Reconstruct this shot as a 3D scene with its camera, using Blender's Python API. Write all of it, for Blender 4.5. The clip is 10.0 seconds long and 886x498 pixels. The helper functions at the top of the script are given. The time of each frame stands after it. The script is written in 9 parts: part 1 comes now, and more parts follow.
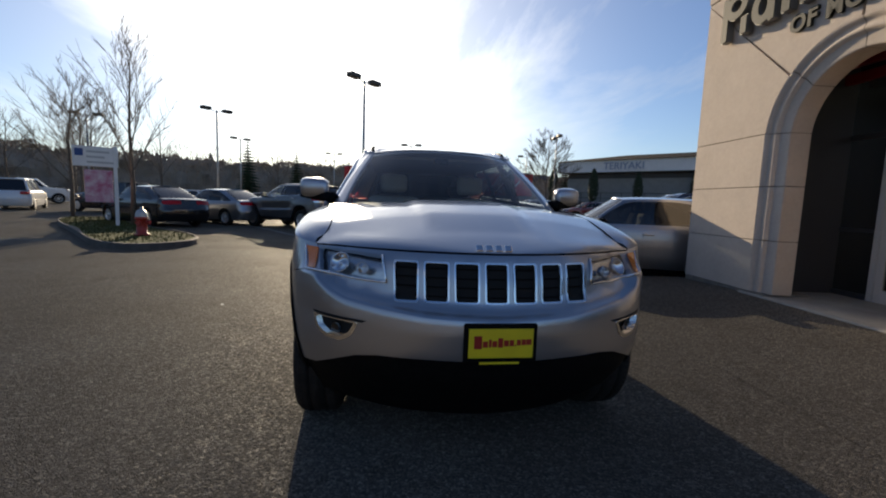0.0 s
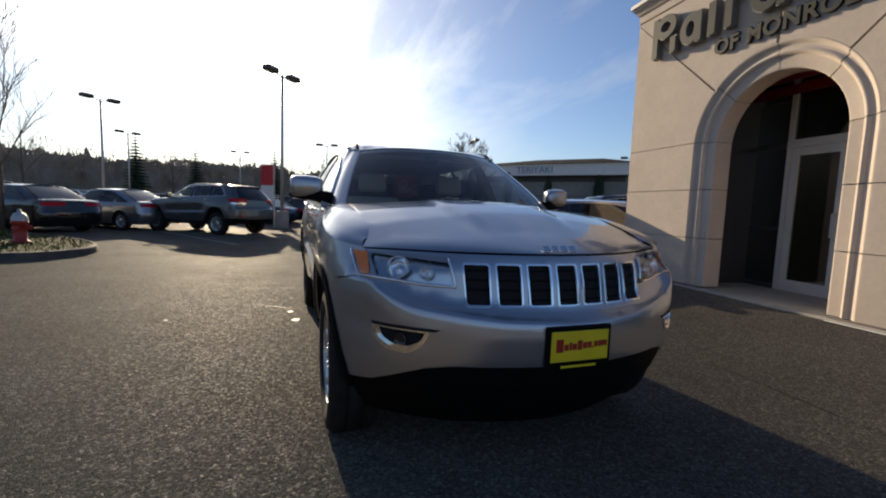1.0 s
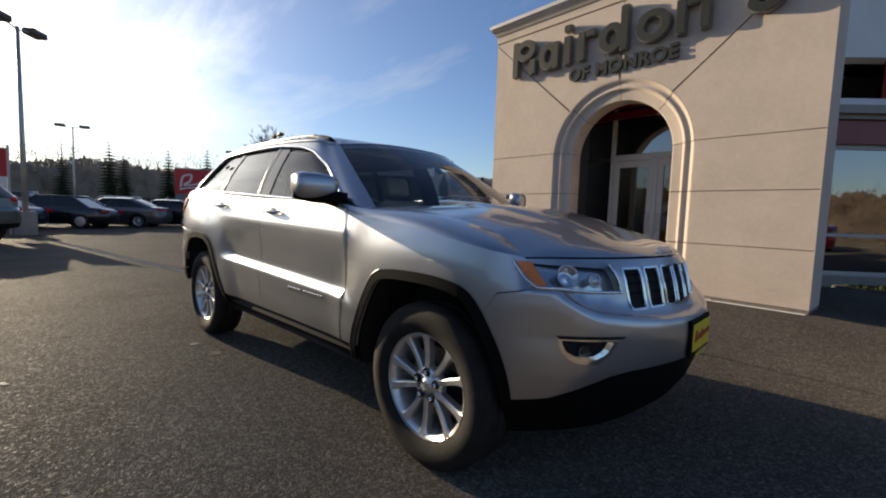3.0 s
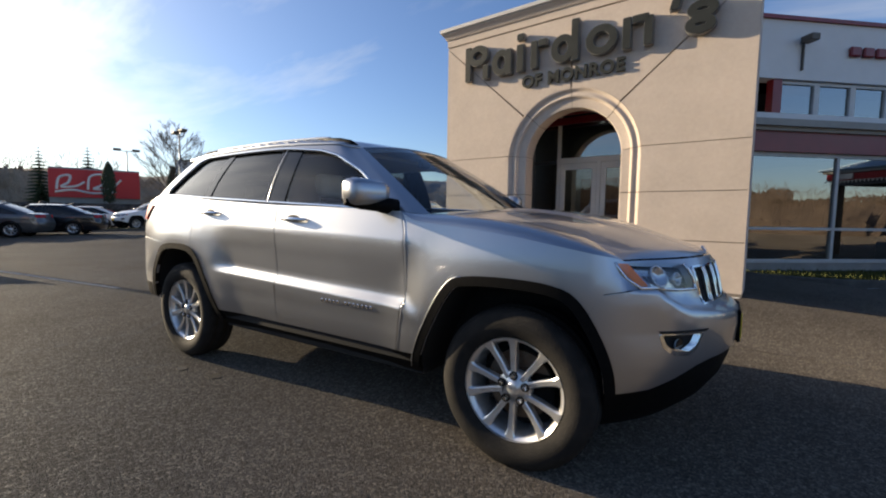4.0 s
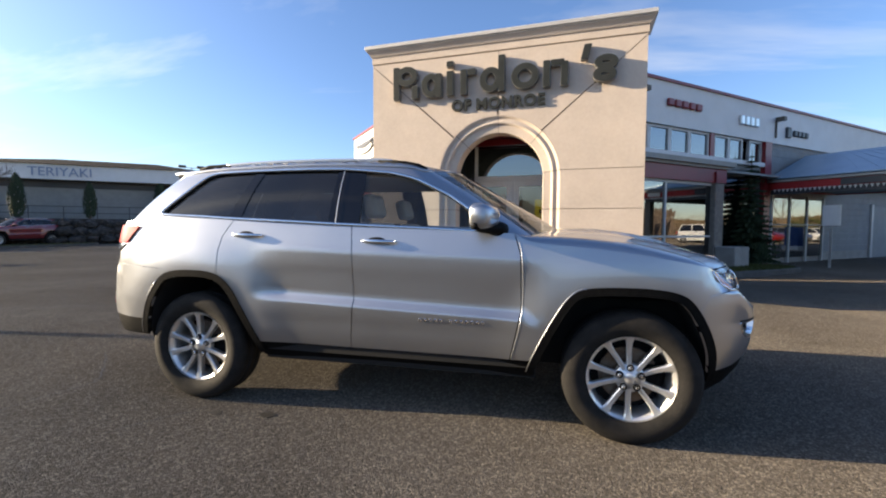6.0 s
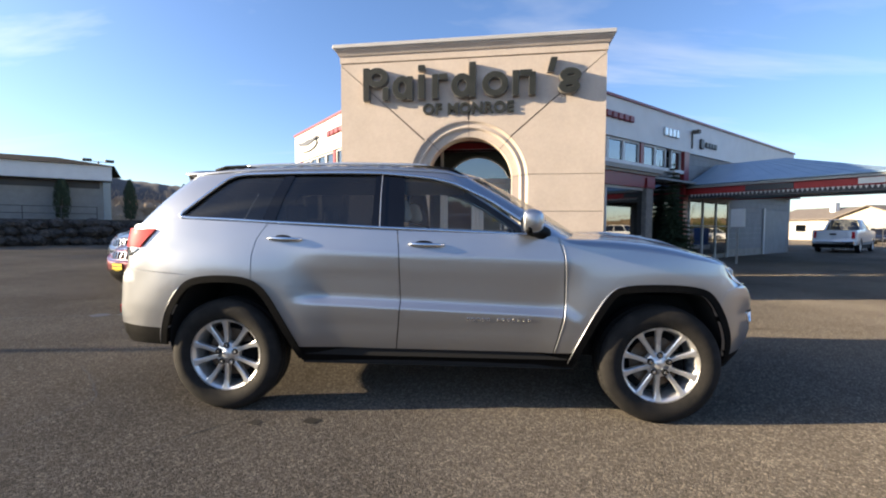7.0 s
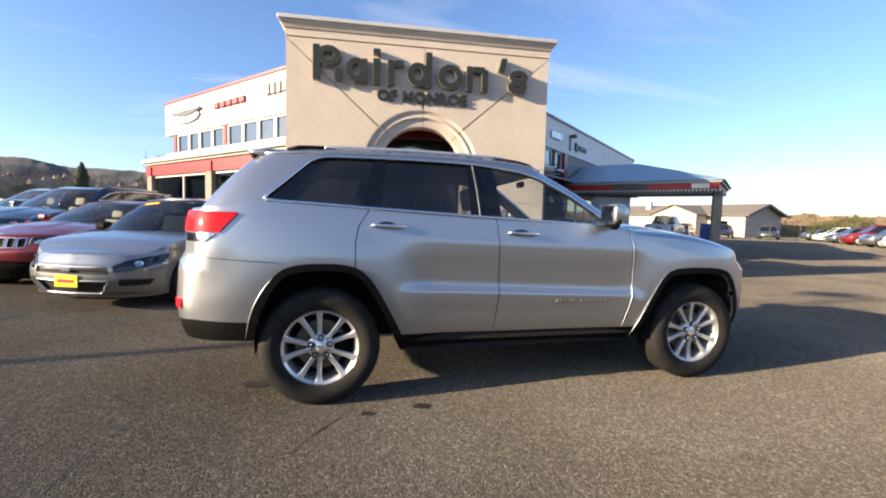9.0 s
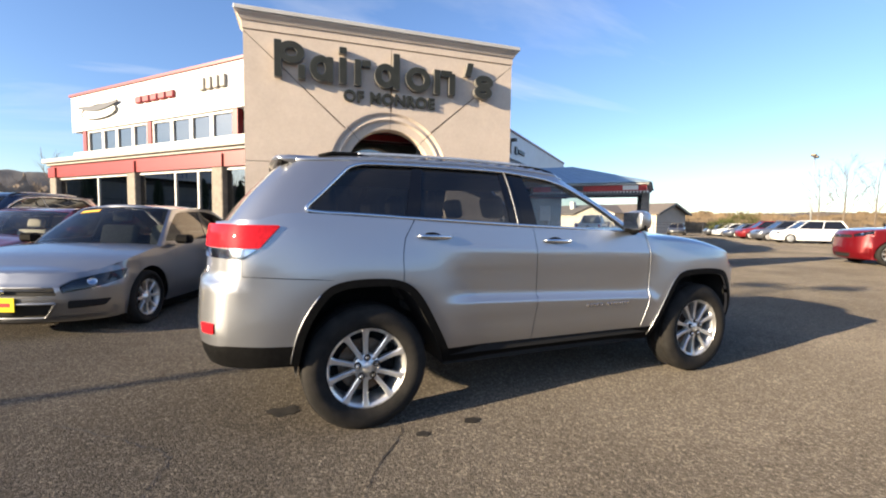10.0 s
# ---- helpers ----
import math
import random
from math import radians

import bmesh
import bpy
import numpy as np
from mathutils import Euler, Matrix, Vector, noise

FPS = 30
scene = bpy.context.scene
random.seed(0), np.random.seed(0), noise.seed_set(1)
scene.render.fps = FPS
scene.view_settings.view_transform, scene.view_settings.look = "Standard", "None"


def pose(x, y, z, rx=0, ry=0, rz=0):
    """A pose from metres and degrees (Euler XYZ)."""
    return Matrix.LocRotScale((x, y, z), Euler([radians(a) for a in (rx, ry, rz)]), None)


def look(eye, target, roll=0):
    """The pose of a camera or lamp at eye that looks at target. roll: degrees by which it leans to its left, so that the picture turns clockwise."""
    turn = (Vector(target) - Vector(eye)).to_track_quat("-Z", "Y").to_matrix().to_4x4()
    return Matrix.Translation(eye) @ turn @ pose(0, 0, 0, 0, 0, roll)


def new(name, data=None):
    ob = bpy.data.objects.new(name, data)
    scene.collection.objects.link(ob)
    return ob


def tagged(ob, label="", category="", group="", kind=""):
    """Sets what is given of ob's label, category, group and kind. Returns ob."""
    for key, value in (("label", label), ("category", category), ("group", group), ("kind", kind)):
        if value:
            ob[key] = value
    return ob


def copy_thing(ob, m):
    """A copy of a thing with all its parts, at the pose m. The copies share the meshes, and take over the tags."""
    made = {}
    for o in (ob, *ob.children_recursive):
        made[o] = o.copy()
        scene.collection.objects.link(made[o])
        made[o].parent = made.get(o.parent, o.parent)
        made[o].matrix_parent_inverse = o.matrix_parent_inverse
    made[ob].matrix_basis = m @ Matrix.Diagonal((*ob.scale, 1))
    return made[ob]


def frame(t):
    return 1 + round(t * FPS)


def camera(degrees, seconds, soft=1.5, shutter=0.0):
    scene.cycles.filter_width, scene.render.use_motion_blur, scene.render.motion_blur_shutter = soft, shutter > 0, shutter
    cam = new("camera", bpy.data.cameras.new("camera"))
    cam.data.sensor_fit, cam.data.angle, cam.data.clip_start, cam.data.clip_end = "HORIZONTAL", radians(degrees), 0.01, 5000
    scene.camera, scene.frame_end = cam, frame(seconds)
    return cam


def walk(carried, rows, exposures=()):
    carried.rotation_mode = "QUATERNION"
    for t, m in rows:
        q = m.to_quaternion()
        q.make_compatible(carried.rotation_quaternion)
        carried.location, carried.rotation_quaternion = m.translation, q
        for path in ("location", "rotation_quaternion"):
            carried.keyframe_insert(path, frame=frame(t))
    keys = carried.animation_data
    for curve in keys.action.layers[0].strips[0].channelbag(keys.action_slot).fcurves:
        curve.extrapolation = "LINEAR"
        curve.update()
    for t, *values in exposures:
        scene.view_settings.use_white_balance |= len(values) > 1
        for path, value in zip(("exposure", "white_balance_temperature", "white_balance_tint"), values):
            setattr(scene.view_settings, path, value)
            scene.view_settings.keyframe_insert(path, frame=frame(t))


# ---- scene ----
cam = camera(91.4, 10.0, soft=2.0)
PATH = [
    (0, (4.04, -0.505, 1.235), (2.073, -0.217, 1.021), 2.1),
    (0.5, (3.925, -0.821, 1.217), (1.995, -0.328, 1.035), 2.1),
    (1, (3.775, -1.118, 1.20), (1.901, -0.445, 1.01), 2.1),
    (1.5, (3.521, -1.406, 1.215), (1.709, -0.568, 1.091), 2.4),
    (2, (3.35, -1.732, 1.193), (1.631, -0.717, 1.074), 2.8),
    (2.5, (3.15, -2.029, 1.184), (1.589, -0.786, 1.05), 2.4),
    (3, (2.836, -2.272, 1.179), (1.464, -0.827, 1.017), 1.9),
    (4.5, (1.934, -2.965, 1.204), (0.99, -1.207, 1.077), 1.2),
    (5, (1.626, -3.151, 1.213), (0.815, -1.325, 1.11), 2.2),
    (5.5, (1.31, -3.38, 1.227), (0.681, -1.485, 1.118), 1.9),
    (6.8, (0.36, -3.702, 1.265), (0.178, -1.713, 1.179), -0.5),
    (7, (0.225, -3.761, 1.265), (0.097, -1.767, 1.17), 0.3),
    (7.5, (-0.185, -3.816, 1.234), (-0.214, -1.82, 1.112), 1.2),
    (8, (-0.566, -3.826, 1.257), (-0.457, -1.833, 1.117), 1.7),
    (8.5, (-0.985, -3.862, 1.264), (-0.645, -1.895, 1.128), 1.0),
    (9, (-1.372, -3.782, 1.247), (-0.888, -1.847, 1.107), 1.6),
    (9.5, (-1.712, -3.627, 1.28), (-1.089, -1.733, 1.126), 1.3),
    (10, (-2.067, -3.469, 1.289), (-1.278, -1.636, 1.16), 0.8),
]
EXPOSURES = [(0.0, 0.56), (1.5, 0.58), (2.5, 0.60), (3.5, 0.84), (5.0, 1.36), (7.5, 1.72), (9.0, 1.72), (10.0, 1.66)]
walk(cam, [(t, look(eye, target, roll)) for t, eye, target, roll in PATH], EXPOSURES)

# ---- world, sun ----
SUN_AZ, SUN_EL = 187.3, 14.7
sun_to = Vector((math.cos(radians(SUN_AZ)) * math.cos(radians(SUN_EL)), math.sin(radians(SUN_AZ)) * math.cos(radians(SUN_EL)), math.sin(radians(SUN_EL))))


def build_world():
    w = bpy.data.worlds.new("sky")
    scene.world = w
    w.use_nodes = True
    nt = w.node_tree
    nt.nodes.clear()
    N, L = nt.nodes.new, nt.links.new
    out, bg = N("ShaderNodeOutputWorld"), N("ShaderNodeBackground")
    sky = N("ShaderNodeTexSky")
    sky.sky_type = "NISHITA"
    sky.sun_disc = False
    sky.sun_elevation = radians(SUN_EL)
    sky.sun_rotation = radians(90 - SUN_AZ)
    sky.air_density, sky.dust_density, sky.ozone_density = 1.1, 0.15, 2.4
    co = N("ShaderNodeTexCoord")
    sep = N("ShaderNodeSeparateXYZ")
    L(co.outputs["Generated"], sep.inputs[0])

    def math_node(op, a, b=None, clamp=False):
        m = N("ShaderNodeMath")
        m.operation, m.use_clamp = op, clamp
        for k, v in enumerate((a, b)):
            if v is None:
                continue
            if isinstance(v, (int, float)):
                m.inputs[k].default_value = v
            else:
                L(v, m.inputs[k])
        return m.outputs[0]

    # wisps on a high flat layer: the direction laid out on a plane overhead
    den = math_node("MAXIMUM", math_node("ADD", sep.outputs[2], 0.12), 0.03)
    comb = N("ShaderNodeCombineXYZ")
    L(math_node("DIVIDE", sep.outputs[0], den), comb.inputs[0])
    L(math_node("DIVIDE", sep.outputs[1], den), comb.inputs[1])
    mp = N("ShaderNodeMapping")
    mp.inputs["Rotation"].default_value = (0, 0, radians(35))
    mp.inputs["Scale"].default_value = (0.34, 1.15, 1.0)
    mp.inputs["Location"].default_value = (0.7, 0.2, 0.0)
    L(comb.outputs[0], mp.inputs[0])
    n1 = N("ShaderNodeTexNoise")
    n1.inputs["Scale"].default_value, n1.inputs["Detail"].default_value, n1.inputs["Roughness"].default_value, n1.inputs["Distortion"].default_value = 0.9, 7, 0.58, 0.5
    L(mp.outputs[0], n1.inputs["Vector"])
    # how near the sun a direction lies
    dot = N("ShaderNodeVectorMath")
    dot.operation = "DOT_PRODUCT"
    dot.inputs[1].default_value = sun_to
    L(co.outputs["Generated"], dot.inputs[0])
    near = math_node("MAXIMUM", dot.outputs["Value"], 0.0)
    halo_w = math_node("POWER", near, 3.5)
    halo_n = math_node("POWER", near, 15.0)
    thr = math_node("SUBTRACT", 0.52, math_node("MULTIPLY", halo_w, 0.13))
    cl = math_node("MULTIPLY", math_node("SUBTRACT", n1.outputs[0], thr), 4.2, clamp=True)
    low = math_node("MULTIPLY", math_node("SUBTRACT", sep.outputs[2], 0.06), 5.0, clamp=True)
    cl = math_node("MULTIPLY", math_node("MULTIPLY", cl, low), 0.62)
    bright = math_node("ADD", 5.2, math_node("ADD", math_node("MULTIPLY", halo_w, 5.5), math_node("MULTIPLY", halo_n, 20.0)))
    cloud = N("ShaderNodeCombineColor")
    for k, f in enumerate((1.0, 0.985, 0.96)):
        L(math_node("MULTIPLY", bright, f), cloud.inputs[k])
    tint = N("ShaderNodeMix")
    tint.data_type, tint.blend_type = "RGBA", "MULTIPLY"
    tint.inputs[0].default_value = 1.0
    tint.inputs[7].default_value = (0.83, 0.90, 1.14, 1)
    L(sky.outputs[0], tint.inputs[6])
    mix = N("ShaderNodeMix")
    mix.data_type = "RGBA"
    L(cl, mix.inputs[0])
    L(tint.outputs[2], mix.inputs[6])
    L(cloud.outputs[0], mix.inputs[7])
    # thin milky veil round the sun
    veil = N("ShaderNodeCombineColor")
    for k, f in enumerate((1.0, 0.87, 0.60)):
        L(math_node("MULTIPLY", math_node("ADD", math_node("MULTIPLY", halo_w, 1.25), math_node("MULTIPLY", halo_n, 8.0)), f), veil.inputs[k])
    add = N("ShaderNodeMix")
    add.data_type, add.blend_type = "RGBA", "ADD"
    add.inputs[0].default_value = 1.0
    L(mix.outputs[2], add.inputs[6])
    L(veil.outputs[0], add.inputs[7])
    L(add.outputs[2], bg.inputs["Color"])
    bg.inputs["Strength"].default_value = 0.075
    L(bg.outputs[0], out.inputs[0])


build_world()
sun_data = bpy.data.lights.new("sun", "SUN")
sun_data.energy, sun_data.angle, sun_data.color = 5.0, radians(0.6), (1.0, 0.81, 0.56)
sun = new("sun", sun_data)
sun.matrix_world = look(sun_to * 60, (0, 0, 0))

# ---- materials ----


def mat(name, color, rough=0.6, metal=0.0, color2=None, scale=6.0, detail=5.0, bump=0.0, bump_scale=60.0, spec=None, coat=0.0, coat_rough=0.05, rough_var=0.0, stretch=None, emit=None, emit_strength=0.0, fine=0.0):
    """Principled surface with variation at two scales and fine relief, in object space (metres)."""
    m = bpy.data.materials.new(name)
    m.use_nodes = True
    nt = m.node_tree
    b = nt.nodes["Principled BSDF"]
    N, L = nt.nodes.new, nt.links.new
    b.inputs["Base Color"].default_value = (*color, 1)
    b.inputs["Roughness"].default_value, b.inputs["Metallic"].default_value = rough, metal
    b.inputs["Coat Weight"].default_value, b.inputs["Coat Roughness"].default_value = coat, coat_rough
    if spec is not None:
        b.inputs["Specular IOR Level"].default_value = spec
    co = N("ShaderNodeTexCoord")
    src = co.outputs["Object"]
    if stretch:
        mp = N("ShaderNodeMapping")
        mp.inputs["Scale"].default_value = stretch
        L(src, mp.inputs[0])
        src = mp.outputs[0]
    if color2:
        n = N("ShaderNodeTexNoise")
        n.inputs["Scale"].default_value, n.inputs["Detail"].default_value, n.inputs["Roughness"].default_value = scale, detail, 0.6
        L(src, n.inputs["Vector"])
        r = N("ShaderNodeValToRGB")
        r.color_ramp.elements[0].position, r.color_ramp.elements[1].position = 0.35, 0.68
        r.color_ramp.elements[0].color, r.color_ramp.elements[1].color = (*color, 1), (*color2, 1)
        L(n.outputs["Fac"], r.inputs[0])
        col = r.outputs[0]
        if fine:
            n2 = N("ShaderNodeTexNoise")
            n2.inputs["Scale"].default_value, n2.inputs["Detail"].default_value = scale * 14, 3
            L(src, n2.inputs["Vector"])
            mx = N("ShaderNodeMix")
            mx.data_type, mx.blend_type = "RGBA", "OVERLAY"
            mx.inputs[0].default_value = fine
            L(col, mx.inputs[6])
            L(n2.outputs["Color"], mx.inputs[7])
            bw = N("ShaderNodeRGBToBW")
            L(n2.outputs["Color"], bw.inputs[0])
            L(bw.outputs[0], mx.inputs[7])
            col = mx.outputs[2]
        L(col, b.inputs["Base Color"])
        if rough_var:
            mr = N("ShaderNodeMapRange")
            mr.inputs["To Min"].default_value, mr.inputs["To Max"].default_value = rough - rough_var, rough + rough_var
            L(n.outputs["Fac"], mr.inputs["Value"])
            L(mr.outputs[0], b.inputs["Roughness"])
    if bump:
        n3 = N("ShaderNodeTexNoise")
        n3.inputs["Scale"].default_value, n3.inputs["Detail"].default_value = bump_scale, 4
        L(src, n3.inputs["Vector"])
        bp = N("ShaderNodeBump")
        bp.inputs["Strength"].default_value, bp.inputs["Distance"].default_value = bump, 0.01
        L(n3.outputs["Fac"], bp.inputs["Height"])
        L(bp.outputs[0], b.inputs["Normal"])
    if emit:
        b.inputs["Emission Color"].default_value = (*emit, 1)
        b.inputs["Emission Strength"].default_value = emit_strength
    return m


def paint_mat(name, color, metal=0.75, rough=0.34, flake=0.0):
    """Metallic car paint: coloured flakes under clear lacquer, with light dust."""
    m = mat(name, color, rough, metal, coat=1.0, coat_rough=0.04)
    nt = m.node_tree
    b = nt.nodes["Principled BSDF"]
    N, L = nt.nodes.new, nt.links.new
    co = N("ShaderNodeTexCoord")
    n = N("ShaderNodeTexNoise")
    n.inputs["Scale"].default_value, n.inputs["Detail"].default_value = 2200, 1
    L(co.outputs["Object"], n.inputs["Vector"])
    d = N("ShaderNodeTexNoise")
    d.inputs["Scale"].default_value, d.inputs["Detail"].default_value = 5, 6
    L(co.outputs["Object"], d.inputs["Vector"])
    r = N("ShaderNodeMapRange")
    r.inputs["From Min"].default_value, r.inputs["From Max"].default_value = 0.3, 0.7
    r.inputs["To Min"].default_value, r.inputs["To Max"].default_value = rough - 0.012, rough + 0.012
    L(d.outputs["Fac"], r.inputs["Value"])
    L(r.outputs[0], b.inputs["Roughness"])
    mx = N("ShaderNodeMix")
    mx.data_type = "RGBA"
    mx.inputs[6].default_value = (*[c * (1 - flake) for c in color], 1)
    mx.inputs[7].default_value = (*[min(1, c * (1 + flake)) for c in color], 1)
    L(n.outputs["Fac"], mx.inputs[0])
    L(mx.outputs[2], b.inputs["Base Color"])
    return m


def glass_mat(name, tint, ior=1.5, haze_film=0.0):
    """A thin pane: tinted clear sheet with a mirror-like surface that strengthens at grazing angles."""
    m = bpy.data.materials.new(name)
    m.use_nodes = True
    nt = m.node_tree
    nt.nodes.clear()
    N, L = nt.nodes.new, nt.links.new
    out, mix, tr, gl, lw = N("ShaderNodeOutputMaterial"), N("ShaderNodeMixShader"), N("ShaderNodeBsdfTransparent"), N("ShaderNodeBsdfGlossy"), N("ShaderNodeLayerWeight")
    tr.inputs["Color"].default_value = (*tint, 1)
    gl.inputs["Roughness"].default_value = 0.015
    # gloss rises from its value at right angles to one at grazing, alike from both sides of the pane
    lw.inputs["Blend"].default_value = 0.5
    rise, gloss = N("ShaderNodeMath"), N("ShaderNodeMapRange")
    rise.operation = "POWER"
    rise.inputs[1].default_value = 4.6
    L(lw.outputs["Facing"], rise.inputs[0])
    L(rise.outputs[0], gloss.inputs["Value"])
    gloss.inputs["To Min"].default_value, gloss.inputs["To Max"].default_value = ((ior - 1) / (ior + 1)) ** 2, 1.0
    L(gloss.outputs[0], mix.inputs[0])
    L(tr.outputs[0], mix.inputs[1])
    L(gl.outputs[0], mix.inputs[2])
    last = mix.outputs[0]
    # pale diffuse film mixed in for the veiling glare on the pane
    if haze_film:
        df, m2, n, co = N("ShaderNodeBsdfDiffuse"), N("ShaderNodeMixShader"), N("ShaderNodeTexNoise"), N("ShaderNodeTexCoord")
        df.inputs["Color"].default_value = (0.5, 0.48, 0.44, 1)
        n.inputs["Scale"].default_value, n.inputs["Detail"].default_value = 1.3, 3
        L(co.outputs["Object"], n.inputs["Vector"])
        mr = N("ShaderNodeMapRange")
        mr.inputs["From Min"].default_value, mr.inputs["From Max"].default_value, mr.inputs["To Max"].default_value = 0.35, 0.8, haze_film
        L(n.outputs["Fac"], mr.inputs["Value"])
        L(mr.outputs[0], m2.inputs[0])
        L(last, m2.inputs[1])
        L(df.outputs[0], m2.inputs[2])
        last = m2.outputs[0]
    L(last, out.inputs[0])
    return m


def asphalt_mat():
    m = bpy.data.materials.new("asphalt")
    m.use_nodes = True
    nt = m.node_tree
    b = nt.nodes["Principled BSDF"]
    N, L = nt.nodes.new, nt.links.new
    co = N("ShaderNodeTexCoord")
    src = co.outputs["Object"]

    def noise_node(scale, detail, rough=0.6):
        n = N("ShaderNodeTexNoise")
        n.inputs["Scale"].default_value, n.inputs["Detail"].default_value, n.inputs["Roughness"].default_value = scale, detail, rough
        L(src, n.inputs["Vector"])
        return n.outputs["Fac"]

    def ramp(fac, stops):
        r = N("ShaderNodeValToRGB")
        e = r.color_ramp.elements
        while len(e) < len(stops):
            e.new(0.5)
        for k, (p, c) in enumerate(stops):
            e[k].position, e[k].color = p, (*c, 1) if len(c) == 3 else c
        L(fac, r.inputs[0])
        return r.outputs[0]

    def mix(kind, fac, a, c):
        mx = N("ShaderNodeMix")
        mx.data_type, mx.blend_type = "RGBA", kind
        if isinstance(fac, float):
            mx.inputs[0].default_value = fac
        else:
            L(fac, mx.inputs[0])
        for k, v in ((6, a), (7, c)):
            if isinstance(v, tuple):
                mx.inputs[k].default_value = (*v, 1)
            else:
                L(v, mx.inputs[k])
        return mx.outputs[2]

    big = ramp(noise_node(0.35, 6), [(0.28, (0.080, 0.070, 0.0585)), (0.50, (0.120, 0.106, 0.089)), (0.74, (0.162, 0.144, 0.122))])
    # the grid of stones is bent by noise, so that no cell pattern shows
    warp, shift = N("ShaderNodeTexNoise"), N("ShaderNodeVectorMath")
    warp.inputs["Scale"].default_value, warp.inputs["Detail"].default_value = 55, 3
    L(src, warp.inputs["Vector"])
    shift.operation = "MULTIPLY_ADD"
    shift.inputs[1].default_value = (0.035, 0.035, 0.035)
    L(warp.outputs["Color"], shift.inputs[0])
    L(src, shift.inputs[2])
    vo = N("ShaderNodeTexVoronoi")
    vo.inputs["Scale"].default_value = 92
    L(shift.outputs[0], vo.inputs["Vector"])
    v2 = N("ShaderNodeTexVoronoi")
    v2.inputs["Scale"].default_value = 150
    L(src, v2.inputs["Vector"])
    stones = ramp(vo.outputs["Color"], [(0.15, (0.50, 0.50, 0.50)), (0.6, (0.92, 0.91, 0.89)), (0.95, (1.9, 1.86, 1.78))])
    col = mix("MULTIPLY", 0.85, big, stones)
    grit = ramp(v2.outputs["Color"], [(0.2, (0.7, 0.7, 0.7)), (0.85, (1.45, 1.42, 1.38))])
    col = mix("MULTIPLY", 0.7, col, grit)
    stain = ramp(noise_node(1.3, 7, 0.7), [(0.60, (1, 1, 1)), (0.74, (0.6, 0.58, 0.55))])
    col = mix("MULTIPLY", 1.0, col, stain)
    L(col, b.inputs["Base Color"])
    rr = ramp(vo.outputs["Color"], [(0.6, (0.85, 0.85, 0.85)), (0.97, (0.45, 0.45, 0.45))])
    L(rr, b.inputs["Roughness"])
    b.inputs["Specular IOR Level"].default_value, b.inputs["Diffuse Roughness"].default_value = 0.05, 1.0
    b1, b2 = N("ShaderNodeBump"), N("ShaderNodeBump")
    b1.inputs["Strength"].default_value, b1.inputs["Distance"].default_value = 0.8, 0.007
    b2.inputs["Strength"].default_value, b2.inputs["Distance"].default_value = 0.6, 0.006
    b1.invert = b2.invert = True
    L(vo.outputs["Distance"], b1.inputs["Height"])
    L(v2.outputs["Distance"], b2.inputs["Height"])
    L(b1.outputs[0], b2.inputs["Normal"])
    L(b2.outputs[0], b.inputs["Normal"])
    return m


M_ASPHALT = asphalt_mat()
M_SILVER = paint_mat("silver_paint", (0.405, 0.420, 0.450), metal=0.88, rough=0.34, flake=0.05)
M_SILVER2 = paint_mat("pale_silver_paint", (0.27, 0.28, 0.30), metal=0.85, rough=0.33)
M_MAROON = paint_mat("maroon_paint", (0.14, 0.003, 0.007), metal=0.4, rough=0.38)
M_RED = paint_mat("red_paint", (0.17, 0.010, 0.012), metal=0.2, rough=0.35)
M_BLACKP = paint_mat("black_paint", (0.012, 0.012, 0.014), metal=0.3, rough=0.25)
M_NAVY = paint_mat("dark_blue_paint", (0.02, 0.03, 0.06), metal=0.5, rough=0.28)
M_GREY = paint_mat("grey_paint", (0.10, 0.105, 0.11), metal=0.6, rough=0.3)
M_WHITE = paint_mat("white_paint", (0.72, 0.72, 0.71), metal=0.0, rough=0.3)
M_TRIM = mat("black_plastic", (0.004, 0.004, 0.0042), 0.6, spec=0.06, color2=(0.007, 0.007, 0.007), scale=40, bump=0.15, bump_scale=500)
M_GLOSSB = mat("gloss_black", (0.008, 0.008, 0.009), 0.12, coat=0.5)
M_PILLAR = mat("black_pillar_film", (0.004, 0.004, 0.005), 0.06, spec=0.5)
M_INNER = mat("dark_cavity", (0.008, 0.008, 0.008), 0.9)
M_RUBBER = mat("tyre_rubber", (0.011, 0.0105, 0.010), 0.8, spec=0.25, color2=(0.022, 0.020, 0.018), scale=14, bump=0.3, bump_scale=120)
M_CHROME = mat("chrome", (0.80, 0.81, 0.82), 0.10, 1.0)
M_ALLOY = mat("polished_alloy", (0.74, 0.74, 0.73), 0.30, 0.75, color2=(0.66, 0.65, 0.63), scale=30, rough_var=0.05, coat=0.3)
M_STEEL = mat("brake_steel", (0.20, 0.16, 0.125), 0.45, 0.8, color2=(0.13, 0.085, 0.055), scale=25)
M_GLASS = glass_mat("clear_glass", (0.93, 0.955, 0.945), ior=1.65, haze_film=0.06)
M_WSHIELD = glass_mat("windscreen_glass", (0.86, 0.90, 0.885), ior=1.6, haze_film=0.06)
M_WSHIELD2 = glass_mat("tinted_windscreen", (0.60, 0.66, 0.65), haze_film=0.03)
M_PRIVACY = glass_mat("privacy_glass", (0.13, 0.138, 0.145), ior=1.75, haze_film=0.03)
M_LENS = glass_mat("lamp_lens", (0.9, 0.92, 0.94))
M_REFLECT = mat("lamp_reflector", (0.7, 0.72, 0.75), 0.12, 1.0)
M_BEZEL = mat("lamp_bezel", (0.58, 0.59, 0.61), 0.22, 0.9)
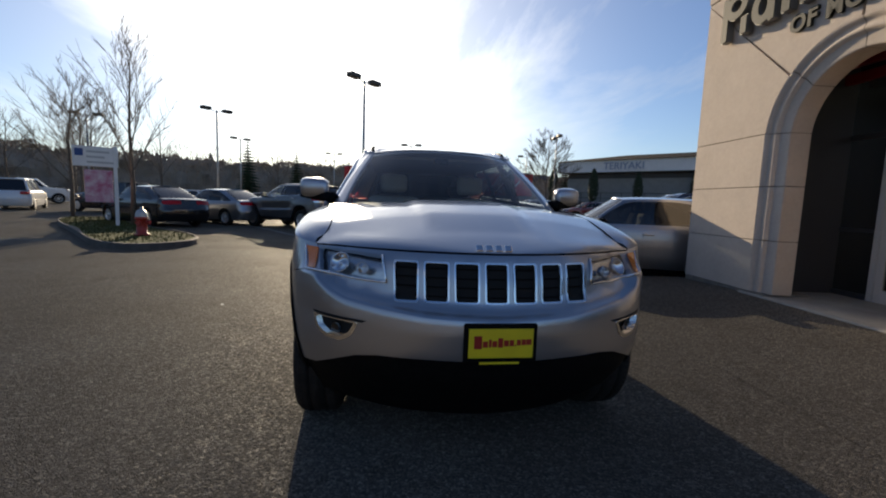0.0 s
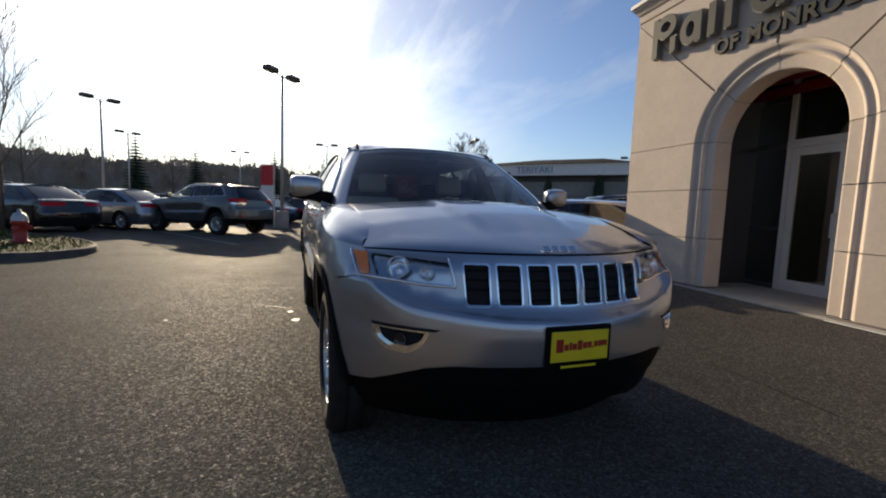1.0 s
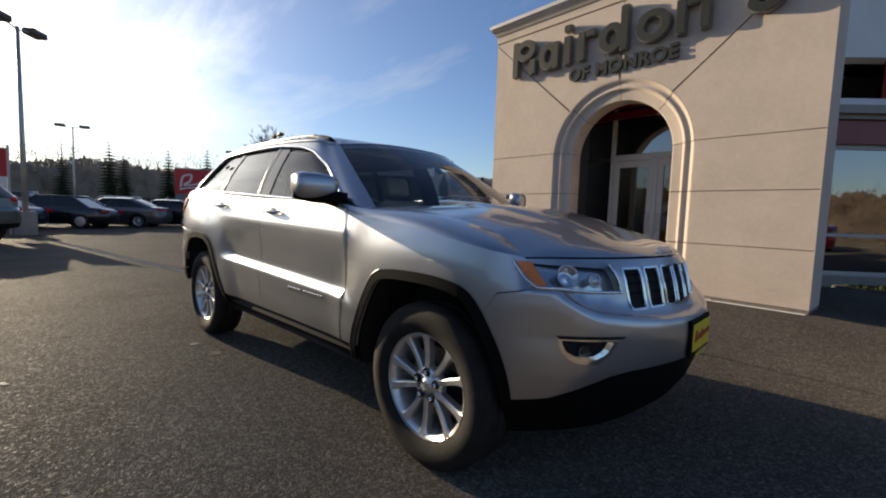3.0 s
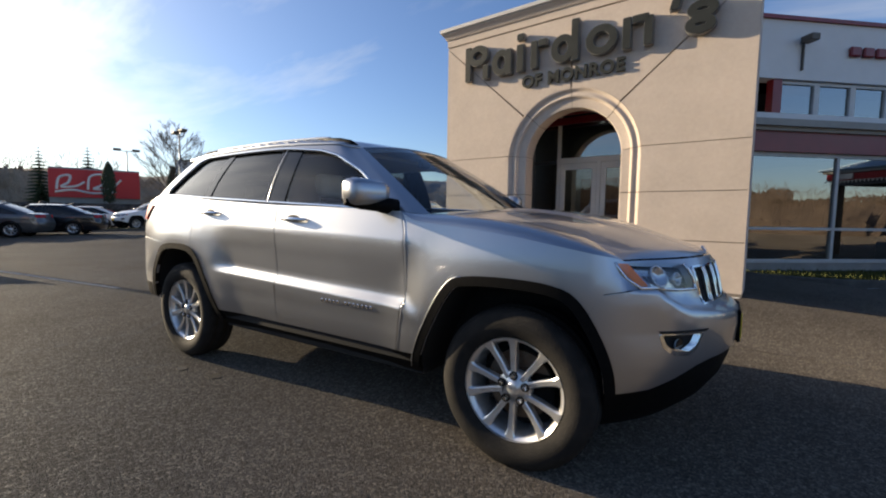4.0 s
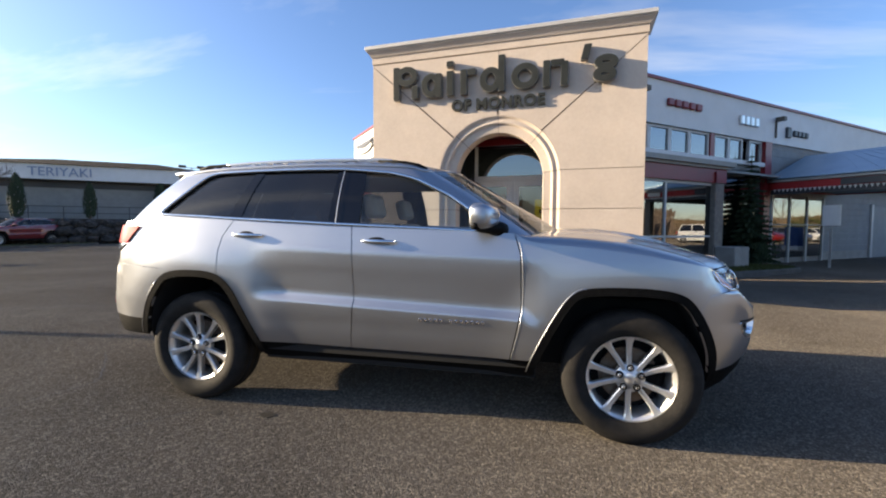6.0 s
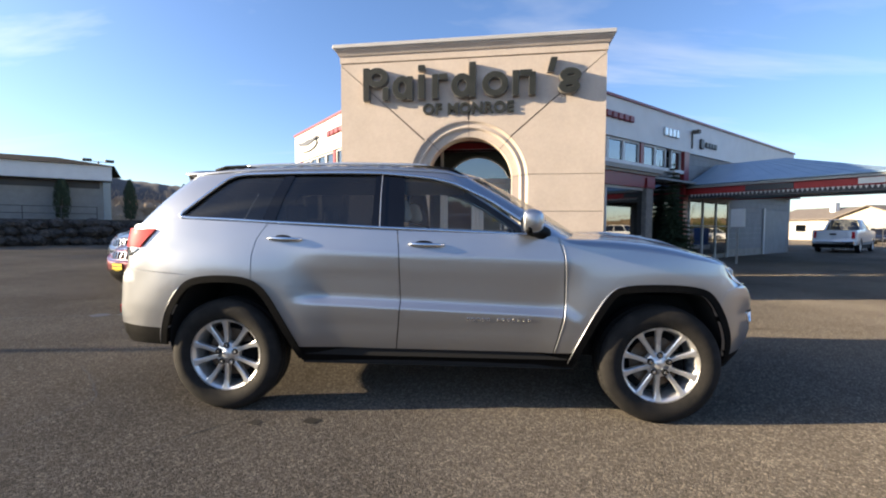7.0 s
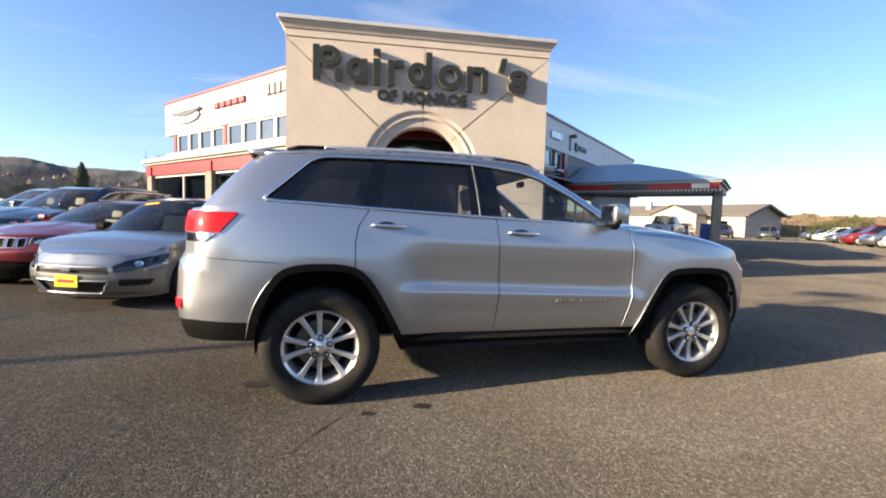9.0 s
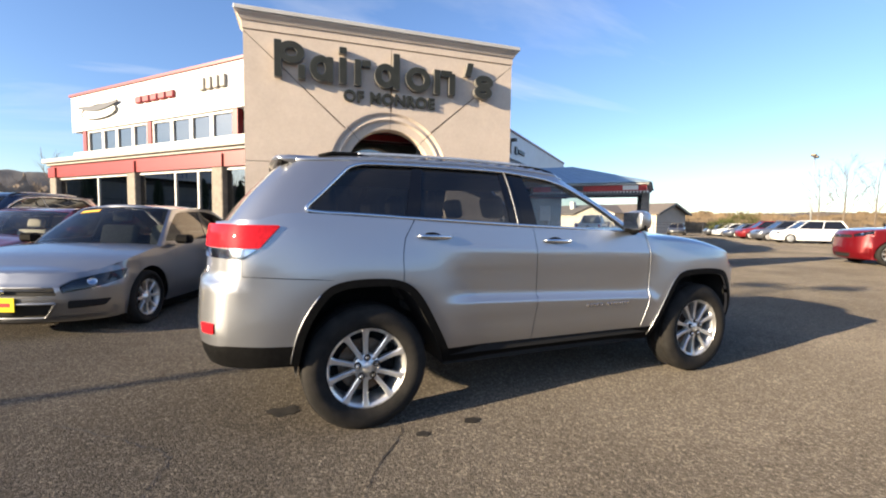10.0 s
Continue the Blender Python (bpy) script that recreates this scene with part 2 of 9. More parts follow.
M_DOORGL = glass_mat("door_glass", (0.62, 0.66, 0.66), ior=1.9)
M_WOODPANEL = mat("brown_wood", (0.26, 0.13, 0.05), 0.5, color2=(0.18, 0.085, 0.035), scale=9)
M_AMBER = mat("amber_plastic", (0.80, 0.20, 0.02), 0.25, coat=1.0)
M_REDLENS = mat("red_lamp_plastic", (0.50, 0.010, 0.018), 0.5, spec=0.05, coat=0.35, coat_rough=0.02, color2=(0.36, 0.006, 0.012), scale=60)
M_YELLOW = mat("yellow_plate", (0.80, 0.62, 0.02), 0.35, color2=(0.74, 0.56, 0.02), scale=8)
M_REDINK = mat("red_lettering", (0.35, 0.02, 0.015), 0.4)
M_SEAT = mat("grey_upholstery", (0.10, 0.095, 0.088), 0.85, color2=(0.13, 0.125, 0.115), scale=30, bump=0.3, bump_scale=400)
M_SEATL = mat("beige_upholstery", (0.26, 0.24, 0.21), 0.85, color2=(0.30, 0.28, 0.24), scale=30, bump=0.3, bump_scale=400)
M_STUCCO = mat("tan_stucco", (0.605, 0.508, 0.422), 0.9, color2=(0.53, 0.445, 0.37), scale=1.6, detail=8, bump=0.32, bump_scale=140, fine=0.14)
# filler colour lightened to carry the sunlit lower edges of the joints
M_GROOVE = mat("sun_toned_joint_filler", (0.33, 0.27, 0.22), 0.95)
M_CAP = mat("cap_flashing", (0.55, 0.53, 0.50), 0.55, 0.2, color2=(0.48, 0.46, 0.43), scale=3)
M_WPANEL = mat("white_wall_panel", (0.71, 0.71, 0.70), 0.55, color2=(0.65, 0.65, 0.64), scale=1.5, bump=0.1, bump_scale=30)
M_REDBAND = mat("red_fascia", (0.22, 0.010, 0.014), 0.38, color2=(0.18, 0.008, 0.011), scale=2, spec=0.6)
M_REDPAINT = mat("bright_red_fascia", (0.42, 0.022, 0.022), 0.5, color2=(0.35, 0.018, 0.018), scale=2)
M_CREAM = mat("cream_cornice", (0.34, 0.32, 0.285), 0.6, color2=(0.28, 0.265, 0.235), scale=3)
M_ALU = mat("white_window_frame", (0.52, 0.52, 0.51), 0.45, 0.1, color2=(0.46, 0.46, 0.45), scale=5)
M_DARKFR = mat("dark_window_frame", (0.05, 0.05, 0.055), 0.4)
M_SHOPGL = glass_mat("shop_glass", (0.26, 0.29, 0.30), ior=3.4)
M_LETTER = mat("grey_letter_face", (0.024, 0.027, 0.025), 0.6, 0.0, spec=0.2, color2=(0.034, 0.037, 0.035), scale=6)
M_LETTERS = mat("letter_side", (0.20, 0.19, 0.175), 0.5, 0.3)
M_CONC = mat("concrete", (0.34, 0.32, 0.29), 0.85, color2=(0.26, 0.245, 0.22), scale=3, detail=8, bump=0.4, bump_scale=90, fine=0.2)
M_KERB = mat("kerb_concrete", (0.10, 0.092, 0.08), 0.85, color2=(0.055, 0.05, 0.045), scale=4, detail=8, bump=0.4, bump_scale=90)
M_COLUMN = mat("stone_column", (0.17, 0.15, 0.13), 0.85, color2=(0.25, 0.22, 0.185), scale=7, bump=0.6, bump_scale=30)
M_METALROOF = mat("blue_metal_roof", (0.22, 0.32, 0.42), 0.35, 0.4, color2=(0.27, 0.37, 0.46), scale=2)
M_SIDING = mat("grey_siding", (0.29, 0.295, 0.29), 0.7, color2=(0.24, 0.245, 0.24), scale=2)
M_GALV = mat("galvanised_pole", (0.45, 0.45, 0.44), 0.5, 0.6, color2=(0.38, 0.38, 0.37), scale=8)
M_BARK = mat("bark", (0.10, 0.075, 0.055), 0.95, color2=(0.16, 0.13, 0.10), scale=20, bump=0.8, bump_scale=50)
M_TWIG = mat("bare_twigs", (0.075, 0.058, 0.046), 0.9, color2=(0.12, 0.095, 0.075), scale=3)
M_EVERG = mat("evergreen_foliage", (0.022, 0.040, 0.018), 0.8, color2=(0.045, 0.070, 0.028), scale=6)
M_CYPRESS = mat("cypress_foliage", (0.018, 0.030, 0.016), 0.85, color2=(0.035, 0.055, 0.024), scale=9)
M_GRASS = mat("winter_grass", (0.045, 0.062, 0.018), 0.9, spec=0.1, color2=(0.085, 0.085, 0.032), scale=5, bump=0.8, bump_scale=80, fine=0.3)
M_BRUSH = mat("dry_brush", (0.085, 0.062, 0.037), 0.95, color2=(0.14, 0.10, 0.06), scale=0.4, bump=0.8, bump_scale=3)
M_WOODS = mat("winter_woods", (0.22, 0.17, 0.125), 0.95, color2=(0.32, 0.25, 0.185), scale=0.3, detail=6)


def open_twigs(m, scale, keep):
    """Bare crowns let the sky through: fine gaps between the twigs."""
    nt = m.node_tree
    N, L = nt.nodes.new, nt.links.new
    co, n, r = N("ShaderNodeTexCoord"), N("ShaderNodeTexNoise"), N("ShaderNodeMapRange")
    n.inputs["Scale"].default_value, n.inputs["Detail"].default_value, n.inputs["Roughness"].default_value = scale, 4, 0.7
    L(co.outputs["Object"], n.inputs["Vector"])
    r.inputs["From Min"].default_value, r.inputs["From Max"].default_value = keep, keep + 0.04
    L(n.outputs["Fac"], r.inputs["Value"])
    L(r.outputs[0], nt.nodes["Principled BSDF"].inputs["Alpha"])


# copy of the winter woods with shade put into the colour
M_SHADEWOODS = mat("winter_woods_shade_tone", (0.075, 0.055, 0.042), 0.95, color2=(0.12, 0.09, 0.068), scale=0.3, detail=6)
open_twigs(M_WOODS, 2.6, 0.37)
open_twigs(M_SHADEWOODS, 2.6, 0.37)
M_HILL = mat("wooded_hill", (0.045, 0.045, 0.050), 0.95, color2=(0.095, 0.085, 0.080), scale=0.03, detail=10, fine=0.7)
M_ROCK = mat("rock", (0.016, 0.0145, 0.013), 0.9, color2=(0.085, 0.077, 0.068), scale=3, bump=0.8, bump_scale=18)
M_HYDR = mat("hydrant_red", (0.36, 0.03, 0.02), 0.45, color2=(0.28, 0.025, 0.02), scale=9)
M_COLA = mat("red_sign", (0.48, 0.02, 0.025), 0.5)
M_SIGNW = mat("white_sign", (0.72, 0.71, 0.68), 0.5, color2=(0.66, 0.65, 0.62), scale=4)
M_STRIPE = mat("worn_line_paint", (0.36, 0.35, 0.33), 0.8, color2=(0.15, 0.14, 0.125), scale=7, detail=8)
M_MARK = mat("white_road_paint", (0.60, 0.59, 0.56), 0.7, color2=(0.34, 0.33, 0.31), scale=9, detail=8)
M_DARKROOF = mat("dark_shingle", (0.014, 0.0125, 0.012), 0.9, spec=0.05, color2=(0.022, 0.020, 0.019), scale=3, bump=0.4, bump_scale=15)
M_TANWALL = mat("tan_house_wall", (0.47, 0.41, 0.34), 0.8, color2=(0.42, 0.365, 0.30), scale=1)
M_BROWNROOF = mat("brown_shingle", (0.13, 0.11, 0.095), 0.9, color2=(0.17, 0.145, 0.125), scale=3, bump=0.4, bump_scale=15)
# darker version of the grey siding
M_WINGSIDE = mat("darker_grey_siding", (0.25, 0.255, 0.26), 0.7, color2=(0.20, 0.205, 0.21), scale=2)
M_PINK = mat("pink_print", (0.45, 0.12, 0.20), 0.6, color2=(0.62, 0.50, 0.52), scale=5)
M_FADEDBLUE = mat("faded_blue_lettering", (0.24, 0.30, 0.42), 0.6)
M_BLUEBIN = mat("blue_plastic", (0.02, 0.06, 0.20), 0.5)
M_LAMPHD = mat("lamp_head_bronze", (0.10, 0.085, 0.07), 0.5, 0.5)
M_STICKER = mat("orange_sticker", (0.75, 0.42, 0.05), 0.5)

# ---- building tools ----
from mathutils.geometry import delaunay_2d_cdt


def part(name, bm, material, parent=None, label="", smooth=False, kind=""):
    """Link a bmesh as one mesh object under a thing or a part."""
    me = bpy.data.meshes.new(name)
    bm.to_mesh(me)
    bm.free()
    if smooth:
        me.shade_smooth()
    for m in material if isinstance(material, (list, tuple)) else (material,):
        me.materials.append(m)
    ob = new(name, me)
    ob.parent = parent
    if label or kind:
        tagged(ob, label=label, kind=kind)
    return ob


def thing(name, m, label, category, group="", kind=""):
    ob = new(name)
    ob.empty_display_size = 0.2
    ob.matrix_world = m
    return tagged(ob, label, category, group, kind)


def box(bm, x0, y0, z0, x1, y1, z1, bevel=0.0, m=None, segs=1):
    r = bmesh.ops.create_cube(bm, size=1)
    t = Matrix.Translation(((x0 + x1) / 2, (y0 + y1) / 2, (z0 + z1) / 2)) @ Matrix.Diagonal((abs(x1 - x0), abs(y1 - y0), abs(z1 - z0), 1))
    bmesh.ops.transform(bm, matrix=t, verts=r["verts"])
    vs = r["verts"]
    if bevel:
        es = list({e for v in vs for e in v.link_edges})
        b = bmesh.ops.bevel(bm, geom=es, offset=bevel, segments=segs, affect="EDGES", profile=0.5)
        vs = b["verts"]
    if m is not None:
        bmesh.ops.transform(bm, matrix=m, verts=list(vs))
    return vs


def boxes(*items, bevel=0.0, m=None):
    bm = bmesh.new()
    for it in items:
        box(bm, *it, bevel=bevel, m=m)
    return bm


def tube(bm, pts, radii, sides=8, cap=True):
    """A tube through points, with a radius at each."""
    pts = [Vector(p) for p in pts]
    if isinstance(radii, (int, float)):
        radii = [radii] * len(pts)
    rings = []
    ref = None
    for i, p in enumerate(pts):
        d = (pts[min(i + 1, len(pts) - 1)] - pts[max(i - 1, 0)]).normalized()
        if ref is None:
            ref = d.orthogonal().normalized()
        a = (ref - d * ref.dot(d))
        a = a.normalized() if a.length > 1e-6 else d.orthogonal().normalized()
        ref = a
        b = d.cross(a)
        rings.append([bm.verts.new(p + (a * math.cos(2 * math.pi * k / sides) + b * math.sin(2 * math.pi * k / sides)) * radii[i]) for k in range(sides)])
    for r0, r1 in zip(rings, rings[1:]):
        for k in range(sides):
            bm.faces.new((r0[k], r0[(k + 1) % sides], r1[(k + 1) % sides], r1[k]))
    if cap:
        bm.faces.new(rings[0][::-1])
        bm.faces.new(rings[-1])
    return bm


def lathe(bm, profile, segs=32, axis="z", m=None, closed=False):
    """Turn (radius, height) points round an axis."""
    rings = []
    made = []
    for r, h in profile:
        ring = []
        for k in range(segs):
            a = 2 * math.pi * k / segs
            p = Vector((r * math.cos(a), r * math.sin(a), h))
            if axis == "y":
                p = Vector((r * math.cos(a), h, r * math.sin(a)))
            ring.append(bm.verts.new(m @ p if m else p))
        rings.append(ring)
        made += ring
    pairs = list(zip(rings, rings[1:]))
    if closed:
        pairs.append((rings[-1], rings[0]))
    for r0, r1 in pairs:
        for k in range(segs):
            bm.faces.new((r0[k], r0[(k + 1) % segs], r1[(k + 1) % segs], r1[k]))
    return made


def prism(bm, poly, frame_m, depth):
    """Extrude a closed 2D outline (x, y of frame_m) by depth along its z."""
    a = [bm.verts.new(frame_m @ Vector((x, y, 0))) for x, y in poly]
    b = [bm.verts.new(frame_m @ Vector((x, y, depth))) for x, y in poly]
    n = len(poly)
    bm.faces.new(a[::-1])
    bm.faces.new(b)
    for k in range(n):
        bm.faces.new((a[k], a[(k + 1) % n], b[(k + 1) % n], b[k]))
    return a + b


def fix_normals(bm):
    bmesh.ops.recalc_face_normals(bm, faces=bm.faces[:])
    return bm


def catmull(pts, n=10, closed=False):
    P = [Vector(p) for p in pts]
    out = []
    cnt = len(P) if closed else len(P) - 1
    for i in range(cnt):
        if closed:
            a, b, c, d = P[i - 1], P[i], P[(i + 1) % len(P)], P[(i + 2) % len(P)]
        else:
            a, b, c, d = P[max(i - 1, 0)], P[i], P[i + 1], P[min(i + 2, len(P) - 1)]
        for k in range(n):
            t = k / n
            out.append(0.5 * ((2 * b) + (c - a) * t + (2 * a - 5 * b + 4 * c - d) * t * t + (3 * b - a - 3 * c + d) * t ** 3))
    if not closed:
        out.append(P[-1])
    return out


def inside(p, poly):
    x, y = p
    hit = False
    j = len(poly) - 1
    for i in range(len(poly)):
        xi, yi = poly[i]
        xj, yj = poly[j]
        if (yi > y) != (yj > y) and x < (xj - xi) * (y - yi) / (yj - yi) + xi:
            hit = not hit
        j = i
    return hit


def densify(poly, step):
    out = []
    for i in range(len(poly)):
        a, b = Vector(poly[i]), Vector(poly[(i + 1) % len(poly)])
        n = max(1, int((b - a).length / step + 0.5))
        out += [tuple(a.lerp(b, k / n)) for k in range(n)]
    return out


def open_path(poly, step):
    """Points along an open path, no further apart than step."""
    out = [tuple(poly[0])]
    for a, b in zip(poly, poly[1:]):
        a, b = Vector(a), Vector(b)
        n = max(1, int((b - a).length / step + 0.5))
        out += [tuple(a.lerp(b, k / n)) for k in range(1, n + 1)]
    return out


def sheet(name, outline, surf, material, parent, holes=(), step=0.06, thick=0.012, lift=0.0, label="", flip_y=False, lines=()):
    """A curved panel: the outline, with holes, in the two parameters of surf, which gives a place and a normal. Its rim is turned in by thick."""
    loops = [densify(outline, step)] + [densify(h, step) for h in holes]
    verts, edges = [], []
    for lp in loops:
        o = len(verts)
        verts += [Vector(p) for p in lp]
        edges += [(o + k, o + (k + 1) % len(lp)) for k in range(len(lp))]
    for ln in lines:
        o = len(verts)
        verts += [Vector(p) for p in ln]
        edges += [(o + k, o + k + 1) for k in range(len(ln) - 1)]
    rim_pts = np.array([tuple(v) for v in verts])
    a0, b0 = rim_pts[: len(loops[0])].min(0)
    a1, b1 = rim_pts[: len(loops[0])].max(0)
    na, nb = max(1, int((a1 - a0) / step)), max(1, int((b1 - b0) / step))
    for i in range(1, na):
        for j in range(1, nb):
            p = (a0 + (a1 - a0) * i / na, b0 + (b1 - b0) * j / nb)
            if np.min(np.sum((rim_pts - np.array(p)) ** 2, axis=1)) < ((0.55 if lines else 0.45) * step) ** 2:
                continue
            if inside(p, outline) and not any(inside(p, h) for h in holes):
                verts.append(Vector(p))
    vs, _, fs, _, _, _ = delaunay_2d_cdt(verts, edges, [], 0, 1e-6)
    keep = []
    for f in fs:
        c = (sum(vs[k].x for k in f) / len(f), sum(vs[k].y for k in f) / len(f))
        if inside(c, outline) and not any(inside(c, h) for h in holes):
            keep.append(tuple(f))
    pos, nor = [], []
    for v in vs:
        p, n = surf(v.x, v.y)
        pos.append(p + n * lift)
        nor.append(n)
    faces = []
    count = {}
    for f in keep:
        a, b, c = (pos[k] for k in f[:3])
        if (b - a).cross(c - a).dot(nor[f[0]] + nor[f[1]] + nor[f[2]]) < 0:
            f = f[::-1]
        faces.append(f)
        for i in range(len(f)):
            e = (f[i], f[(i + 1) % len(f)])
            count[tuple(sorted(e))] = None if tuple(sorted(e)) in count else e
    co, no = list(pos), list(nor)
    if thick:
        top, low = {}, {}
        for e in count.values():
            if e is None:
                continue
            for k in e:
                if k not in top:
                    top[k] = k
                    low[k] = len(co)
                    co.append(pos[k] - nor[k] * thick)
                    no.append(nor[k])
            faces.append((top[e[1]], top[e[0]], low[e[0]], low[e[1]]))
    if flip_y:
        co = [Vector((p.x, -p.y, p.z)) for p in co]
        no = [Vector((n.x, -n.y, n.z)) for n in no]
        faces = [f[::-1] for f in faces]
    used = sorted({k for f in faces for k in f})
    remap = {k: i for i, k in enumerate(used)}
    me = bpy.data.meshes.new(name)
    me.from_pydata([co[k] for k in used], [], [tuple(remap[k] for k in f) for f in faces])
    me.shade_smooth()
    me.normals_split_custom_set_from_vertices([no[k] for k in used])
    me.materials.append(material)
    ob = new(name, me)
    ob.parent = parent
    if label:
        tagged(ob, label=label)
    return ob


def smooth_table(rows, width=0.03):
    z = np.arange(rows[0][0] - 0.1, rows[-1][0] + 0.1, 0.004)
    v = np.interp(z, [r[0] for r in rows], [r[1] for r in rows])
    n = max(1, int(width / 0.004))
    v = np.convolve(np.pad(v, n, mode="edge"), np.ones(n) / n, mode="same")[n:-n]
    return lambda q: float(np.interp(q, z, v))


def step_between(a, b, x):
    t = min(1.0, max(0.0, (x - a) / (b - a)))
    return t * t * (3 - 2 * t)

# ---- vehicles ----


class Shell:
    """The flank of a car body: a plan curve (right side, rear middle to front middle) pushed in and out by upright profiles."""

    def __init__(self, plan, side, front, rear, crease=None, lip_rise=None):
        pts = catmull([(x, y, 0) for x, y in plan], 24)
        P = np.array([(p.x, p.y) for p in pts])
        seg = np.hypot(*np.diff(P, axis=0).T)
        s = np.concatenate([[0], np.cumsum(seg)])
        self.U = float(s[-1])
        self.s = np.linspace(0, self.U, 500)
        self.X, self.Y = np.interp(self.s, s, P[:, 0]), np.interp(self.s, s, P[:, 1])
        dx, dy = np.gradient(self.X), np.gradient(self.Y)
        ln = np.hypot(dx, dy)
        self.NX, self.NY = dy / ln, -dx / ln * np.clip(np.abs(self.Y) / 0.15, 0, 1)
        ln = np.hypot(self.NX, self.NY)
        self.NX, self.NY = self.NX / ln, self.NY / ln
        self.side, self.front, self.rear, self.crease, self.lip_rise = smooth_table(side), smooth_table(front, 0.018), smooth_table(rear), crease, lip_rise

    def place(self, u, z):
        flip = 1.0
        if u > self.U:
            u, flip = 2 * self.U - u, -1.0
        elif u < 0:
            u, flip = -u, -1.0
        x, y, nx, ny = (float(np.interp(u, self.s, a)) for a in (self.X, self.Y, self.NX, self.NY))
        wf, wr = step_between(0.2, 0.8, nx), step_between(0.2, 0.8, -nx)
        zf = z - self.lip_rise(y, z) if self.lip_rise and wf else z
        off = self.side(z) * (1 - wf - wr) + self.front(zf) * wf + self.rear(z) * wr
        if self.crease:
            off += self.crease(x, z) * (1 - wf - wr)
        return Vector((x + nx * off, (y + ny * off) * flip, z))

    def at(self, u, z):
        p = self.place(u, z)
        h = 0.006
        n = (self.place(u + h, z) - self.place(u - h, z)).cross(self.place(u, z + h) - self.place(u, z - h)).normalized()
        return p, n

    def ux(self, x):
        return float(np.interp(x, self.X, self.s))

    def uy(self, y, rear=False):
        """Round the nose (or tail): the parameter at that y; y above 0 is the left side."""
        half = slice(0, 250) if rear else slice(250, 500)
        yy, ss = self.Y[half], self.s[half]
        o = np.argsort(yy)
        u = float(np.interp(-abs(y), yy[o], ss[o]))
        if y <= 0:
            return u
        return -u if rear else 2 * self.U - u


    def uxz(self, x, z):
        """The parameter on the right flank at which the surface itself stands at x, at that height."""
        u = self.ux(x)
        for _ in range(12):
            u -= (self.place(u, z).x - x) * 0.8
            u = min(max(u, 0.02), self.U - 0.02)
        return u

    def uyz(self, y, z, rear=False):
        """Round the nose or tail: the parameter at which the surface stands at y, at that height."""
        lo, hi = (0.0, self.U * 0.3) if rear else (self.U * 0.7, self.U)
        for _ in range(40):
            mid = (lo + hi) / 2
            wide = abs(self.place(mid, z).y) > abs(y)
            if rear:
                lo, hi = (lo, mid) if wide else (mid, hi)
            else:
                lo, hi = (mid, hi) if wide else (lo, mid)
        u = (lo + hi) / 2
        if y <= 0:
            return u
        return -u if rear else 2 * self.U - u


class Cabin:
    """The glazed upper body between a ring at the belt and a ring at the roof's edge."""

    def __init__(self, belt, roof, bulge=0.02):
        self.A, self.B, self.bulge, self.n = [Vector(p) for p in belt], [Vector(p) for p in roof], bulge, len(belt) - 1

    def ring(self, pts, k):
        i = min(int(k), self.n - 1)
        t = k - i
        a, b, c, d = pts[max(i - 1, 0)].copy(), pts[i], pts[i + 1], pts[min(i + 2, self.n)].copy()
        if i == 0:
            a = Vector((pts[1].x, -pts[1].y, pts[1].z))
        if i == self.n - 1:
            d = Vector((pts[-2].x, -pts[-2].y, pts[-2].z))
        return 0.5 * ((2 * b) + (c - a) * t + (2 * a - 5 * b + 4 * c - d) * t * t + (3 * b - a - 3 * c + d) * t ** 3)

    def place(self, k, f):
        flip = 1
        if k > self.n:
            k, flip = 2 * self.n - k, -1
        elif k < 0:
            k, flip = -k, -1
        a, b = self.ring(self.A, k), self.ring(self.B, k)
        p = a.lerp(b, f)
        out = Vector((p.x + 0.6, p.y * 1.6, 0.25)).normalized()
        p = p + out * self.bulge * math.sin(math.pi * min(1, max(0, f)))
        return Vector((p.x, p.y * flip, p.z))

    def at(self, k, f):
        p = self.place(k, f)
        n = (self.place(k + 0.02, f) - self.place(k - 0.02, f)).cross(self.place(k, f + 0.01) - self.place(k, f - 0.01)).normalized()
        return p, n

    def find(self, x, z):
        """Ring parameters of the point at x, z on the right flank."""
        f = 0.5
        k = self.n / 2
        for _ in range(14):
            lo, hi = 0.6, self.n - 0.4
            for _ in range(26):
                k = (lo + hi) / 2
                if self.place(k, f).x < x:
                    lo = k
                else:
                    hi = k
            z0, z1 = self.place(k, 0.0).z, self.place(k, 1.0).z
            f = (z - z0) / (z1 - z0)
        return k, f

    def side(self, x, z):
        return self.at(*self.find(x, z))


def ring_strip(path, width):
    """A closed outline round an open path (x, z), from the path outwards by width."""
    P = [Vector(p) for p in path]
    out = []
    for i, p in enumerate(P):
        d = (P[min(i + 1, len(P) - 1)] - P[max(i - 1, 0)]).normalized()
        out.append(p + Vector((-d.y, d.x)) * width)
    return [tuple(p) for p in P] + [tuple(p) for p in reversed(out)]


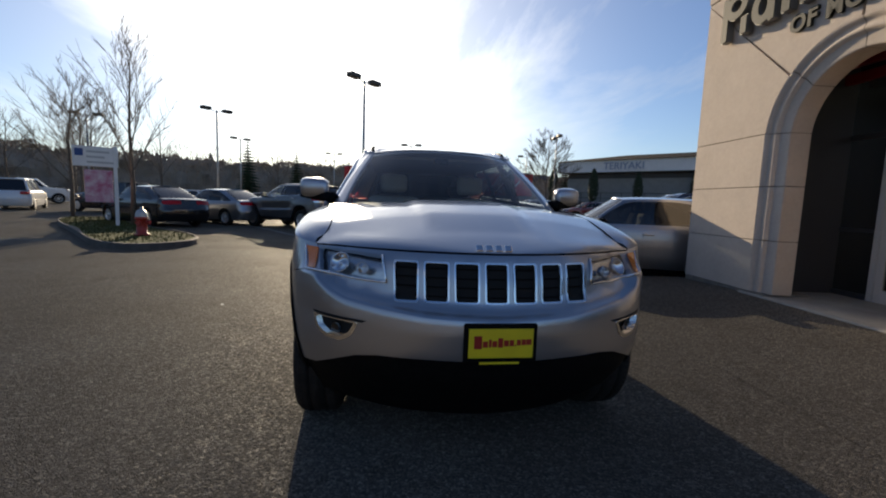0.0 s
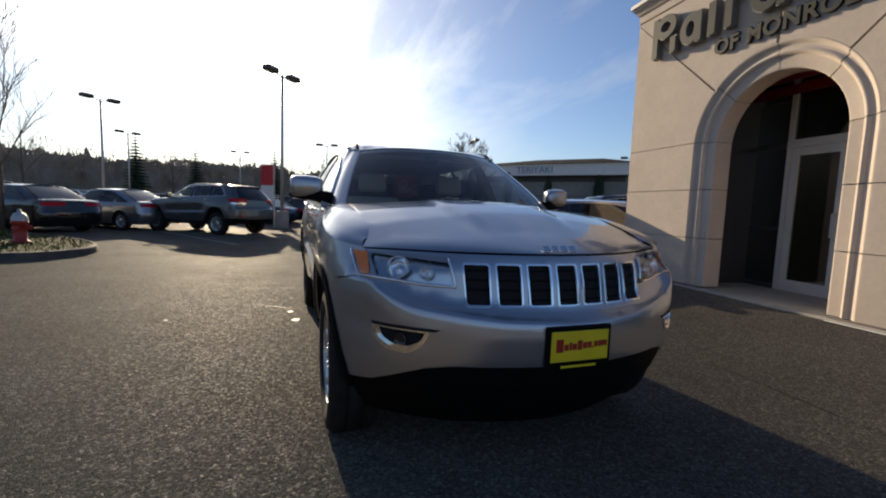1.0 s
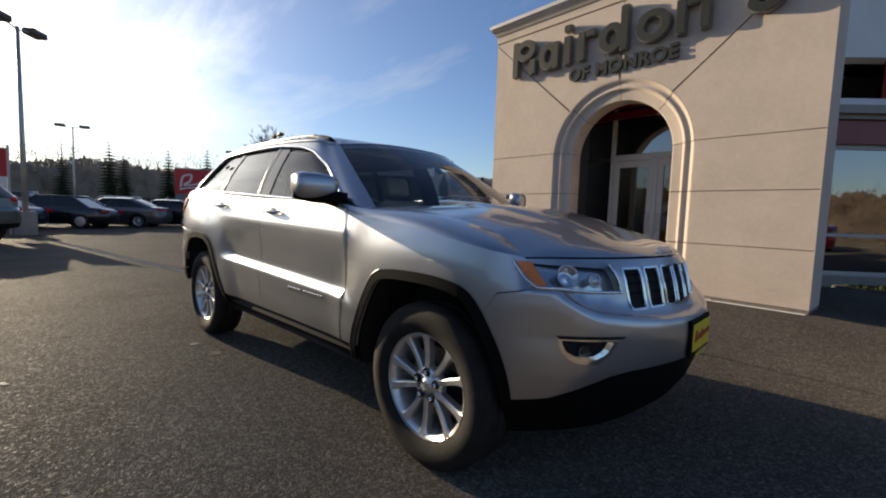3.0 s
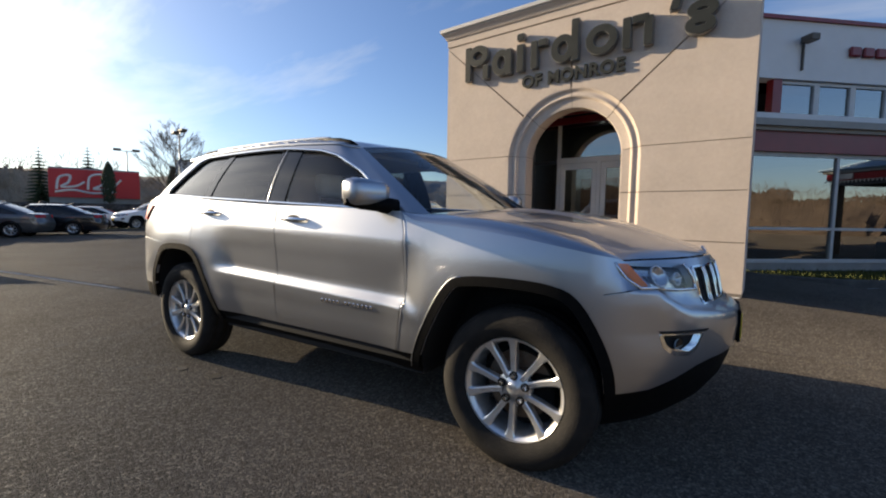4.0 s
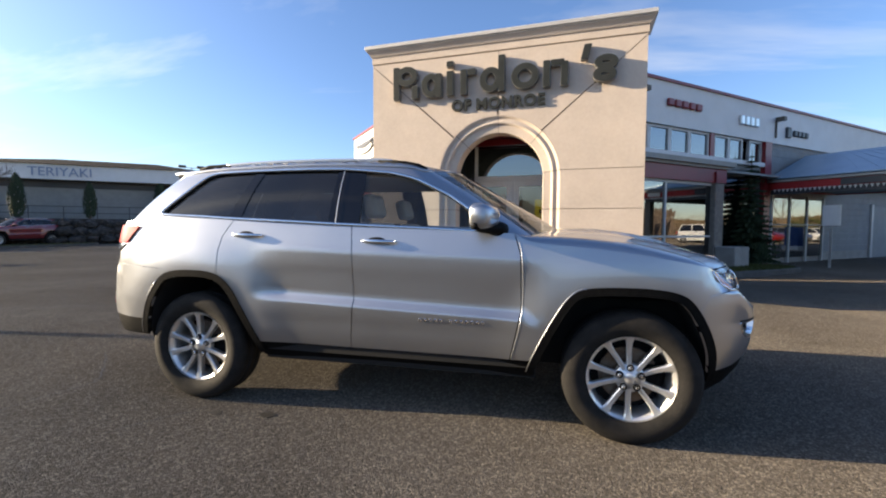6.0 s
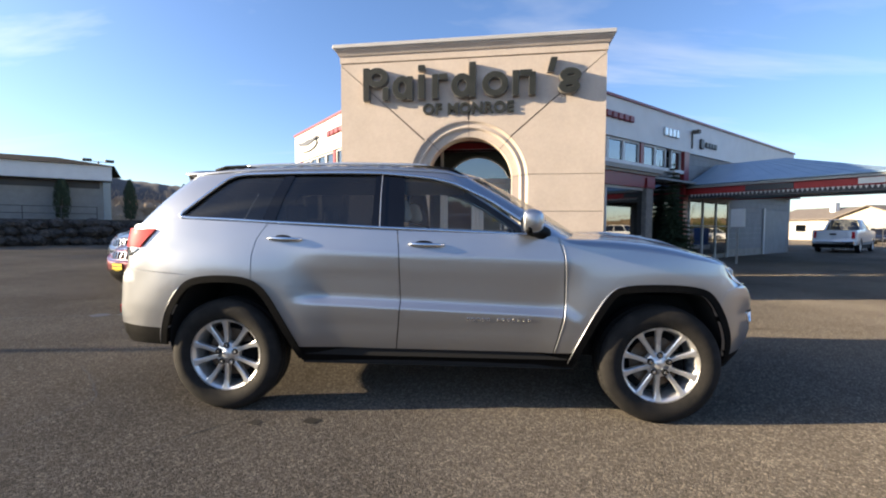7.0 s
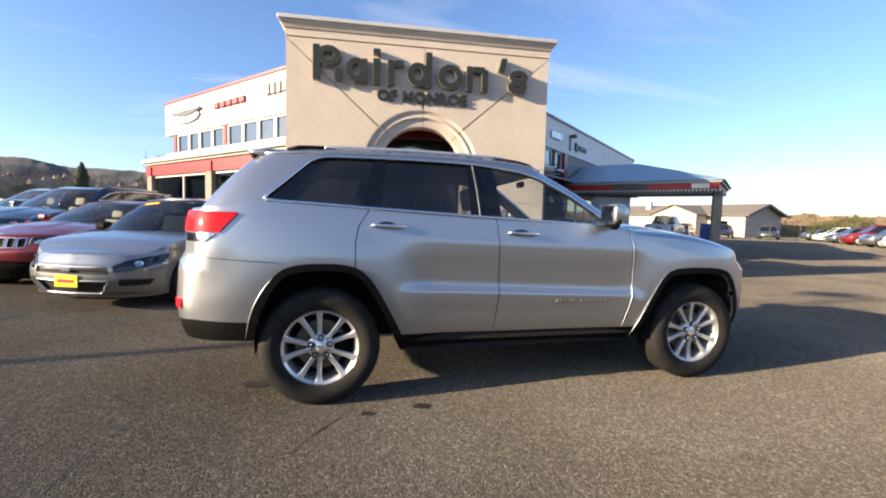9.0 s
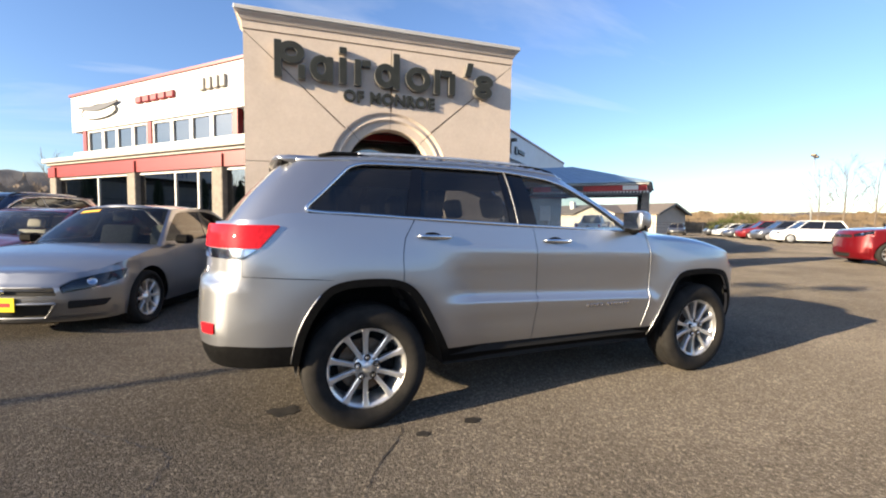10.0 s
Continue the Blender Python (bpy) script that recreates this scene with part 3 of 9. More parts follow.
def wheel(parent, at, radius, width, rim_r, spokes=10, fine=True, side=-1):
    """A tyre on an alloy wheel whose face looks along y * side."""
    w = thing("wheel", Matrix.Identity(4), "", "")
    for key in ("label", "category"):
        if key in w:
            del w[key]
    w.parent = parent
    w.matrix_basis = Matrix.Translation(at) @ (Matrix.Identity(4) if side < 0 else Matrix.Rotation(math.pi, 4, "Z"))
    segs = 64 if fine else 28
    h = width / 2
    bm = bmesh.new()
    prof = [(rim_r - 0.005, -h * 0.72), (rim_r + 0.012, -h * 0.86), (rim_r + 0.05, -h * 0.98), (radius - 0.07, -h * 1.0), (radius - 0.028, -h * 0.93), (radius - 0.006, -h * 0.76), (radius, -h * 0.5), (radius, -h * 0.36), (radius - 0.008, -h * 0.34), (radius - 0.008, -h * 0.28), (radius, -h * 0.26), (radius, h * 0.26), (radius - 0.008, h * 0.28), (radius - 0.008, h * 0.34), (radius, h * 0.36), (radius - 0.006, h * 0.76), (radius - 0.07, h), (rim_r, h * 0.8)]
    lathe(bm, prof, segs, "y")
    part("tyre", fix_normals(bm), M_RUBBER, w, smooth=True)
    if fine:
        bm = bmesh.new()
        for k in range(72):
            a = 2 * math.pi * k / 72
            for sgn in (-1, 1):
                m = Matrix.Rotation(a + sgn * 0.02, 4, "Y") @ Matrix.Translation((0, sgn * h * 0.54, radius - 0.007)) @ Matrix.Rotation(sgn * 0.35, 4, "Z")
                box(bm, -0.010, -h * 0.15, -0.012, 0.010, h * 0.15, 0.0055, m=m)
        part("tread", fix_normals(bm), M_RUBBER, w, kind="stuff")
    bm = bmesh.new()
    lathe(bm, [(rim_r + 0.004, -h * 0.84), (rim_r + 0.004, -h * 0.78), (rim_r - 0.008, -h * 0.76), (rim_r - 0.02, -h * 0.6), (rim_r - 0.03, h * 0.2), (rim_r - 0.01, h * 0.8)], segs, "y")
    part("rim", fix_normals(bm), M_ALLOY, w, smooth=True)
    bm = bmesh.new()
    f = -h * 0.70
    lathe(bm, [(0.0005, f - 0.004), (0.03, f - 0.004), (0.034, f + 0.004), (0.076, f + 0.004), (0.084, f + 0.014), (0.084, f + 0.05)], 32, "y")
    part("hub", fix_normals(bm), M_ALLOY, w, smooth=True)
    for k in range(spokes):
        off = (0.07 if k % 2 else -0.07) if spokes == 10 else 0
        a = 2 * math.pi * k / spokes + off
        bm = bmesh.new()
        n = 12 if fine else 6
        rows = []
        for j in range(n + 1):
            t = j / n
            r = 0.06 + (rim_r - 0.062) * t
            half = (0.0140 + 0.0025 * t + 0.020 * t ** 10) if fine else 0.0135 * (1 + 0.85 * t * t)
            y = f + 0.008 * math.sin(t * math.pi) - 0.010 * t
            skew = -off * 0.55 * r * t
            rows.append([bm.verts.new(Vector(q)) for q in ((skew - half, y + 0.006, r), (skew - half * 0.62, y, r), (skew + half * 0.62, y, r), (skew + half, y + 0.006, r), (skew + half * 0.8, y + 0.045, r), (skew - half * 0.8, y + 0.045, r))])
        for r0, r1 in zip(rows, rows[1:]):
            for c in range(6):
                bm.faces.new((r0[c], r0[(c + 1) % 6], r1[(c + 1) % 6], r1[c]))
        bmesh.ops.transform(bm, matrix=Matrix.Rotation(a, 4, "Y"), verts=bm.verts[:])
        part("spoke", fix_normals(bm), M_ALLOY, w)
    if fine:
        for k in range(5):
            a = 2 * math.pi * k / 5 + 0.31
            bm = bmesh.new()
            lathe(bm, [(0.0005, f - 0.017), (0.008, f - 0.017), (0.0115, f - 0.011), (0.0125, f + 0.02)], 6, "y", Matrix.Translation((0.062 * math.cos(a), 0, 0.062 * math.sin(a))))
            ln = part("lug_nut", fix_normals(bm), M_CHROME, w)
            bm = bmesh.new()
            lathe(bm, [(0.0120, f - 0.0015), (0.0205, f - 0.0040), (0.0215, f + 0.012)], 14, "y", Matrix.Translation((0.062 * math.cos(a), 0, 0.062 * math.sin(a))))
            part("lug_well", fix_normals(bm), M_INNER, ln)
        bm = bmesh.new()
        lathe(bm, [(0.0005, f - 0.006), (0.024, f - 0.0055), (0.028, f - 0.003), (0.029, f + 0.01)], 24, "y")
        part("hub_cap", fix_normals(bm), M_ALLOY, w, smooth=True)
    bm = bmesh.new()
    lathe(bm, [(0.07, -0.01), (0.165, -0.01), (0.165, 0.012), (0.07, 0.012)], 36, "y", closed=True)
    lathe(bm, [(0.0005, -0.02), (0.085, -0.02), (0.085, 0.05)], 20, "y")
    part("brake_disc", fix_normals(bm), M_STEEL, w)
    bm = bmesh.new()
    box(bm, 0.07, -0.035, -0.07, 0.18, 0.04, 0.07, bevel=0.012)
    part("brake_caliper", bm, M_TRIM, w)
    bm = bmesh.new()
    lathe(bm, [(0.0005, 0.06), (rim_r - 0.01, 0.06), (rim_r - 0.01, 0.10)], 24, "y")
    part("wheel_back", fix_normals(bm), M_INNER, w)
    return w


def rounded(poly, r=0.03, n=4):
    """Round the corners of a closed outline."""
    out = []
    P = [Vector(p) for p in poly]
    for i in range(len(P)):
        a, b, c = P[i - 1], P[i], P[(i + 1) % len(P)]
        d0, d1 = (a - b), (c - b)
        q = min(r, d0.length * 0.45, d1.length * 0.45)
        s, e = b + d0.normalized() * q, b + d1.normalized() * q
        for k in range(n + 1):
            t = k / n
            out.append(tuple((1 - t) ** 2 * s + 2 * t * (1 - t) * b + t * t * e))
    return out


def seat(parent, x, y, z, material, width=0.5):
    bm = bmesh.new()
    box(bm, -0.26, -width / 2, 0.0, 0.26, width / 2, 0.16, bevel=0.05, segs=3)
    s = part("seat", bm, material, parent, smooth=True)
    s.location = (x, y, z)
    bm = bmesh.new()
    box(bm, -0.08, -width / 2, 0.0, 0.06, width / 2, 0.58, bevel=0.05, segs=3, m=Matrix.Translation((-0.22, 0, 0.1)) @ Matrix.Rotation(-0.3, 4, "Y"))
    s2 = part("backrest", bm, material, parent, smooth=True)
    s2.location = (x, y, z)
    if width < 0.7:
        bm = bmesh.new()
        box(bm, -0.05, -0.13, 0.62, 0.05, 0.13, 0.80, bevel=0.04, segs=3, m=Matrix.Translation((-0.25, 0, 0.1)) @ Matrix.Rotation(-0.26, 4, "Y"))
        s3 = part("headrest", bm, material, parent, smooth=True)
        s3.location = (x, y, z)


def hero_car():
    car = thing("sport_utility_car", Matrix.Identity(4), "silver sport utility car with black wheel-arch trim", "car")
    plan = [(-2.42, 0), (-2.40, -0.45), (-2.345, -0.70), (-2.215, -0.87), (-1.93, -0.942), (-1.46, -0.955), (-0.90, -0.945), (0, -0.94), (0.90, -0.945), (1.46, -0.955), (1.74, -0.935), (1.94, -0.865), (2.11, -0.71), (2.245, -0.45), (2.315, -0.2), (2.335, 0)]
    side = [(0.28, -0.10), (0.38, -0.06), (0.46, -0.03), (0.56, -0.012), (0.70, -0.002), (0.90, 0.0), (1.0, 0.0), (1.08, -0.006), (1.16, -0.02), (1.24, -0.04), (1.36, -0.075)]
    front = [(0.22, -0.21), (0.32, -0.10), (0.42, -0.035), (0.50, -0.008), (0.58, 0.01), (0.68, 0.018), (0.742, 0.013), (0.752, 0.006), (0.764, -0.034), (0.80, -0.064), (0.90, -0.085), (0.98, -0.11), (1.02, -0.14), (1.08, -0.2)]
    rear = [(0.28, -0.16), (0.42, -0.05), (0.52, -0.005), (0.66, 0.012), (0.78, 0.004), (0.93, -0.004), (0.965, -0.04), (1.1, -0.05), (1.23, -0.065), (1.27, -0.085), (1.31, -0.13), (1.36, -0.17)]

    def crease(x, z):
        w = step_between(-1.02, -0.72, x) * (1 - step_between(0.80, 1.0, x))
        zc = z + 0.035 * (x + 0.02)
        v = np.interp(zc, [0.5, 0.62, 0.70, 0.735, 0.768, 0.785, 0.9, 1.06, 1.082, 1.098, 1.13], [0, 0.002, 0.010, 0.011, -0.014, -0.019, -0.013, 0.004, 0.007, 0.005, 0])
        flare = 0.0
        for xc in (-1.4575, 1.4575):
            d = math.hypot((x - xc) * 0.95, z - 0.42)
            flare += 0.020 * (1 - step_between(0.52, 0.80, d)) * step_between(0.3, 0.5, z + 0.05)
        return w * v + flare

    rise = smooth_table([(0, 0), (0.3, 0.01), (0.49, 0.03), (0.65, 0.055), (0.736, 0.095), (0.79, 0.150), (0.9, 0.155)], 0.06)

    def lip_rise(y, z):
        w = step_between(0.62, 0.74, z) * (1 - step_between(0.94, 1.0, z))
        return w * rise(abs(y))

    sh = Shell(plan, side, front, rear, crease, lip_rise)
    belt = [(-2.32, 0, 1.22), (-2.30, -0.45, 1.22), (-2.20, -0.78, 1.24), (-1.95, -0.872, 1.27), (-1.40, -0.892, 1.28), (-0.60, -0.90, 1.25), (0.20, -0.898, 1.21), (0.72, -0.872, 1.18), (0.90, -0.775, 1.19), (1.04, -0.40, 1.215), (1.09, 0, 1.225)]
    roof = [(-1.93, 0, 1.67), (-1.92, -0.38, 1.665), (-1.87, -0.55, 1.66), (-1.72, -0.63, 1.665), (-1.30, -0.665, 1.685), (-0.60, -0.675, 1.692), (0.0, -0.66, 1.668), (0.13, -0.625, 1.645), (0.20, -0.575, 1.64), (0.30, -0.33, 1.665), (0.33, 0, 1.672)]
    cb = Cabin(belt, roof)

    def arch(xc, path):
        return [tuple(p) for p in catmull([(xc + a, 0.387 + b) for a, b in path], 5)]

    arch_f = arch(1.4575, [(-0.56, -0.12), (-0.535, 0.02), (-0.43, 0.25), (-0.315, 0.435), (-0.22, 0.475), (0.0, 0.485), (0.18, 0.47), (0.27, 0.42), (0.36, 0.26), (0.405, 0.10), (0.42, -0.12)])
    arch_r = arch(-1.4575, [(-0.41, -0.12), (-0.40, 0.08), (-0.35, 0.28), (-0.25, 0.44), (-0.16, 0.495), (0.0, 0.51), (0.17, 0.495), (0.28, 0.42), (0.40, 0.22), (0.50, 0.02), (0.54, -0.12)])
    holes = [[(sh.ux(x), z) for x, z in arch_f], [(sh.ux(x), z) for x, z in arch_r]]
    ux, uy, U = sh.ux, sh.uy, sh.U
    g = 0.0035

    def belt_z(x):
        return 1.215 + (0.71 - x) * 0.0435

    def both(name, outline, material=M_SILVER, step=0.06, label="", hole=True, **kw):
        for flip in (False, True):
            sheet(name, outline, sh.at, material, car, holes=holes if hole else (), step=step, label=label, flip_y=flip, **kw)

    seam_a = [(0.79, 1.215), (0.83, 1.09), (0.835, 0.75), (0.77, 0.452)]
    seam_b = [(-0.265, 1.252), (-0.25, 1.10), (-0.24, 0.76), (-0.27, 0.455)]
    seam_c = [(-1.155, 1.292), (-1.225, 1.18), (-1.245, 1.08), (-1.245, 0.90)]
    folds = [[(ux(x), c - 0.035 * (x + 0.02)) for x in np.arange(-1.35, 1.02, 0.03)] for c in (0.715, 0.74, 0.768, 0.785, 0.82, 1.05, 1.082, 1.10, 1.13)]
    both("front_door", [(ux(x - g), z) for x, z in seam_a] + [(ux(x + g), z) for x, z in reversed(seam_b)], lines=folds)
    both("rear_door", [(ux(x - g), z) for x, z in seam_b] + [(ux(-0.80), 0.46), (ux(-1.2), 0.46)] + [(ux(x + g), z) for x, z in reversed(seam_c)], lines=folds)
    for seam in (seam_a,):
        line = [sh.at(ux(p.x + g + 0.003), p.y) for p in catmull([(x, z, 0) for x, z in seam], 8)]
        for sg in (-1, 1):
            bm = bmesh.new()
            tube(bm, [Vector((p.x, -sg * p.y, p.z)) + Vector((n.x, -sg * n.y, n.z)) * -0.0004 for p, n in line], 0.0032, 6)
            part("panel_edge", fix_normals(bm), M_SILVER, car, smooth=True)
    corner = [(sh.uxz(-1.75, 0.946), 0.950), (sh.uxz(-2.143, 0.972), 0.972)]
    both("rear_quarter", [(ux(x - g), z) for x, z in seam_c] + [(ux(-1.3), 0.90)] + corner + [(sh.uxz(-2.143, 1.06), 1.062), (sh.uyz(-0.60, 1.06, True), 1.062), (sh.uyz(-0.60, 1.3, True), 1.268), (ux(-2.06), 1.285), (ux(-1.95), 1.318), (ux(-1.82), belt_z(-1.82))])
    # front wing, and its rounded top up to the bonnet's edge
    wing_top = [(0.79 + g, 1.215), (0.90, 1.165), (1.2, 1.135), (1.46, 1.105), (1.70, 1.064), (1.895, 1.018)]
    nose_u, nose_d = sh.uyz(-0.80, 1.012), sh.uyz(-0.80, 0.915)
    crest = [tuple(p)[:2] for p in catmull([(ux(x), z, 0) for x, z in wing_top[:-1]] + [(sh.uyz(-0.815, 1.019), 1.019, 0)], 6)]
    both("front_wing", [(a, z) for a, z in crest] + [(nose_u - 0.004, 1.012), (nose_d - 0.004, 0.918), (ux(1.845), 0.882), (ux(1.798), 0.806), (ux(1.752), 0.74), (ux(1.70), 0.72), (ux(1.0), 0.46)] + [(ux(x + g), z) for x, z in reversed(seam_a)])
    edge = [(0.86, -0.80, 1.20), (0.98, -0.765, 1.205), (1.2, -0.775, 1.195), (1.46, -0.775, 1.165), (1.72, -0.765, 1.105), (1.87, -0.755, 1.050)]
    # bonnet
    zc = smooth_table([(0.9, 1.232), (1.1, 1.238), (1.3, 1.232), (1.5, 1.212), (1.7, 1.172), (1.9, 1.118), (2.05, 1.073), (2.12, 1.048), (2.25, 1.0)], 0.06)

    def bonnet(x, y):
        def h(a, b):
            e = float(np.interp(a, [0.86, 0.98, 1.2, 1.46, 1.70, 1.88, 2.0, 2.2], [1.20, 1.205, 1.195, 1.165, 1.110, 1.048, 1.03, 0.99]))
            w = float(np.interp(a, [0.9, 1.46, 1.88, 2.2], [0.77, 0.775, 0.72, 0.55]))
            q = min(1.2, abs(b) / w)
            z = zc(a) + (e - zc(a)) * q ** 2.4
            z += 0.016 * (1 - step_between(0.26, 0.335, abs(b) + 0.10 * (a - 1.5))) * step_between(0.95, 1.25, a) * (1 - step_between(1.7, 2.0, a))
            return z
        d = 0.01
        n = Vector((-(h(x + d, y) - h(x - d, y)) / (2 * d), -(h(x, y + d) - h(x, y - d)) / (2 * d), 1)).normalized()
        return Vector((x, y, h(x, y))), n

    seam_y = [-0.815, -0.77, -0.70, -0.60, -0.50, -0.40, -0.30, -0.20, -0.10, 0.0]
    foot = [sh.at(sh.uyz(y, 1.019), 1.019) for y in seam_y]
    lip = []
    for (p, n), y in zip(foot, seam_y):
        d = Vector((n.x, n.y, 0)).normalized()
        lip.append((p.x - d.x * 0.075, p.y - d.y * 0.075 if y < 0 else 0.0))
    half = [(0.95, 0.0), (0.93, -0.40), (0.88, -0.755)] + [(x, y + 0.004) for x, y, z in edge[1:-1]] + lip
    outline = half + [(x, -y) for x, y in reversed(half[1:-1])]
    sheet("bonnet", outline, bonnet, M_SILVER, car, step=0.06, thick=0.02)
    # rolled front edge of the bonnet, down to the lamps and the grille
    bm = bmesh.new()
    rows = []
    for sg in (1, -1):
        for (p, n), (x, y) in list(zip(foot, lip))[:: sg][(0 if sg > 0 else 1):]:
            a, na = bonnet(x, y)
            d = Vector((n.x, n.y, 0)).normalized()
            t = Vector((d.x, d.y, -(na.x * d.x + na.y * d.y) / na.z))
            c = a + t * 0.062
            q = Vector((p.x, p.y if y < 0 else 0.0, p.z))
            rows.append([bm.verts.new(Vector((v.x, v.y * sg, v.z))) for v in [(1 - k) ** 2 * a + 2 * k * (1 - k) * c + k * k * q for k in [j / 7 for j in range(8)]]])
    for r0, r1 in zip(rows, rows[1:]):
        for k in range(7):
            bm.faces.new((r0[k], r0[k + 1], r1[k + 1], r1[k]))
    part("bonnet_edge", fix_normals(bm), M_SILVER, car, smooth=True)
    # rounded top of the front wings
    for flip in (1, -1):
        bm = bmesh.new()
        rows = []
        low = [sh.place(a, z) for a, z in crest]
        top = catmull([Vector(p) for p in edge[:-1]] + [bonnet(*lip[0])[0]], 6)
        for p, q in zip(low, top):
            c = Vector((p.x * 0.5 + q.x * 0.5, p.y * 0.92 + q.y * 0.08, q.z * 0.93 + p.z * 0.07))
            rows.append([bm.verts.new(Vector((v.x, v.y * flip, v.z))) for v in [(1 - t) ** 2 * p + 2 * t * (1 - t) * c + t * t * q for t in [k / 7 for k in range(8)]]])
        for r0, r1 in zip(rows, rows[1:]):
            for k in range(7):
                f = (r0[k], r1[k], r1[k + 1], r0[k + 1])
                bm.faces.new(f if flip > 0 else f[::-1])
        part("wing_top", fix_normals(bm), M_SILVER, car, smooth=True)

    folds_f = []
    for c in (0.715, 0.742, 0.764, 0.785):
        rows_f = [(sh.uyz(y, c + rise(abs(y))), c + rise(abs(y))) for y in np.arange(-0.76, 0.005, 0.02)]
        folds_f.append(rows_f + [(2 * U - a, z) for a, z in reversed(rows_f[:-1])])
    # nose: painted frame round lamps and grille
    top_l = [(-0.80, 1.013), (-0.70, 1.013), (-0.58, 1.013), (-0.42, 1.012), (-0.2, 1.012), (0, 1.012)]
    bot_l = [(-0.80, 0.914), (-0.785, 0.905), (-0.736, 0.852), (-0.65, 0.815), (-0.489, 0.790), (-0.306, 0.768), (0, 0.758)]

    def sym(rows, z_shift=0.0):
        return [(sh.uyz(y, z), z + z_shift) for y, z in rows] + [(2 * U - sh.uyz(y, z), z + z_shift) for y, z in reversed(rows[:-1])]

    lamp = rounded([(-0.792, 1.006), (-0.70, 1.003), (-0.62, 1.001), (-0.492, 0.993), (-0.474, 0.876), (-0.61, 0.883), (-0.71, 0.896), (-0.775, 0.910)], 0.014)
    lamp_u = [(sh.uyz(y, z), z) for y, z in lamp]
    lamp_l = [(2 * U - a, z) for a, z in lamp_u]
    slots = []
    for k in range(7):
        c = (k - 3) * 0.130
        w = 0.0535 - 0.0005 * abs(k - 3)
        s = rounded([(c - w, 0.978 - 0.001 * abs(k - 3)), (c + w, 0.978 - 0.001 * abs(k - 3)), (c + w * 0.96, 0.808), (c - w * 0.96, 0.808)], 0.012)
        slots.append([(sh.uyz(y, z) if k != 3 else U + y, z) for y, z in s])
    sheet("nose_panel", sym(top_l) + sym(bot_l)[::-1], sh.at, M_SILVER, car, holes=[lamp_u, lamp_l] + slots, step=0.028, thick=0.03, lift=-0.003, lines=folds_f[2:])
    # radiator slots: chrome surround, dark mesh behind
    for s in slots:
        cx, cz = sum(p[0] for p in s) / len(s), sum(p[1] for p in s) / len(s)
        outer = [(cx + (a - cx) * 1.055, cz + (z - cz) * 1.035) for a, z in s]
        inner = [(cx + (a - cx) * 0.93, cz + (z - cz) * 0.955) for a, z in s]
        r = sheet("grille_slot", outer, sh.at, M_CHROME, car, holes=[inner], step=0.03, thick=0.006, lift=0.002, label="chrome-rimmed upright grille slot")
        sheet("mesh_insert", outer, sh.at, M_INNER, r, step=0.05, thick=0.0, lift=-0.016)
        for j in range(4):
            bm = bmesh.new()
            z = 0.832 + j * 0.04
            a, b = sh.place(inner[0][0], z), sh.place(2 * cx - inner[0][0], z)
            na = sh.at(cx, z)[1] * 0.012
            tube(bm, [a - na, b - na], 0.003, 5)
            part("mesh_bar", fix_normals(bm), M_TRIM, r)
    for sgn in (1, -1):
        lu = lamp_u if sgn > 0 else lamp_l
        head = sheet("headlamp", lu, sh.at, M_LENS, car, step=0.05, thick=0.0, lift=0.002, label="clear headlamp with chrome edge and amber marker")
        sheet("lamp_housing", lu, sh.at, M_BEZEL, head, step=0.04, thick=0.0, lift=-0.05)

        def uu(y, z):
            return sh.uyz(y, z) if sgn > 0 else 2 * U - sh.uyz(y, z)
        amb = rounded([(uu(y, z), z) for y, z in [(-0.856, 1.006), (-0.795, 1.000), (-0.803, 0.914), (-0.838, 0.912)]], 0.008)
        sheet("amber_marker", amb, sh.at, M_AMBER, head, step=0.04, thick=0.008, lift=0.006)
        low = [(-0.860, 1.010), (-0.842, 0.908), (-0.80, 0.907), (-0.71, 0.896), (-0.61, 0.884), (-0.476, 0.878), (-0.492, 0.990)]
        bm = bmesh.new()
        tube(bm, [sh.at(uu(y, z), z)[0] + sh.at(uu(y, z), z)[1] * 0.003 for y, z in open_path(low, 0.03)], 0.0065, 6)
        part("chrome_edge", fix_normals(bm), M_CHROME, head, smooth=True)
        for y, z, r in ((-0.690, 0.950, 0.046), (-0.585, 0.930, 0.026)):
            p, n = sh.at(uu(y, z), z)
            m = Matrix.Translation(p - n * 0.035) @ n.to_track_quat("Z", "Y").to_matrix().to_4x4()
            bm = bmesh.new()
            lathe(bm, [(r, 0.028), (r * 0.92, 0.026), (r * 0.8, 0.0), (r * 0.45, -0.006), (0.0005, 0.006)], 24, "z", m)
            part("lamp_bowl", fix_normals(bm), M_REFLECT, head, smooth=True)
            bm = bmesh.new()
            lathe(bm, [(r + 0.004, 0.030), (r + 0.004, 0.022), (r - 0.003, 0.022), (r - 0.003, 0.030)], 24, "z", m, closed=True)
            part("lamp_ring", fix_normals(bm), M_BEZEL, head, smooth=True)
    # front bumper
    fog = rounded([(-0.790, 0.714), (-0.602, 0.704), (-0.630, 0.648), (-0.672, 0.622), (-0.740, 0.630), (-0.777, 0.660)], 0.014)
    fog_u = [(sh.uyz(y, z), z) for y, z in fog]
    fog_l = [(2 * U - a, z) for a, z in fog_u]
    up = [(ux(1.68), 0.70), (ux(1.752), 0.734), (ux(1.798), 0.800), (ux(1.845), 0.876), (nose_d - 0.02, 0.910)] + [(sh.uyz(y, z), z - 0.001) for y, z in bot_l[:-1]]
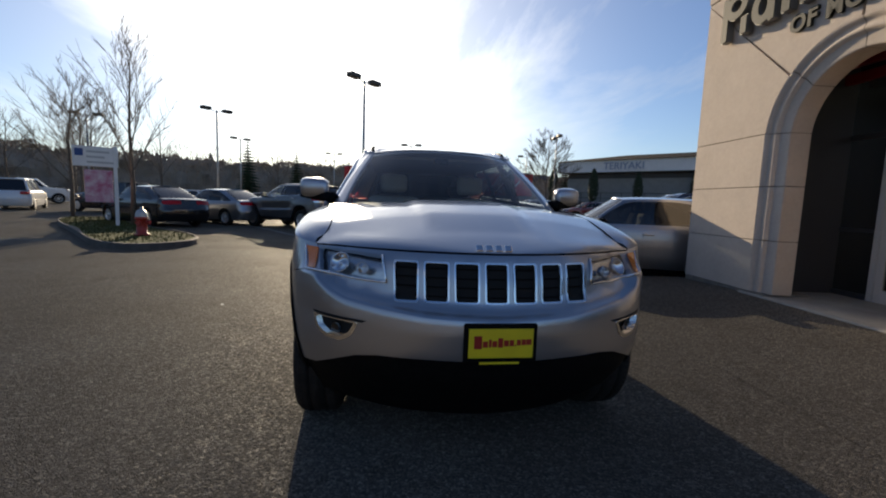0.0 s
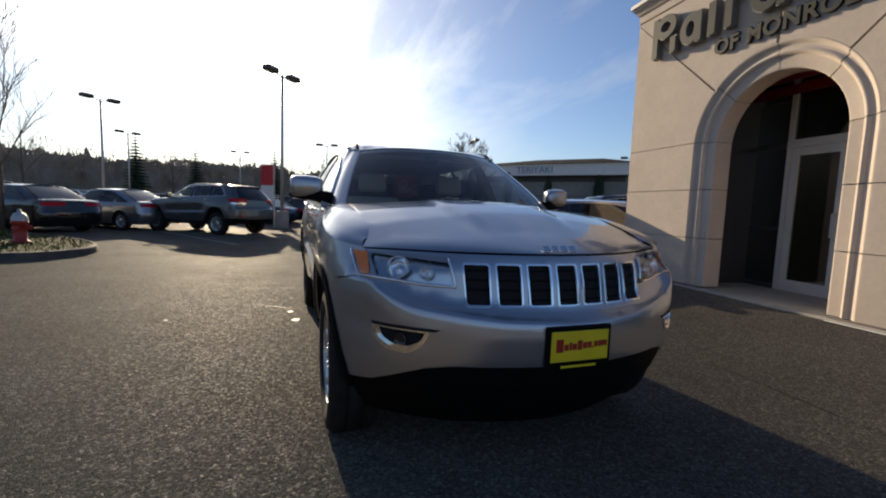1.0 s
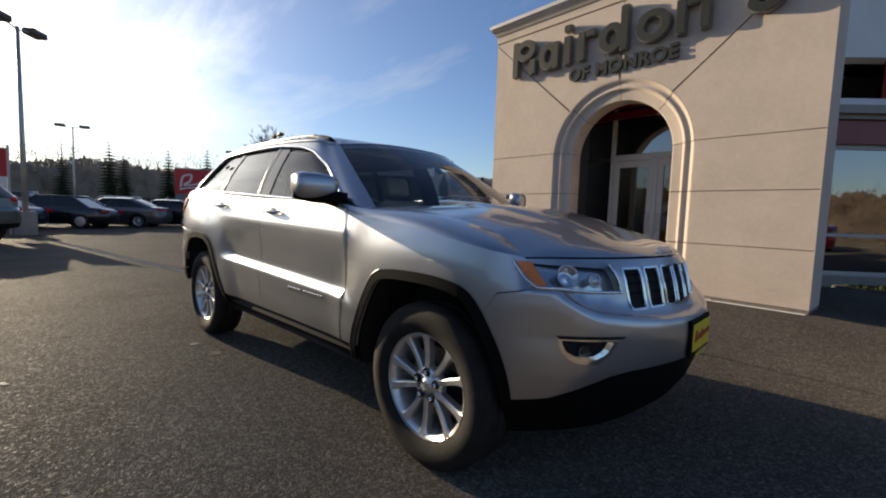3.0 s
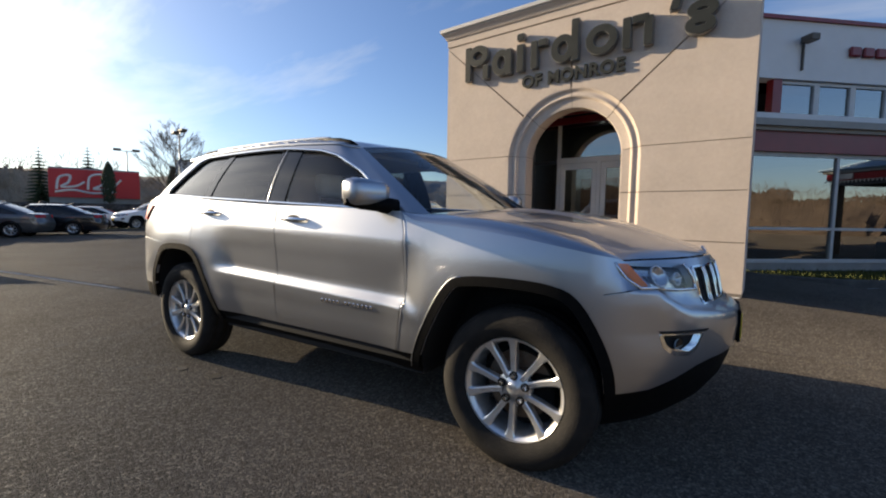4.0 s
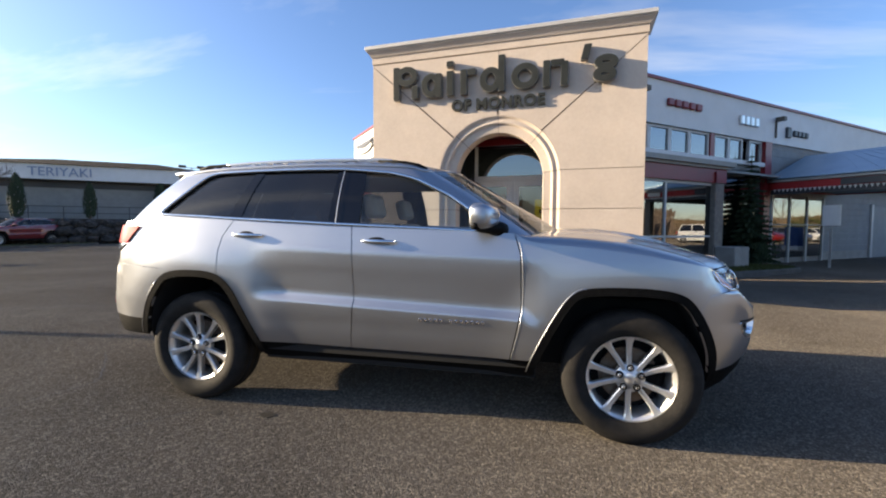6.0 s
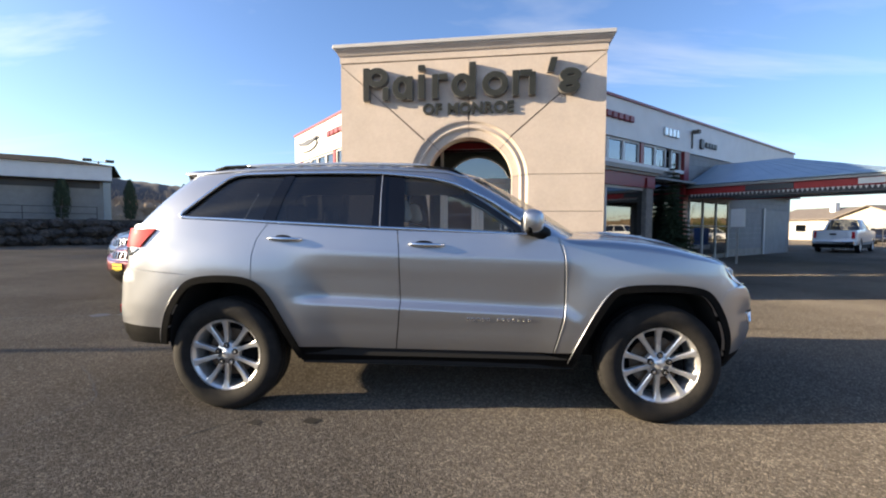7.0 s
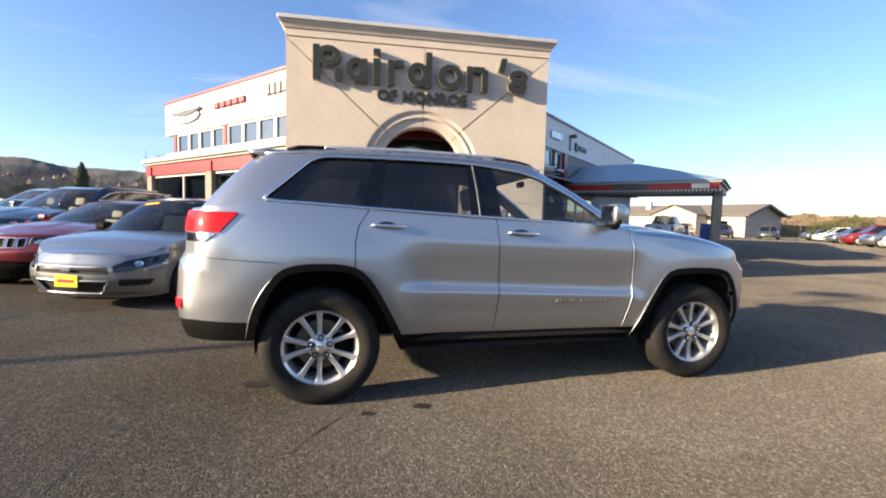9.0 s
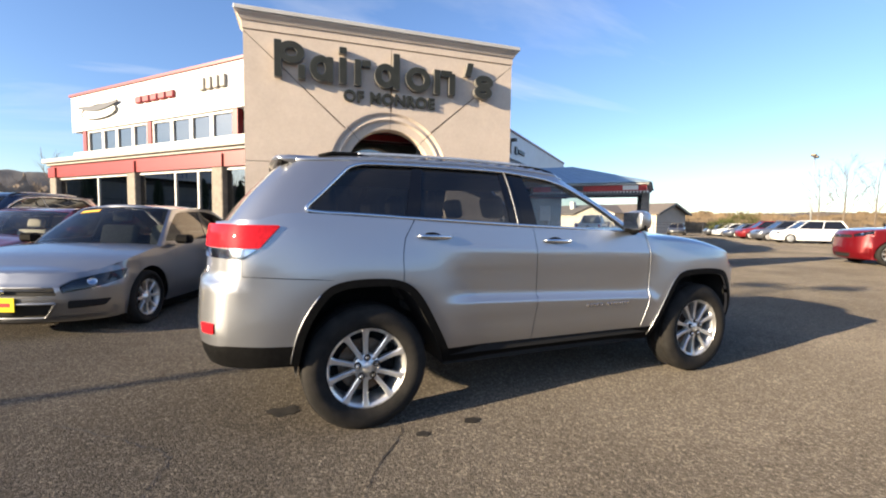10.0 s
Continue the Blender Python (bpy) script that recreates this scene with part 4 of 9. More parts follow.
    up = up + [(U, 0.757)] + [(2 * U - a, z) for a, z in reversed(up)]
    dn = [(ux(1.62), 0.41), (ux(1.82), 0.44), (uy(-0.80), 0.475), (uy(-0.68), 0.53), (uy(-0.6), 0.56), (uy(-0.5), 0.575), (uy(-0.3), 0.578)]
    dn = dn + [(U, 0.578)] + [(2 * U - a, z) for a, z in reversed(dn)]
    hl = [(2 * U - a, z) for a, z in holes[0]]
    sheet("front_bumper", up + dn[::-1], sh.at, M_SILVER, car, holes=[fog_u, fog_l, holes[0], hl], step=0.028, thick=0.02, lines=folds_f)
    val = [(a, z + 0.02) for a, z in dn]
    vb = [(ux(1.80), 0.27), (uy(-0.80), 0.25), (uy(-0.5), 0.235), (U, 0.235)]
    vb = vb + [(2 * U - a, z) for a, z in reversed(vb[:-1])]
    sheet("front_valance", val + vb[::-1], sh.at, M_TRIM, car, holes=[holes[0], hl], step=0.08, lift=-0.012, label="black plastic lower valance")
    for fu in (fog_u, fog_l):
        cx, cz = sum(p[0] for p in fu) / len(fu), sum(p[1] for p in fu) / len(fu)
        fl = sheet("fog_lamp_pocket", [(cx + (a - cx) * 1.05, cz + (z - cz) * 1.05) for a, z in fu], sh.at, M_INNER, car, step=0.05, thick=0.0, lift=-0.03)
        sheet("chrome_surround", [(cx + (a - cx) * 1.10, cz + (z - cz) * 1.14) for a, z in fu], sh.at, M_CHROME, fl, holes=[[(cx + (a - cx) * 0.95, cz + 0.009 + (z - cz) * 0.86) for a, z in fu]], step=0.03, thick=0.03, lift=0.004)
        sg = 1 if cx < U else -1
        sl = [(sh.uyz(y, z) if sg > 0 else 2 * U - sh.uyz(y, z), z) for y, z in [(-0.80, 0.732), (-0.70, 0.729), (-0.555, 0.721), (-0.575, 0.712), (-0.70, 0.716), (-0.79, 0.720)]]
        sheet("fog_brow_gap", sl, sh.at, M_INNER, fl, step=0.05, thick=0.004, lift=0.003)
        p, n = sh.at(cx, cz)
        bm = bmesh.new()
        lathe(bm, [(0.028, 0.008), (0.024, 0.0), (0.0005, 0.004)], 20, "z", Matrix.Translation(p - n * 0.028) @ n.to_track_quat("Z", "Y").to_matrix().to_4x4())
        part("fog_lamp", fix_normals(bm), M_GLOSSB, fl, smooth=True)
    # sills, rear bumper, tail
    both("sill", [(ux(-1.02), 0.458), (ux(-0.9), 0.458), (ux(0.77), 0.448), (ux(1.02), 0.448), (ux(0.95), 0.335), (ux(-0.95), 0.345)], M_TRIM, step=0.07, lift=-0.012, label="black plastic sill")
    bm_u = [(ux(-1.5), 0.925), (corner[0][0], 0.945), (corner[1][0] - 0.003, 0.967), (sh.uxz(-2.147, 1.06), 1.062), (sh.uyz(-0.607, 1.06, True), 1.062), (sh.uyz(-0.607, 0.965, True), 0.965), (uy(-0.3, True), 0.965), (0, 0.965)]
    bm_d = [(ux(-1.75), 0.572), (ux(-1.98), 0.578), (ux(-2.22), 0.586), (uy(-0.75, True), 0.576), (uy(-0.4, True), 0.565), (0, 0.56)]
    rl = [(-a, z) for a, z in holes[1]]
    full = lambda rows: rows + [(-a, z) for a, z in reversed(rows[:-1])]
    sheet("rear_bumper", full(bm_u) + full(bm_d)[::-1], sh.at, M_SILVER, car, holes=[holes[1], rl], step=0.06, thick=0.02)
    low_d = [(ux(-1.78), 0.452), (ux(-2.0), 0.455), (uy(-0.75, True), 0.455), (uy(-0.4, True), 0.43), (0, 0.43)]
    sheet("rear_valance", full([(a, z - 0.004) for a, z in bm_d]) + full(low_d)[::-1], sh.at, M_TRIM, car, holes=[holes[1], rl], step=0.07, lift=-0.002, label="black plastic lower rear bumper")
    gate = [(uy(-0.600, True), 1.21), (uy(-0.3, True), 1.215), (0, 1.215)]
    gate_d = [(uy(-0.600, True), 0.972), (0, 0.972)]
    sheet("tailgate", full(gate) + full(gate_d)[::-1], sh.at, M_SILVER, car, step=0.07)
    for sgn in (1, -1):
        red = [(sh.uxz(-1.945, 1.25), 1.250), (sh.uxz(-2.055, 1.126), 1.124), (sh.uyz(-0.47, 1.12, True), 1.124), (sh.uyz(-0.45, 1.25, True), 1.252)]
        wht = [(sh.uxz(-2.068, 1.118), 1.118), (sh.uxz(-2.143, 1.066), 1.066), (sh.uyz(-0.52, 1.06, True), 1.066), (sh.uyz(-0.49, 1.11, True), 1.118)]
        s = lambda rows: [(a * sgn, z) for a, z in rows]
        tl = sheet("tail_lamp", s(rounded(red, 0.015)), sh.at, M_REDLENS, car, step=0.05, thick=0.03, lift=0.012, label="red tail lamp with clear lower lens")
        sheet("reverse_lens", s(rounded(wht, 0.012)), sh.at, M_REFLECT, tl, step=0.05, thick=0.03, lift=0.010)
        ref = rounded([(sh.uyz(-0.815, 0.70, True), 0.706), (sh.uyz(-0.68, 0.69, True), 0.696), (sh.uyz(-0.70, 0.64, True), 0.642), (sh.uyz(-0.815, 0.65, True), 0.648)], 0.008)
        sheet("rear_reflector", s(ref), sh.at, M_REDLENS, car, step=0.05, thick=0.02, lift=0.006)
    # wheel arches: black lip, liner behind
    def tuck(x, z):
        return abs(sh.place(ux(x), z).y) - 0.025

    for path, xc in ((arch_f, 1.4575), (arch_r, -1.4575)):
        lip_path = [p for p in path if p[1] > (0.46 if p[0] < -1.7 else 0.36)]
        strip = ring_strip([(ux(x), z) for x, z in lip_path], 0.046)
        for flip in (False, True):
            sheet("arch_trim", strip, sh.at, M_TRIM, car, step=0.05, thick=0.035, lift=0.008, flip_y=flip, label="black plastic wheel-arch lip")
        half_n = len(strip) // 2
        outer_edge = [q for q, (x, z) in zip(strip[half_n:][::-1], lip_path) if x < xc - 0.24]
        for sg in (-1, 1):
            bm = bmesh.new()
            tube(bm, [Vector((p.x, -sg * p.y, p.z)) for p in [a + n * 0.006 for a, n in (sh.at(*q) for q in outer_edge)]], 0.0035, 6)
            part("arch_edge", fix_normals(bm), M_SILVER, car, smooth=True)
        for sg in (-1, 1):
            bm = bmesh.new()
            lp = [q for q in path if q[1] > 0.33]
            for (xa, za), (xb, zb) in zip(lp, lp[1:]):
                vs = [bm.verts.new((x, sg * y, z + 0.01)) for x, y, z in ((xa, tuck(xa, za), za), (xb, tuck(xb, zb), zb), (xb, 0.45, zb), (xa, 0.45, za))]
                bm.faces.new(vs)
            vs = [bm.verts.new((x, sg * 0.45, z)) for x, z in lp]
            bm.faces.new(vs)
            part("arch_liner", fix_normals(bm), M_INNER, car)
    # dark shell behind the panels, floor pan
    for it in ((-2.05, -0.80, 0.62, -1.95, 0.80, 1.2), (-0.93, -0.86, 0.33, 0.92, 0.86, 0.46), (-0.93, -0.895, 0.40, 0.92, -0.87, 1.16), (-0.93, 0.87, 0.40, 0.92, 0.895, 1.16), (-2.0, -0.6, 0.40, -0.9, 0.6, 0.60), (0.92, -0.62, 0.36, 1.9, 0.62, 0.80), (-2.0, -0.78, 0.92, -0.95, 0.78, 1.0), (1.9, -0.5, 0.5, 2.05, 0.5, 0.96)):
        part("inner_panel", boxes(it), M_INNER, car)
    # cabin: painted side frame with glass behind
    dlo = [(-1.825, 1.335), (-1.71, 1.44), (-1.60, 1.55), (-1.53, 1.618), (-1.44, 1.645), (-1.1, 1.652), (-0.40, 1.650), (-0.05, 1.615), (0.12, 1.57), (0.36, 1.452), (0.58, 1.305), (0.695, 1.225), (0.60, 1.222), (-0.40, 1.266), (-1.16, 1.300), (-1.72, 1.326)]
    dlo = rounded(dlo, 0.05, 3)
    dlo_kf = [cb.find(x, z) for x, z in dlo]

    def kf(rows):
        return [cb.find(x, z) for x, z in rows]

    def frame_side(a, b):
        """Cabin flank in parameters k * 0.33 and f * 0.45, so that a step is about the same length both ways."""
        return cb.at(a / 0.33, b / 0.45)

    def sc(rows):
        return [(k * 0.33, f * 0.45) for k, f in rows]
    base = [cb.find(x, belt_z(x) + 0.002) for x in np.linspace(-1.82, 0.76, 30)]
    outer = base + [(8.0, 0.02), (8.0, 1.0)] + [(k, 1.0) for k in np.linspace(7.8, 1.7, 40)] + [(1.7, 0.0), (2.2, 0.0), (2.7, 0.0), (3.05, 0.02)]
    for flip in (False, True):
        sheet("side_frame", sc(outer), frame_side, M_SILVER, car, holes=[sc(dlo_kf)], step=0.05, thick=0.02, flip_y=flip)
        # bright line round the side windows
        bm = bmesh.new()
        pts = []
        for k, f in densify(dlo_kf, 0.12) + [dlo_kf[0]]:
            p, n = cb.at(k, f)
            p = p + n * 0.004
            pts.append(Vector((p.x, -p.y if flip else p.y, p.z)))
        tube(bm, pts, 0.0115, 8, cap=False)
        part("window_chrome", fix_normals(bm), M_CHROME, car, "bright metal window surround", smooth=True)
        panes = [("quarter_window", [(-1.83, 1.30), (-1.60, 1.59), (-1.5, 1.67), (-1.10, 1.67), (-1.215, 1.28)], M_PRIVACY), ("rear_door_window", [(-1.03, 1.67), (-0.45, 1.67), (-0.445, 1.24), (-1.12, 1.28)], M_PRIVACY), ("front_door_window", [(-0.25, 1.66), (0.0, 1.63), (0.2, 1.55), (0.45, 1.42), (0.75, 1.18), (-0.22, 1.23)], M_GLASS)]
        for nm, poly, mt in panes:
            sheet(nm, sc(kf(poly)), frame_side, mt, car, step=0.09, thick=0.0, lift=-0.012, flip_y=flip)
        for nm, poly in (("rear_pillar", [(-1.215, 1.28), (-1.10, 1.67), (-1.03, 1.67), (-1.12, 1.28)]), ("centre_pillar", [(-0.45, 1.67), (-0.25, 1.66), (-0.22, 1.23), (-0.445, 1.24)])):
            sheet(nm, sc(kf(poly)), frame_side, M_PILLAR, car, step=0.08, thick=0.01, lift=-0.006, flip_y=flip)
        bm = bmesh.new()
        edge_at = [cb.side(-0.402 + 0.017 * k / 6, 1.650 - 0.40 * k / 6) for k in range(7)]
        tube(bm, [Vector((p.x, -p.y if flip else p.y, p.z)) for p in [q + n * 0.002 for q, n in edge_at]], 0.0024, 6)
        part("door_frame_edge", fix_normals(bm), M_ALLOY, car)
    # windscreen, rear window
    ws = [(7.93, 0.0), (7.93, 0.97)] + [(k, 0.985) for k in np.linspace(8.4, 11.6, 10)] + [(12.07, 0.97), (12.07, 0.0)] + [(k, 0.0) for k in np.linspace(11.6, 8.4, 10)]
    sheet("windscreen", sc(ws), frame_side, M_WSHIELD, car, step=0.07, thick=0.0, lift=-0.004)
    band = [(8.05, 0.92), (8.05, 0.99), (10, 1.0), (11.95, 0.99), (11.95, 0.92), (10, 0.95)]
    sheet("windscreen_band", sc(densify(band, 0.2)), frame_side, M_GLOSSB, car, step=0.06, thick=0.0, lift=-0.008)
    rw = [(-1.74, 0.02), (-1.74, 0.96), (1.74, 0.96), (1.74, 0.02)]
    sheet("rear_window", sc(rw), frame_side, M_PRIVACY, car, step=0.08, thick=0.0, lift=-0.004)
    # roof
    edge_pts = [cb.place(k, 1.0) for k in np.linspace(0, 2 * cb.n, 120, endpoint=False)]
    ring2 = [(p.x, p.y) for p in edge_pts]
    ringa = np.array(ring2)
    zt = np.array([p.z for p in edge_pts])

    def roof_surf(x, y):
        def h(a, b):
            d2 = (ringa[:, 0] - a) ** 2 + (ringa[:, 1] - b) ** 2
            o = np.argsort(d2)[:4]
            w = 1 / (d2[o] + 1e-5)
            e = float((zt[o] * w).sum() / w.sum())
            mid = float(np.interp(a, [-1.95, -1.6, -1.0, -0.4, 0.0, 0.35], [1.69, 1.722, 1.738, 1.738, 1.718, 1.675]))
            dd = math.sqrt(float(d2[o[0]]))
            t = 1 - math.exp(-dd / 0.065)
            return e + (mid - e) * t
        d = 0.02
        n = Vector((-(h(x + d, y) - h(x - d, y)) / (2 * d), -(h(x, y + d) - h(x, y - d)) / (2 * d), 1)).normalized()
        return Vector((x, y, h(x, y))), n

    sheet("roof", ring2, roof_surf, M_SILVER, car, step=0.045, thick=0.02)
    for sg in (-1, 1):
        bm = bmesh.new()
        tube(bm, [Vector((p.x, sg * abs(p.y), p.z - 0.002)) for p in [cb.place(k, 1.0) for k in np.linspace(2.3, 7.9, 40)]], 0.014, 8)
        part("roof_edge", fix_normals(bm), M_SILVER, car, smooth=True)
    # spoiler
    bm = bmesh.new()
    sp = [(-1.70, 1.700), (-1.88, 1.698), (-1.955, 1.686), (-1.96, 1.672), (-1.90, 1.655), (-1.75, 1.64)]
    secs = []
    for y, sx, dz in ((-0.60, -0.05, -0.022), (-0.585, -0.02, -0.010), (-0.55, 0.0, -0.004), (-0.3, 0.015, 0.006), (0, 0.02, 0.01), (0.3, 0.015, 0.006), (0.55, 0.0, -0.004), (0.585, -0.02, -0.010), (0.60, -0.05, -0.022)):
        secs.append([bm.verts.new((x - sx * (1 if x < -1.8 else 0), y, z + dz)) for x, z in sp])
    for a, b in zip(secs, secs[1:]):
        for k in range(len(sp)):
            bm.faces.new((a[k], a[(k + 1) % len(sp)], b[(k + 1) % len(sp)], b[k]))
    bm.faces.new(secs[0])
    bm.faces.new(secs[-1])
    part("roof_spoiler", fix_normals(bm), M_SILVER, car, smooth=True)
    bm = boxes((-1.94, -0.565, 1.622, -1.80, 0.565, 1.672), bevel=0.018)
    part("spoiler_underside", bm, M_TRIM, car)
    # roof rails
    for sg in (-1, 1):
        bm = bmesh.new()
        rail = catmull([(x, y, z + 0.004) for x, y, z in [(-1.45, sg * 0.588, 1.718), (-1.2, sg * 0.592, 1.729), (-0.7, sg * 0.592, 1.734), (-0.25, sg * 0.585, 1.727), (-0.1, sg * 0.58, 1.718)]], 6)
        tube(bm, rail, 0.011, 8)
        r = part("roof_rail", fix_normals(bm), M_ALLOY, car, "satin metal roof rail with black feet", smooth=True)
        for pts in ([(-1.70, 1.694), (-1.62, 1.714), (-1.45, 1.719), (-1.38, 1.722)], [(-0.20, 1.722), (0.0, 1.702), (0.10, 1.682), (0.16, 1.655)]):
            bm = bmesh.new()
            tube(bm, [(x, sg * 0.585, z) for x, z in pts], [0.010, 0.014, 0.015, 0.012] if pts[0][0] < -1 else [0.012, 0.015, 0.014, 0.009], 8)
            part("rail_foot", fix_normals(bm), M_TRIM, r, smooth=True)
    # mirrors
    for sg in (-1, 1):
        bm = bmesh.new()
        rows = []
        for y, s, dx in ((-0.90, 0.66, 0.05), (-0.935, 0.90, 0.03), (-1.0, 1.0, 0.005), (-1.07, 0.98, -0.003), (-1.098, 0.86, -0.010), (-1.108, 0.70, -0.014)):
            ring = []
            for k in range(16):
                a = 2 * math.pi * k / 16
                cx, sx = math.cos(a), math.sin(a)
                px = 0.600 + dx + 0.064 * s * math.copysign(abs(cx) ** 0.55, cx) * (1.2 if cx > 0 else 0.8)
                pz = 1.314 + 0.076 * s * math.copysign(abs(sx) ** 0.42, sx) * (1 - 0.22 * max(cx, 0))
                ring.append(bm.verts.new((px, -sg * y, pz)))
            rows.append(ring)
        for a, b in zip(rows, rows[1:]):
            for k in range(16):
                bm.faces.new((a[k], a[(k + 1) % 16], b[(k + 1) % 16], b[k]))
        bm.faces.new(rows[0])
        bm.faces.new(rows[-1])
        mr = part("door_mirror", fix_normals(bm), M_SILVER, car, "silver-capped door mirror with black base", smooth=True)
        bm = bmesh.new()
        tube(bm, [(0.715, sg * 0.85, 1.235), (0.69, sg * 0.89, 1.240), (0.65, sg * 0.94, 1.250), (0.60, sg * 1.02, 1.252), (0.575, sg * 1.11, 1.258)], [0.045, 0.048, 0.040, 0.032, 0.020], 10)
        part("mirror_foot", fix_normals(bm), M_TRIM, mr, smooth=True)
        bm = boxes((0.548, sg * 0.93, 1.252, 0.556, sg * 1.075, 1.374), bevel=0.002)
        part("mirror_glass", bm, M_CHROME, mr)
    # handles
    for sg in (-1, 1):
        for xa, xb, z in ((-1.145, -0.905, 1.192), (-0.185, 0.055, 1.160)):
            ya = [abs(sh.place(ux(x), z).y) for x in (xa, (xa + xb) / 2, xb)]
            bm = bmesh.new()
            tube(bm, [(xa, sg * (ya[0] + 0.006), z), (xa + 0.03, sg * (ya[0] + 0.022), z), ((xa + xb) / 2, sg * (ya[1] + 0.030), z - 0.003), (xb - 0.03, sg * (ya[2] + 0.022), z - 0.005), (xb, sg * (ya[2] + 0.006), z - 0.004)], [0.008, 0.0125, 0.0145, 0.0125, 0.008], 10)
            hd = part("door_handle", fix_normals(bm), M_CHROME, car, "chrome door handle", smooth=True)
            bm = bmesh.new()
            lathe(bm, [(0.0005, 0.004), (0.05, 0.002), (0.062, -0.004)], 20, "z", Matrix.Translation(((xa + xb) / 2 - 0.02, sg * (ya[1] + 0.0), z - 0.012)) @ Matrix.Rotation(sg * -math.pi / 2, 4, "X") @ Matrix.Diagonal((1.25, 0.6, 1, 1)))
            part("handle_cup", fix_normals(bm), M_TRIM, hd, smooth=True)
    # chrome name bars on the doors, badge on the bonnet lip, number-plate holder
    for sg in (-1, 1):
        x = 0.20
        for k in range(13):
            w = 0.024
            if k != 5:
                p, n = sh.at(ux(x + w / 2), 0.672)
                bm = boxes((p.x - w * 0.42, sg * (abs(p.y) - 0.002), 0.660, p.x + w * 0.42, sg * (abs(p.y) + 0.004), 0.681), bevel=0.003)
                part("name_bar", bm, M_CHROME, car)
            x += 0.033
    bm = bmesh.new()
    for y in (-0.066, -0.022, 0.022, 0.066):
        box(bm, -0.004, y - 0.016, -0.018, 0.006, y + 0.016, 0.018, bevel=0.003)
    bd = part("bonnet_badge", bm, M_CHROME, car, "small chrome badge")
    a, b = bonnet(*lip[-1])[0], foot[-1][0]
    bd.matrix_local = Matrix.Translation((a.x * 0.45 + b.x * 0.55 + 0.006, 0, a.z * 0.45 + b.z * 0.55 + 0.006)) @ Matrix.Rotation(-0.75, 4, "Y")
    bm = boxes((2.335, -0.157, 0.580, 2.352, 0.157, 0.745), bevel=0.006)
    ph = part("plate_holder", bm, M_TRIM, car, "black plate holder with a yellow dealer plate")
    bm = boxes((2.352, -0.138, 0.600, 2.357, 0.138, 0.725), bevel=0.002)
    part("yellow_plate", bm, M_YELLOW, ph)
    for y, w, z, h in ((-0.125, 0.035, 0.668, 0.030), (-0.085, 0.022, 0.660, 0.014), (-0.058, 0.012, 0.664, 0.018), (-0.042, 0.022, 0.661, 0.014), (-0.015, 0.022, 0.666, 0.022), (0.012, 0.022, 0.664, 0.014), (0.038, 0.020, 0.665, 0.014), (0.062, 0.006, 0.655, 0.004), (0.072, 0.018, 0.667, 0.013), (0.094, 0.020, 0.668, 0.013), (0.116, 0.024, 0.669, 0.013)):
        part("plate_bar", boxes((2.357, y * 0.92, z - h * 0.9, 2.359, (y + w) * 0.92, z + h * 0.9)), M_REDINK, ph)
    bm = boxes((2.357, -0.09, 0.575, 2.358, 0.08, 0.585))
    part("holder_line", bm, M_YELLOW, ph)
    # wheels
    for x in (1.4575, -1.4575):
        for sg in (-1, 1):
            wheel(car, (x, sg * 0.815, 0.387), 0.387, 0.255, 0.243, 10, True, sg)
    # inside: seats, dashboard, steering wheel
    for y in (-0.38, 0.38):
        seat(car, 0.12, y, 0.62, M_SEATL)
    seat(car, -0.85, 0.0, 0.64, M_SEAT, 1.25)
    for y in (-0.42, 0.42):
        bm = boxes((-1.19, y - 0.13, 1.30, -1.10, y + 0.13, 1.46), bevel=0.035)
        part("headrest", bm, M_SEAT, car)
    bm = boxes((0.62, -0.74, 0.85, 1.0, 0.74, 1.16), bevel=0.05)
    part("dashboard", bm, M_SEAT, car)
    bm = bmesh.new()
    m = Matrix.Translation((0.52, 0.38, 1.06)) @ Matrix.Rotation(radians(-65), 4, "Y")
    ringp = [m @ Vector((0.19 * math.cos(a), 0.19 * math.sin(a), 0)) for a in np.linspace(0, 2 * math.pi, 25)]
    tube(bm, ringp, 0.016, 8, cap=False)
    tube(bm, [m @ Vector((-0.18, 0, 0)), m @ Vector((0, 0, -0.03)), m @ Vector((0.18, 0, 0))], 0.02, 6)
    tube(bm, [m @ Vector((0, -0.18, 0)), m @ Vector((0, 0, -0.03)), m @ Vector((0, 0.18, 0))], 0.018, 6)
    part("steering_wheel", fix_normals(bm), M_TRIM, car, smooth=True)
    bm = boxes((0.28, -0.06, 1.555, 0.32, 0.06, 1.61), bevel=0.012)
    part("rear_view_mirror", bm, M_TRIM, car)
    bm = boxes((-1.9, -0.6, 1.60, 0.15, 0.6, 1.625))
    part("headlining", bm, M_SEATL, car)
    return car


hero = hero_car()

# ---- ground ----
bm = bmesh.new()
bmesh.ops.create_grid(bm, x_segments=40, y_segments=40, size=900)
tagged(part("ground", bm, M_ASPHALT), "worn dark grey asphalt of a car dealer's lot", "ground", kind="structure")

# ---- entrance tower ----
TOWER = Matrix.Translation((0.15, 4.1825, 0)) @ Matrix.Rotation(radians(-4.97), 4, "Z")


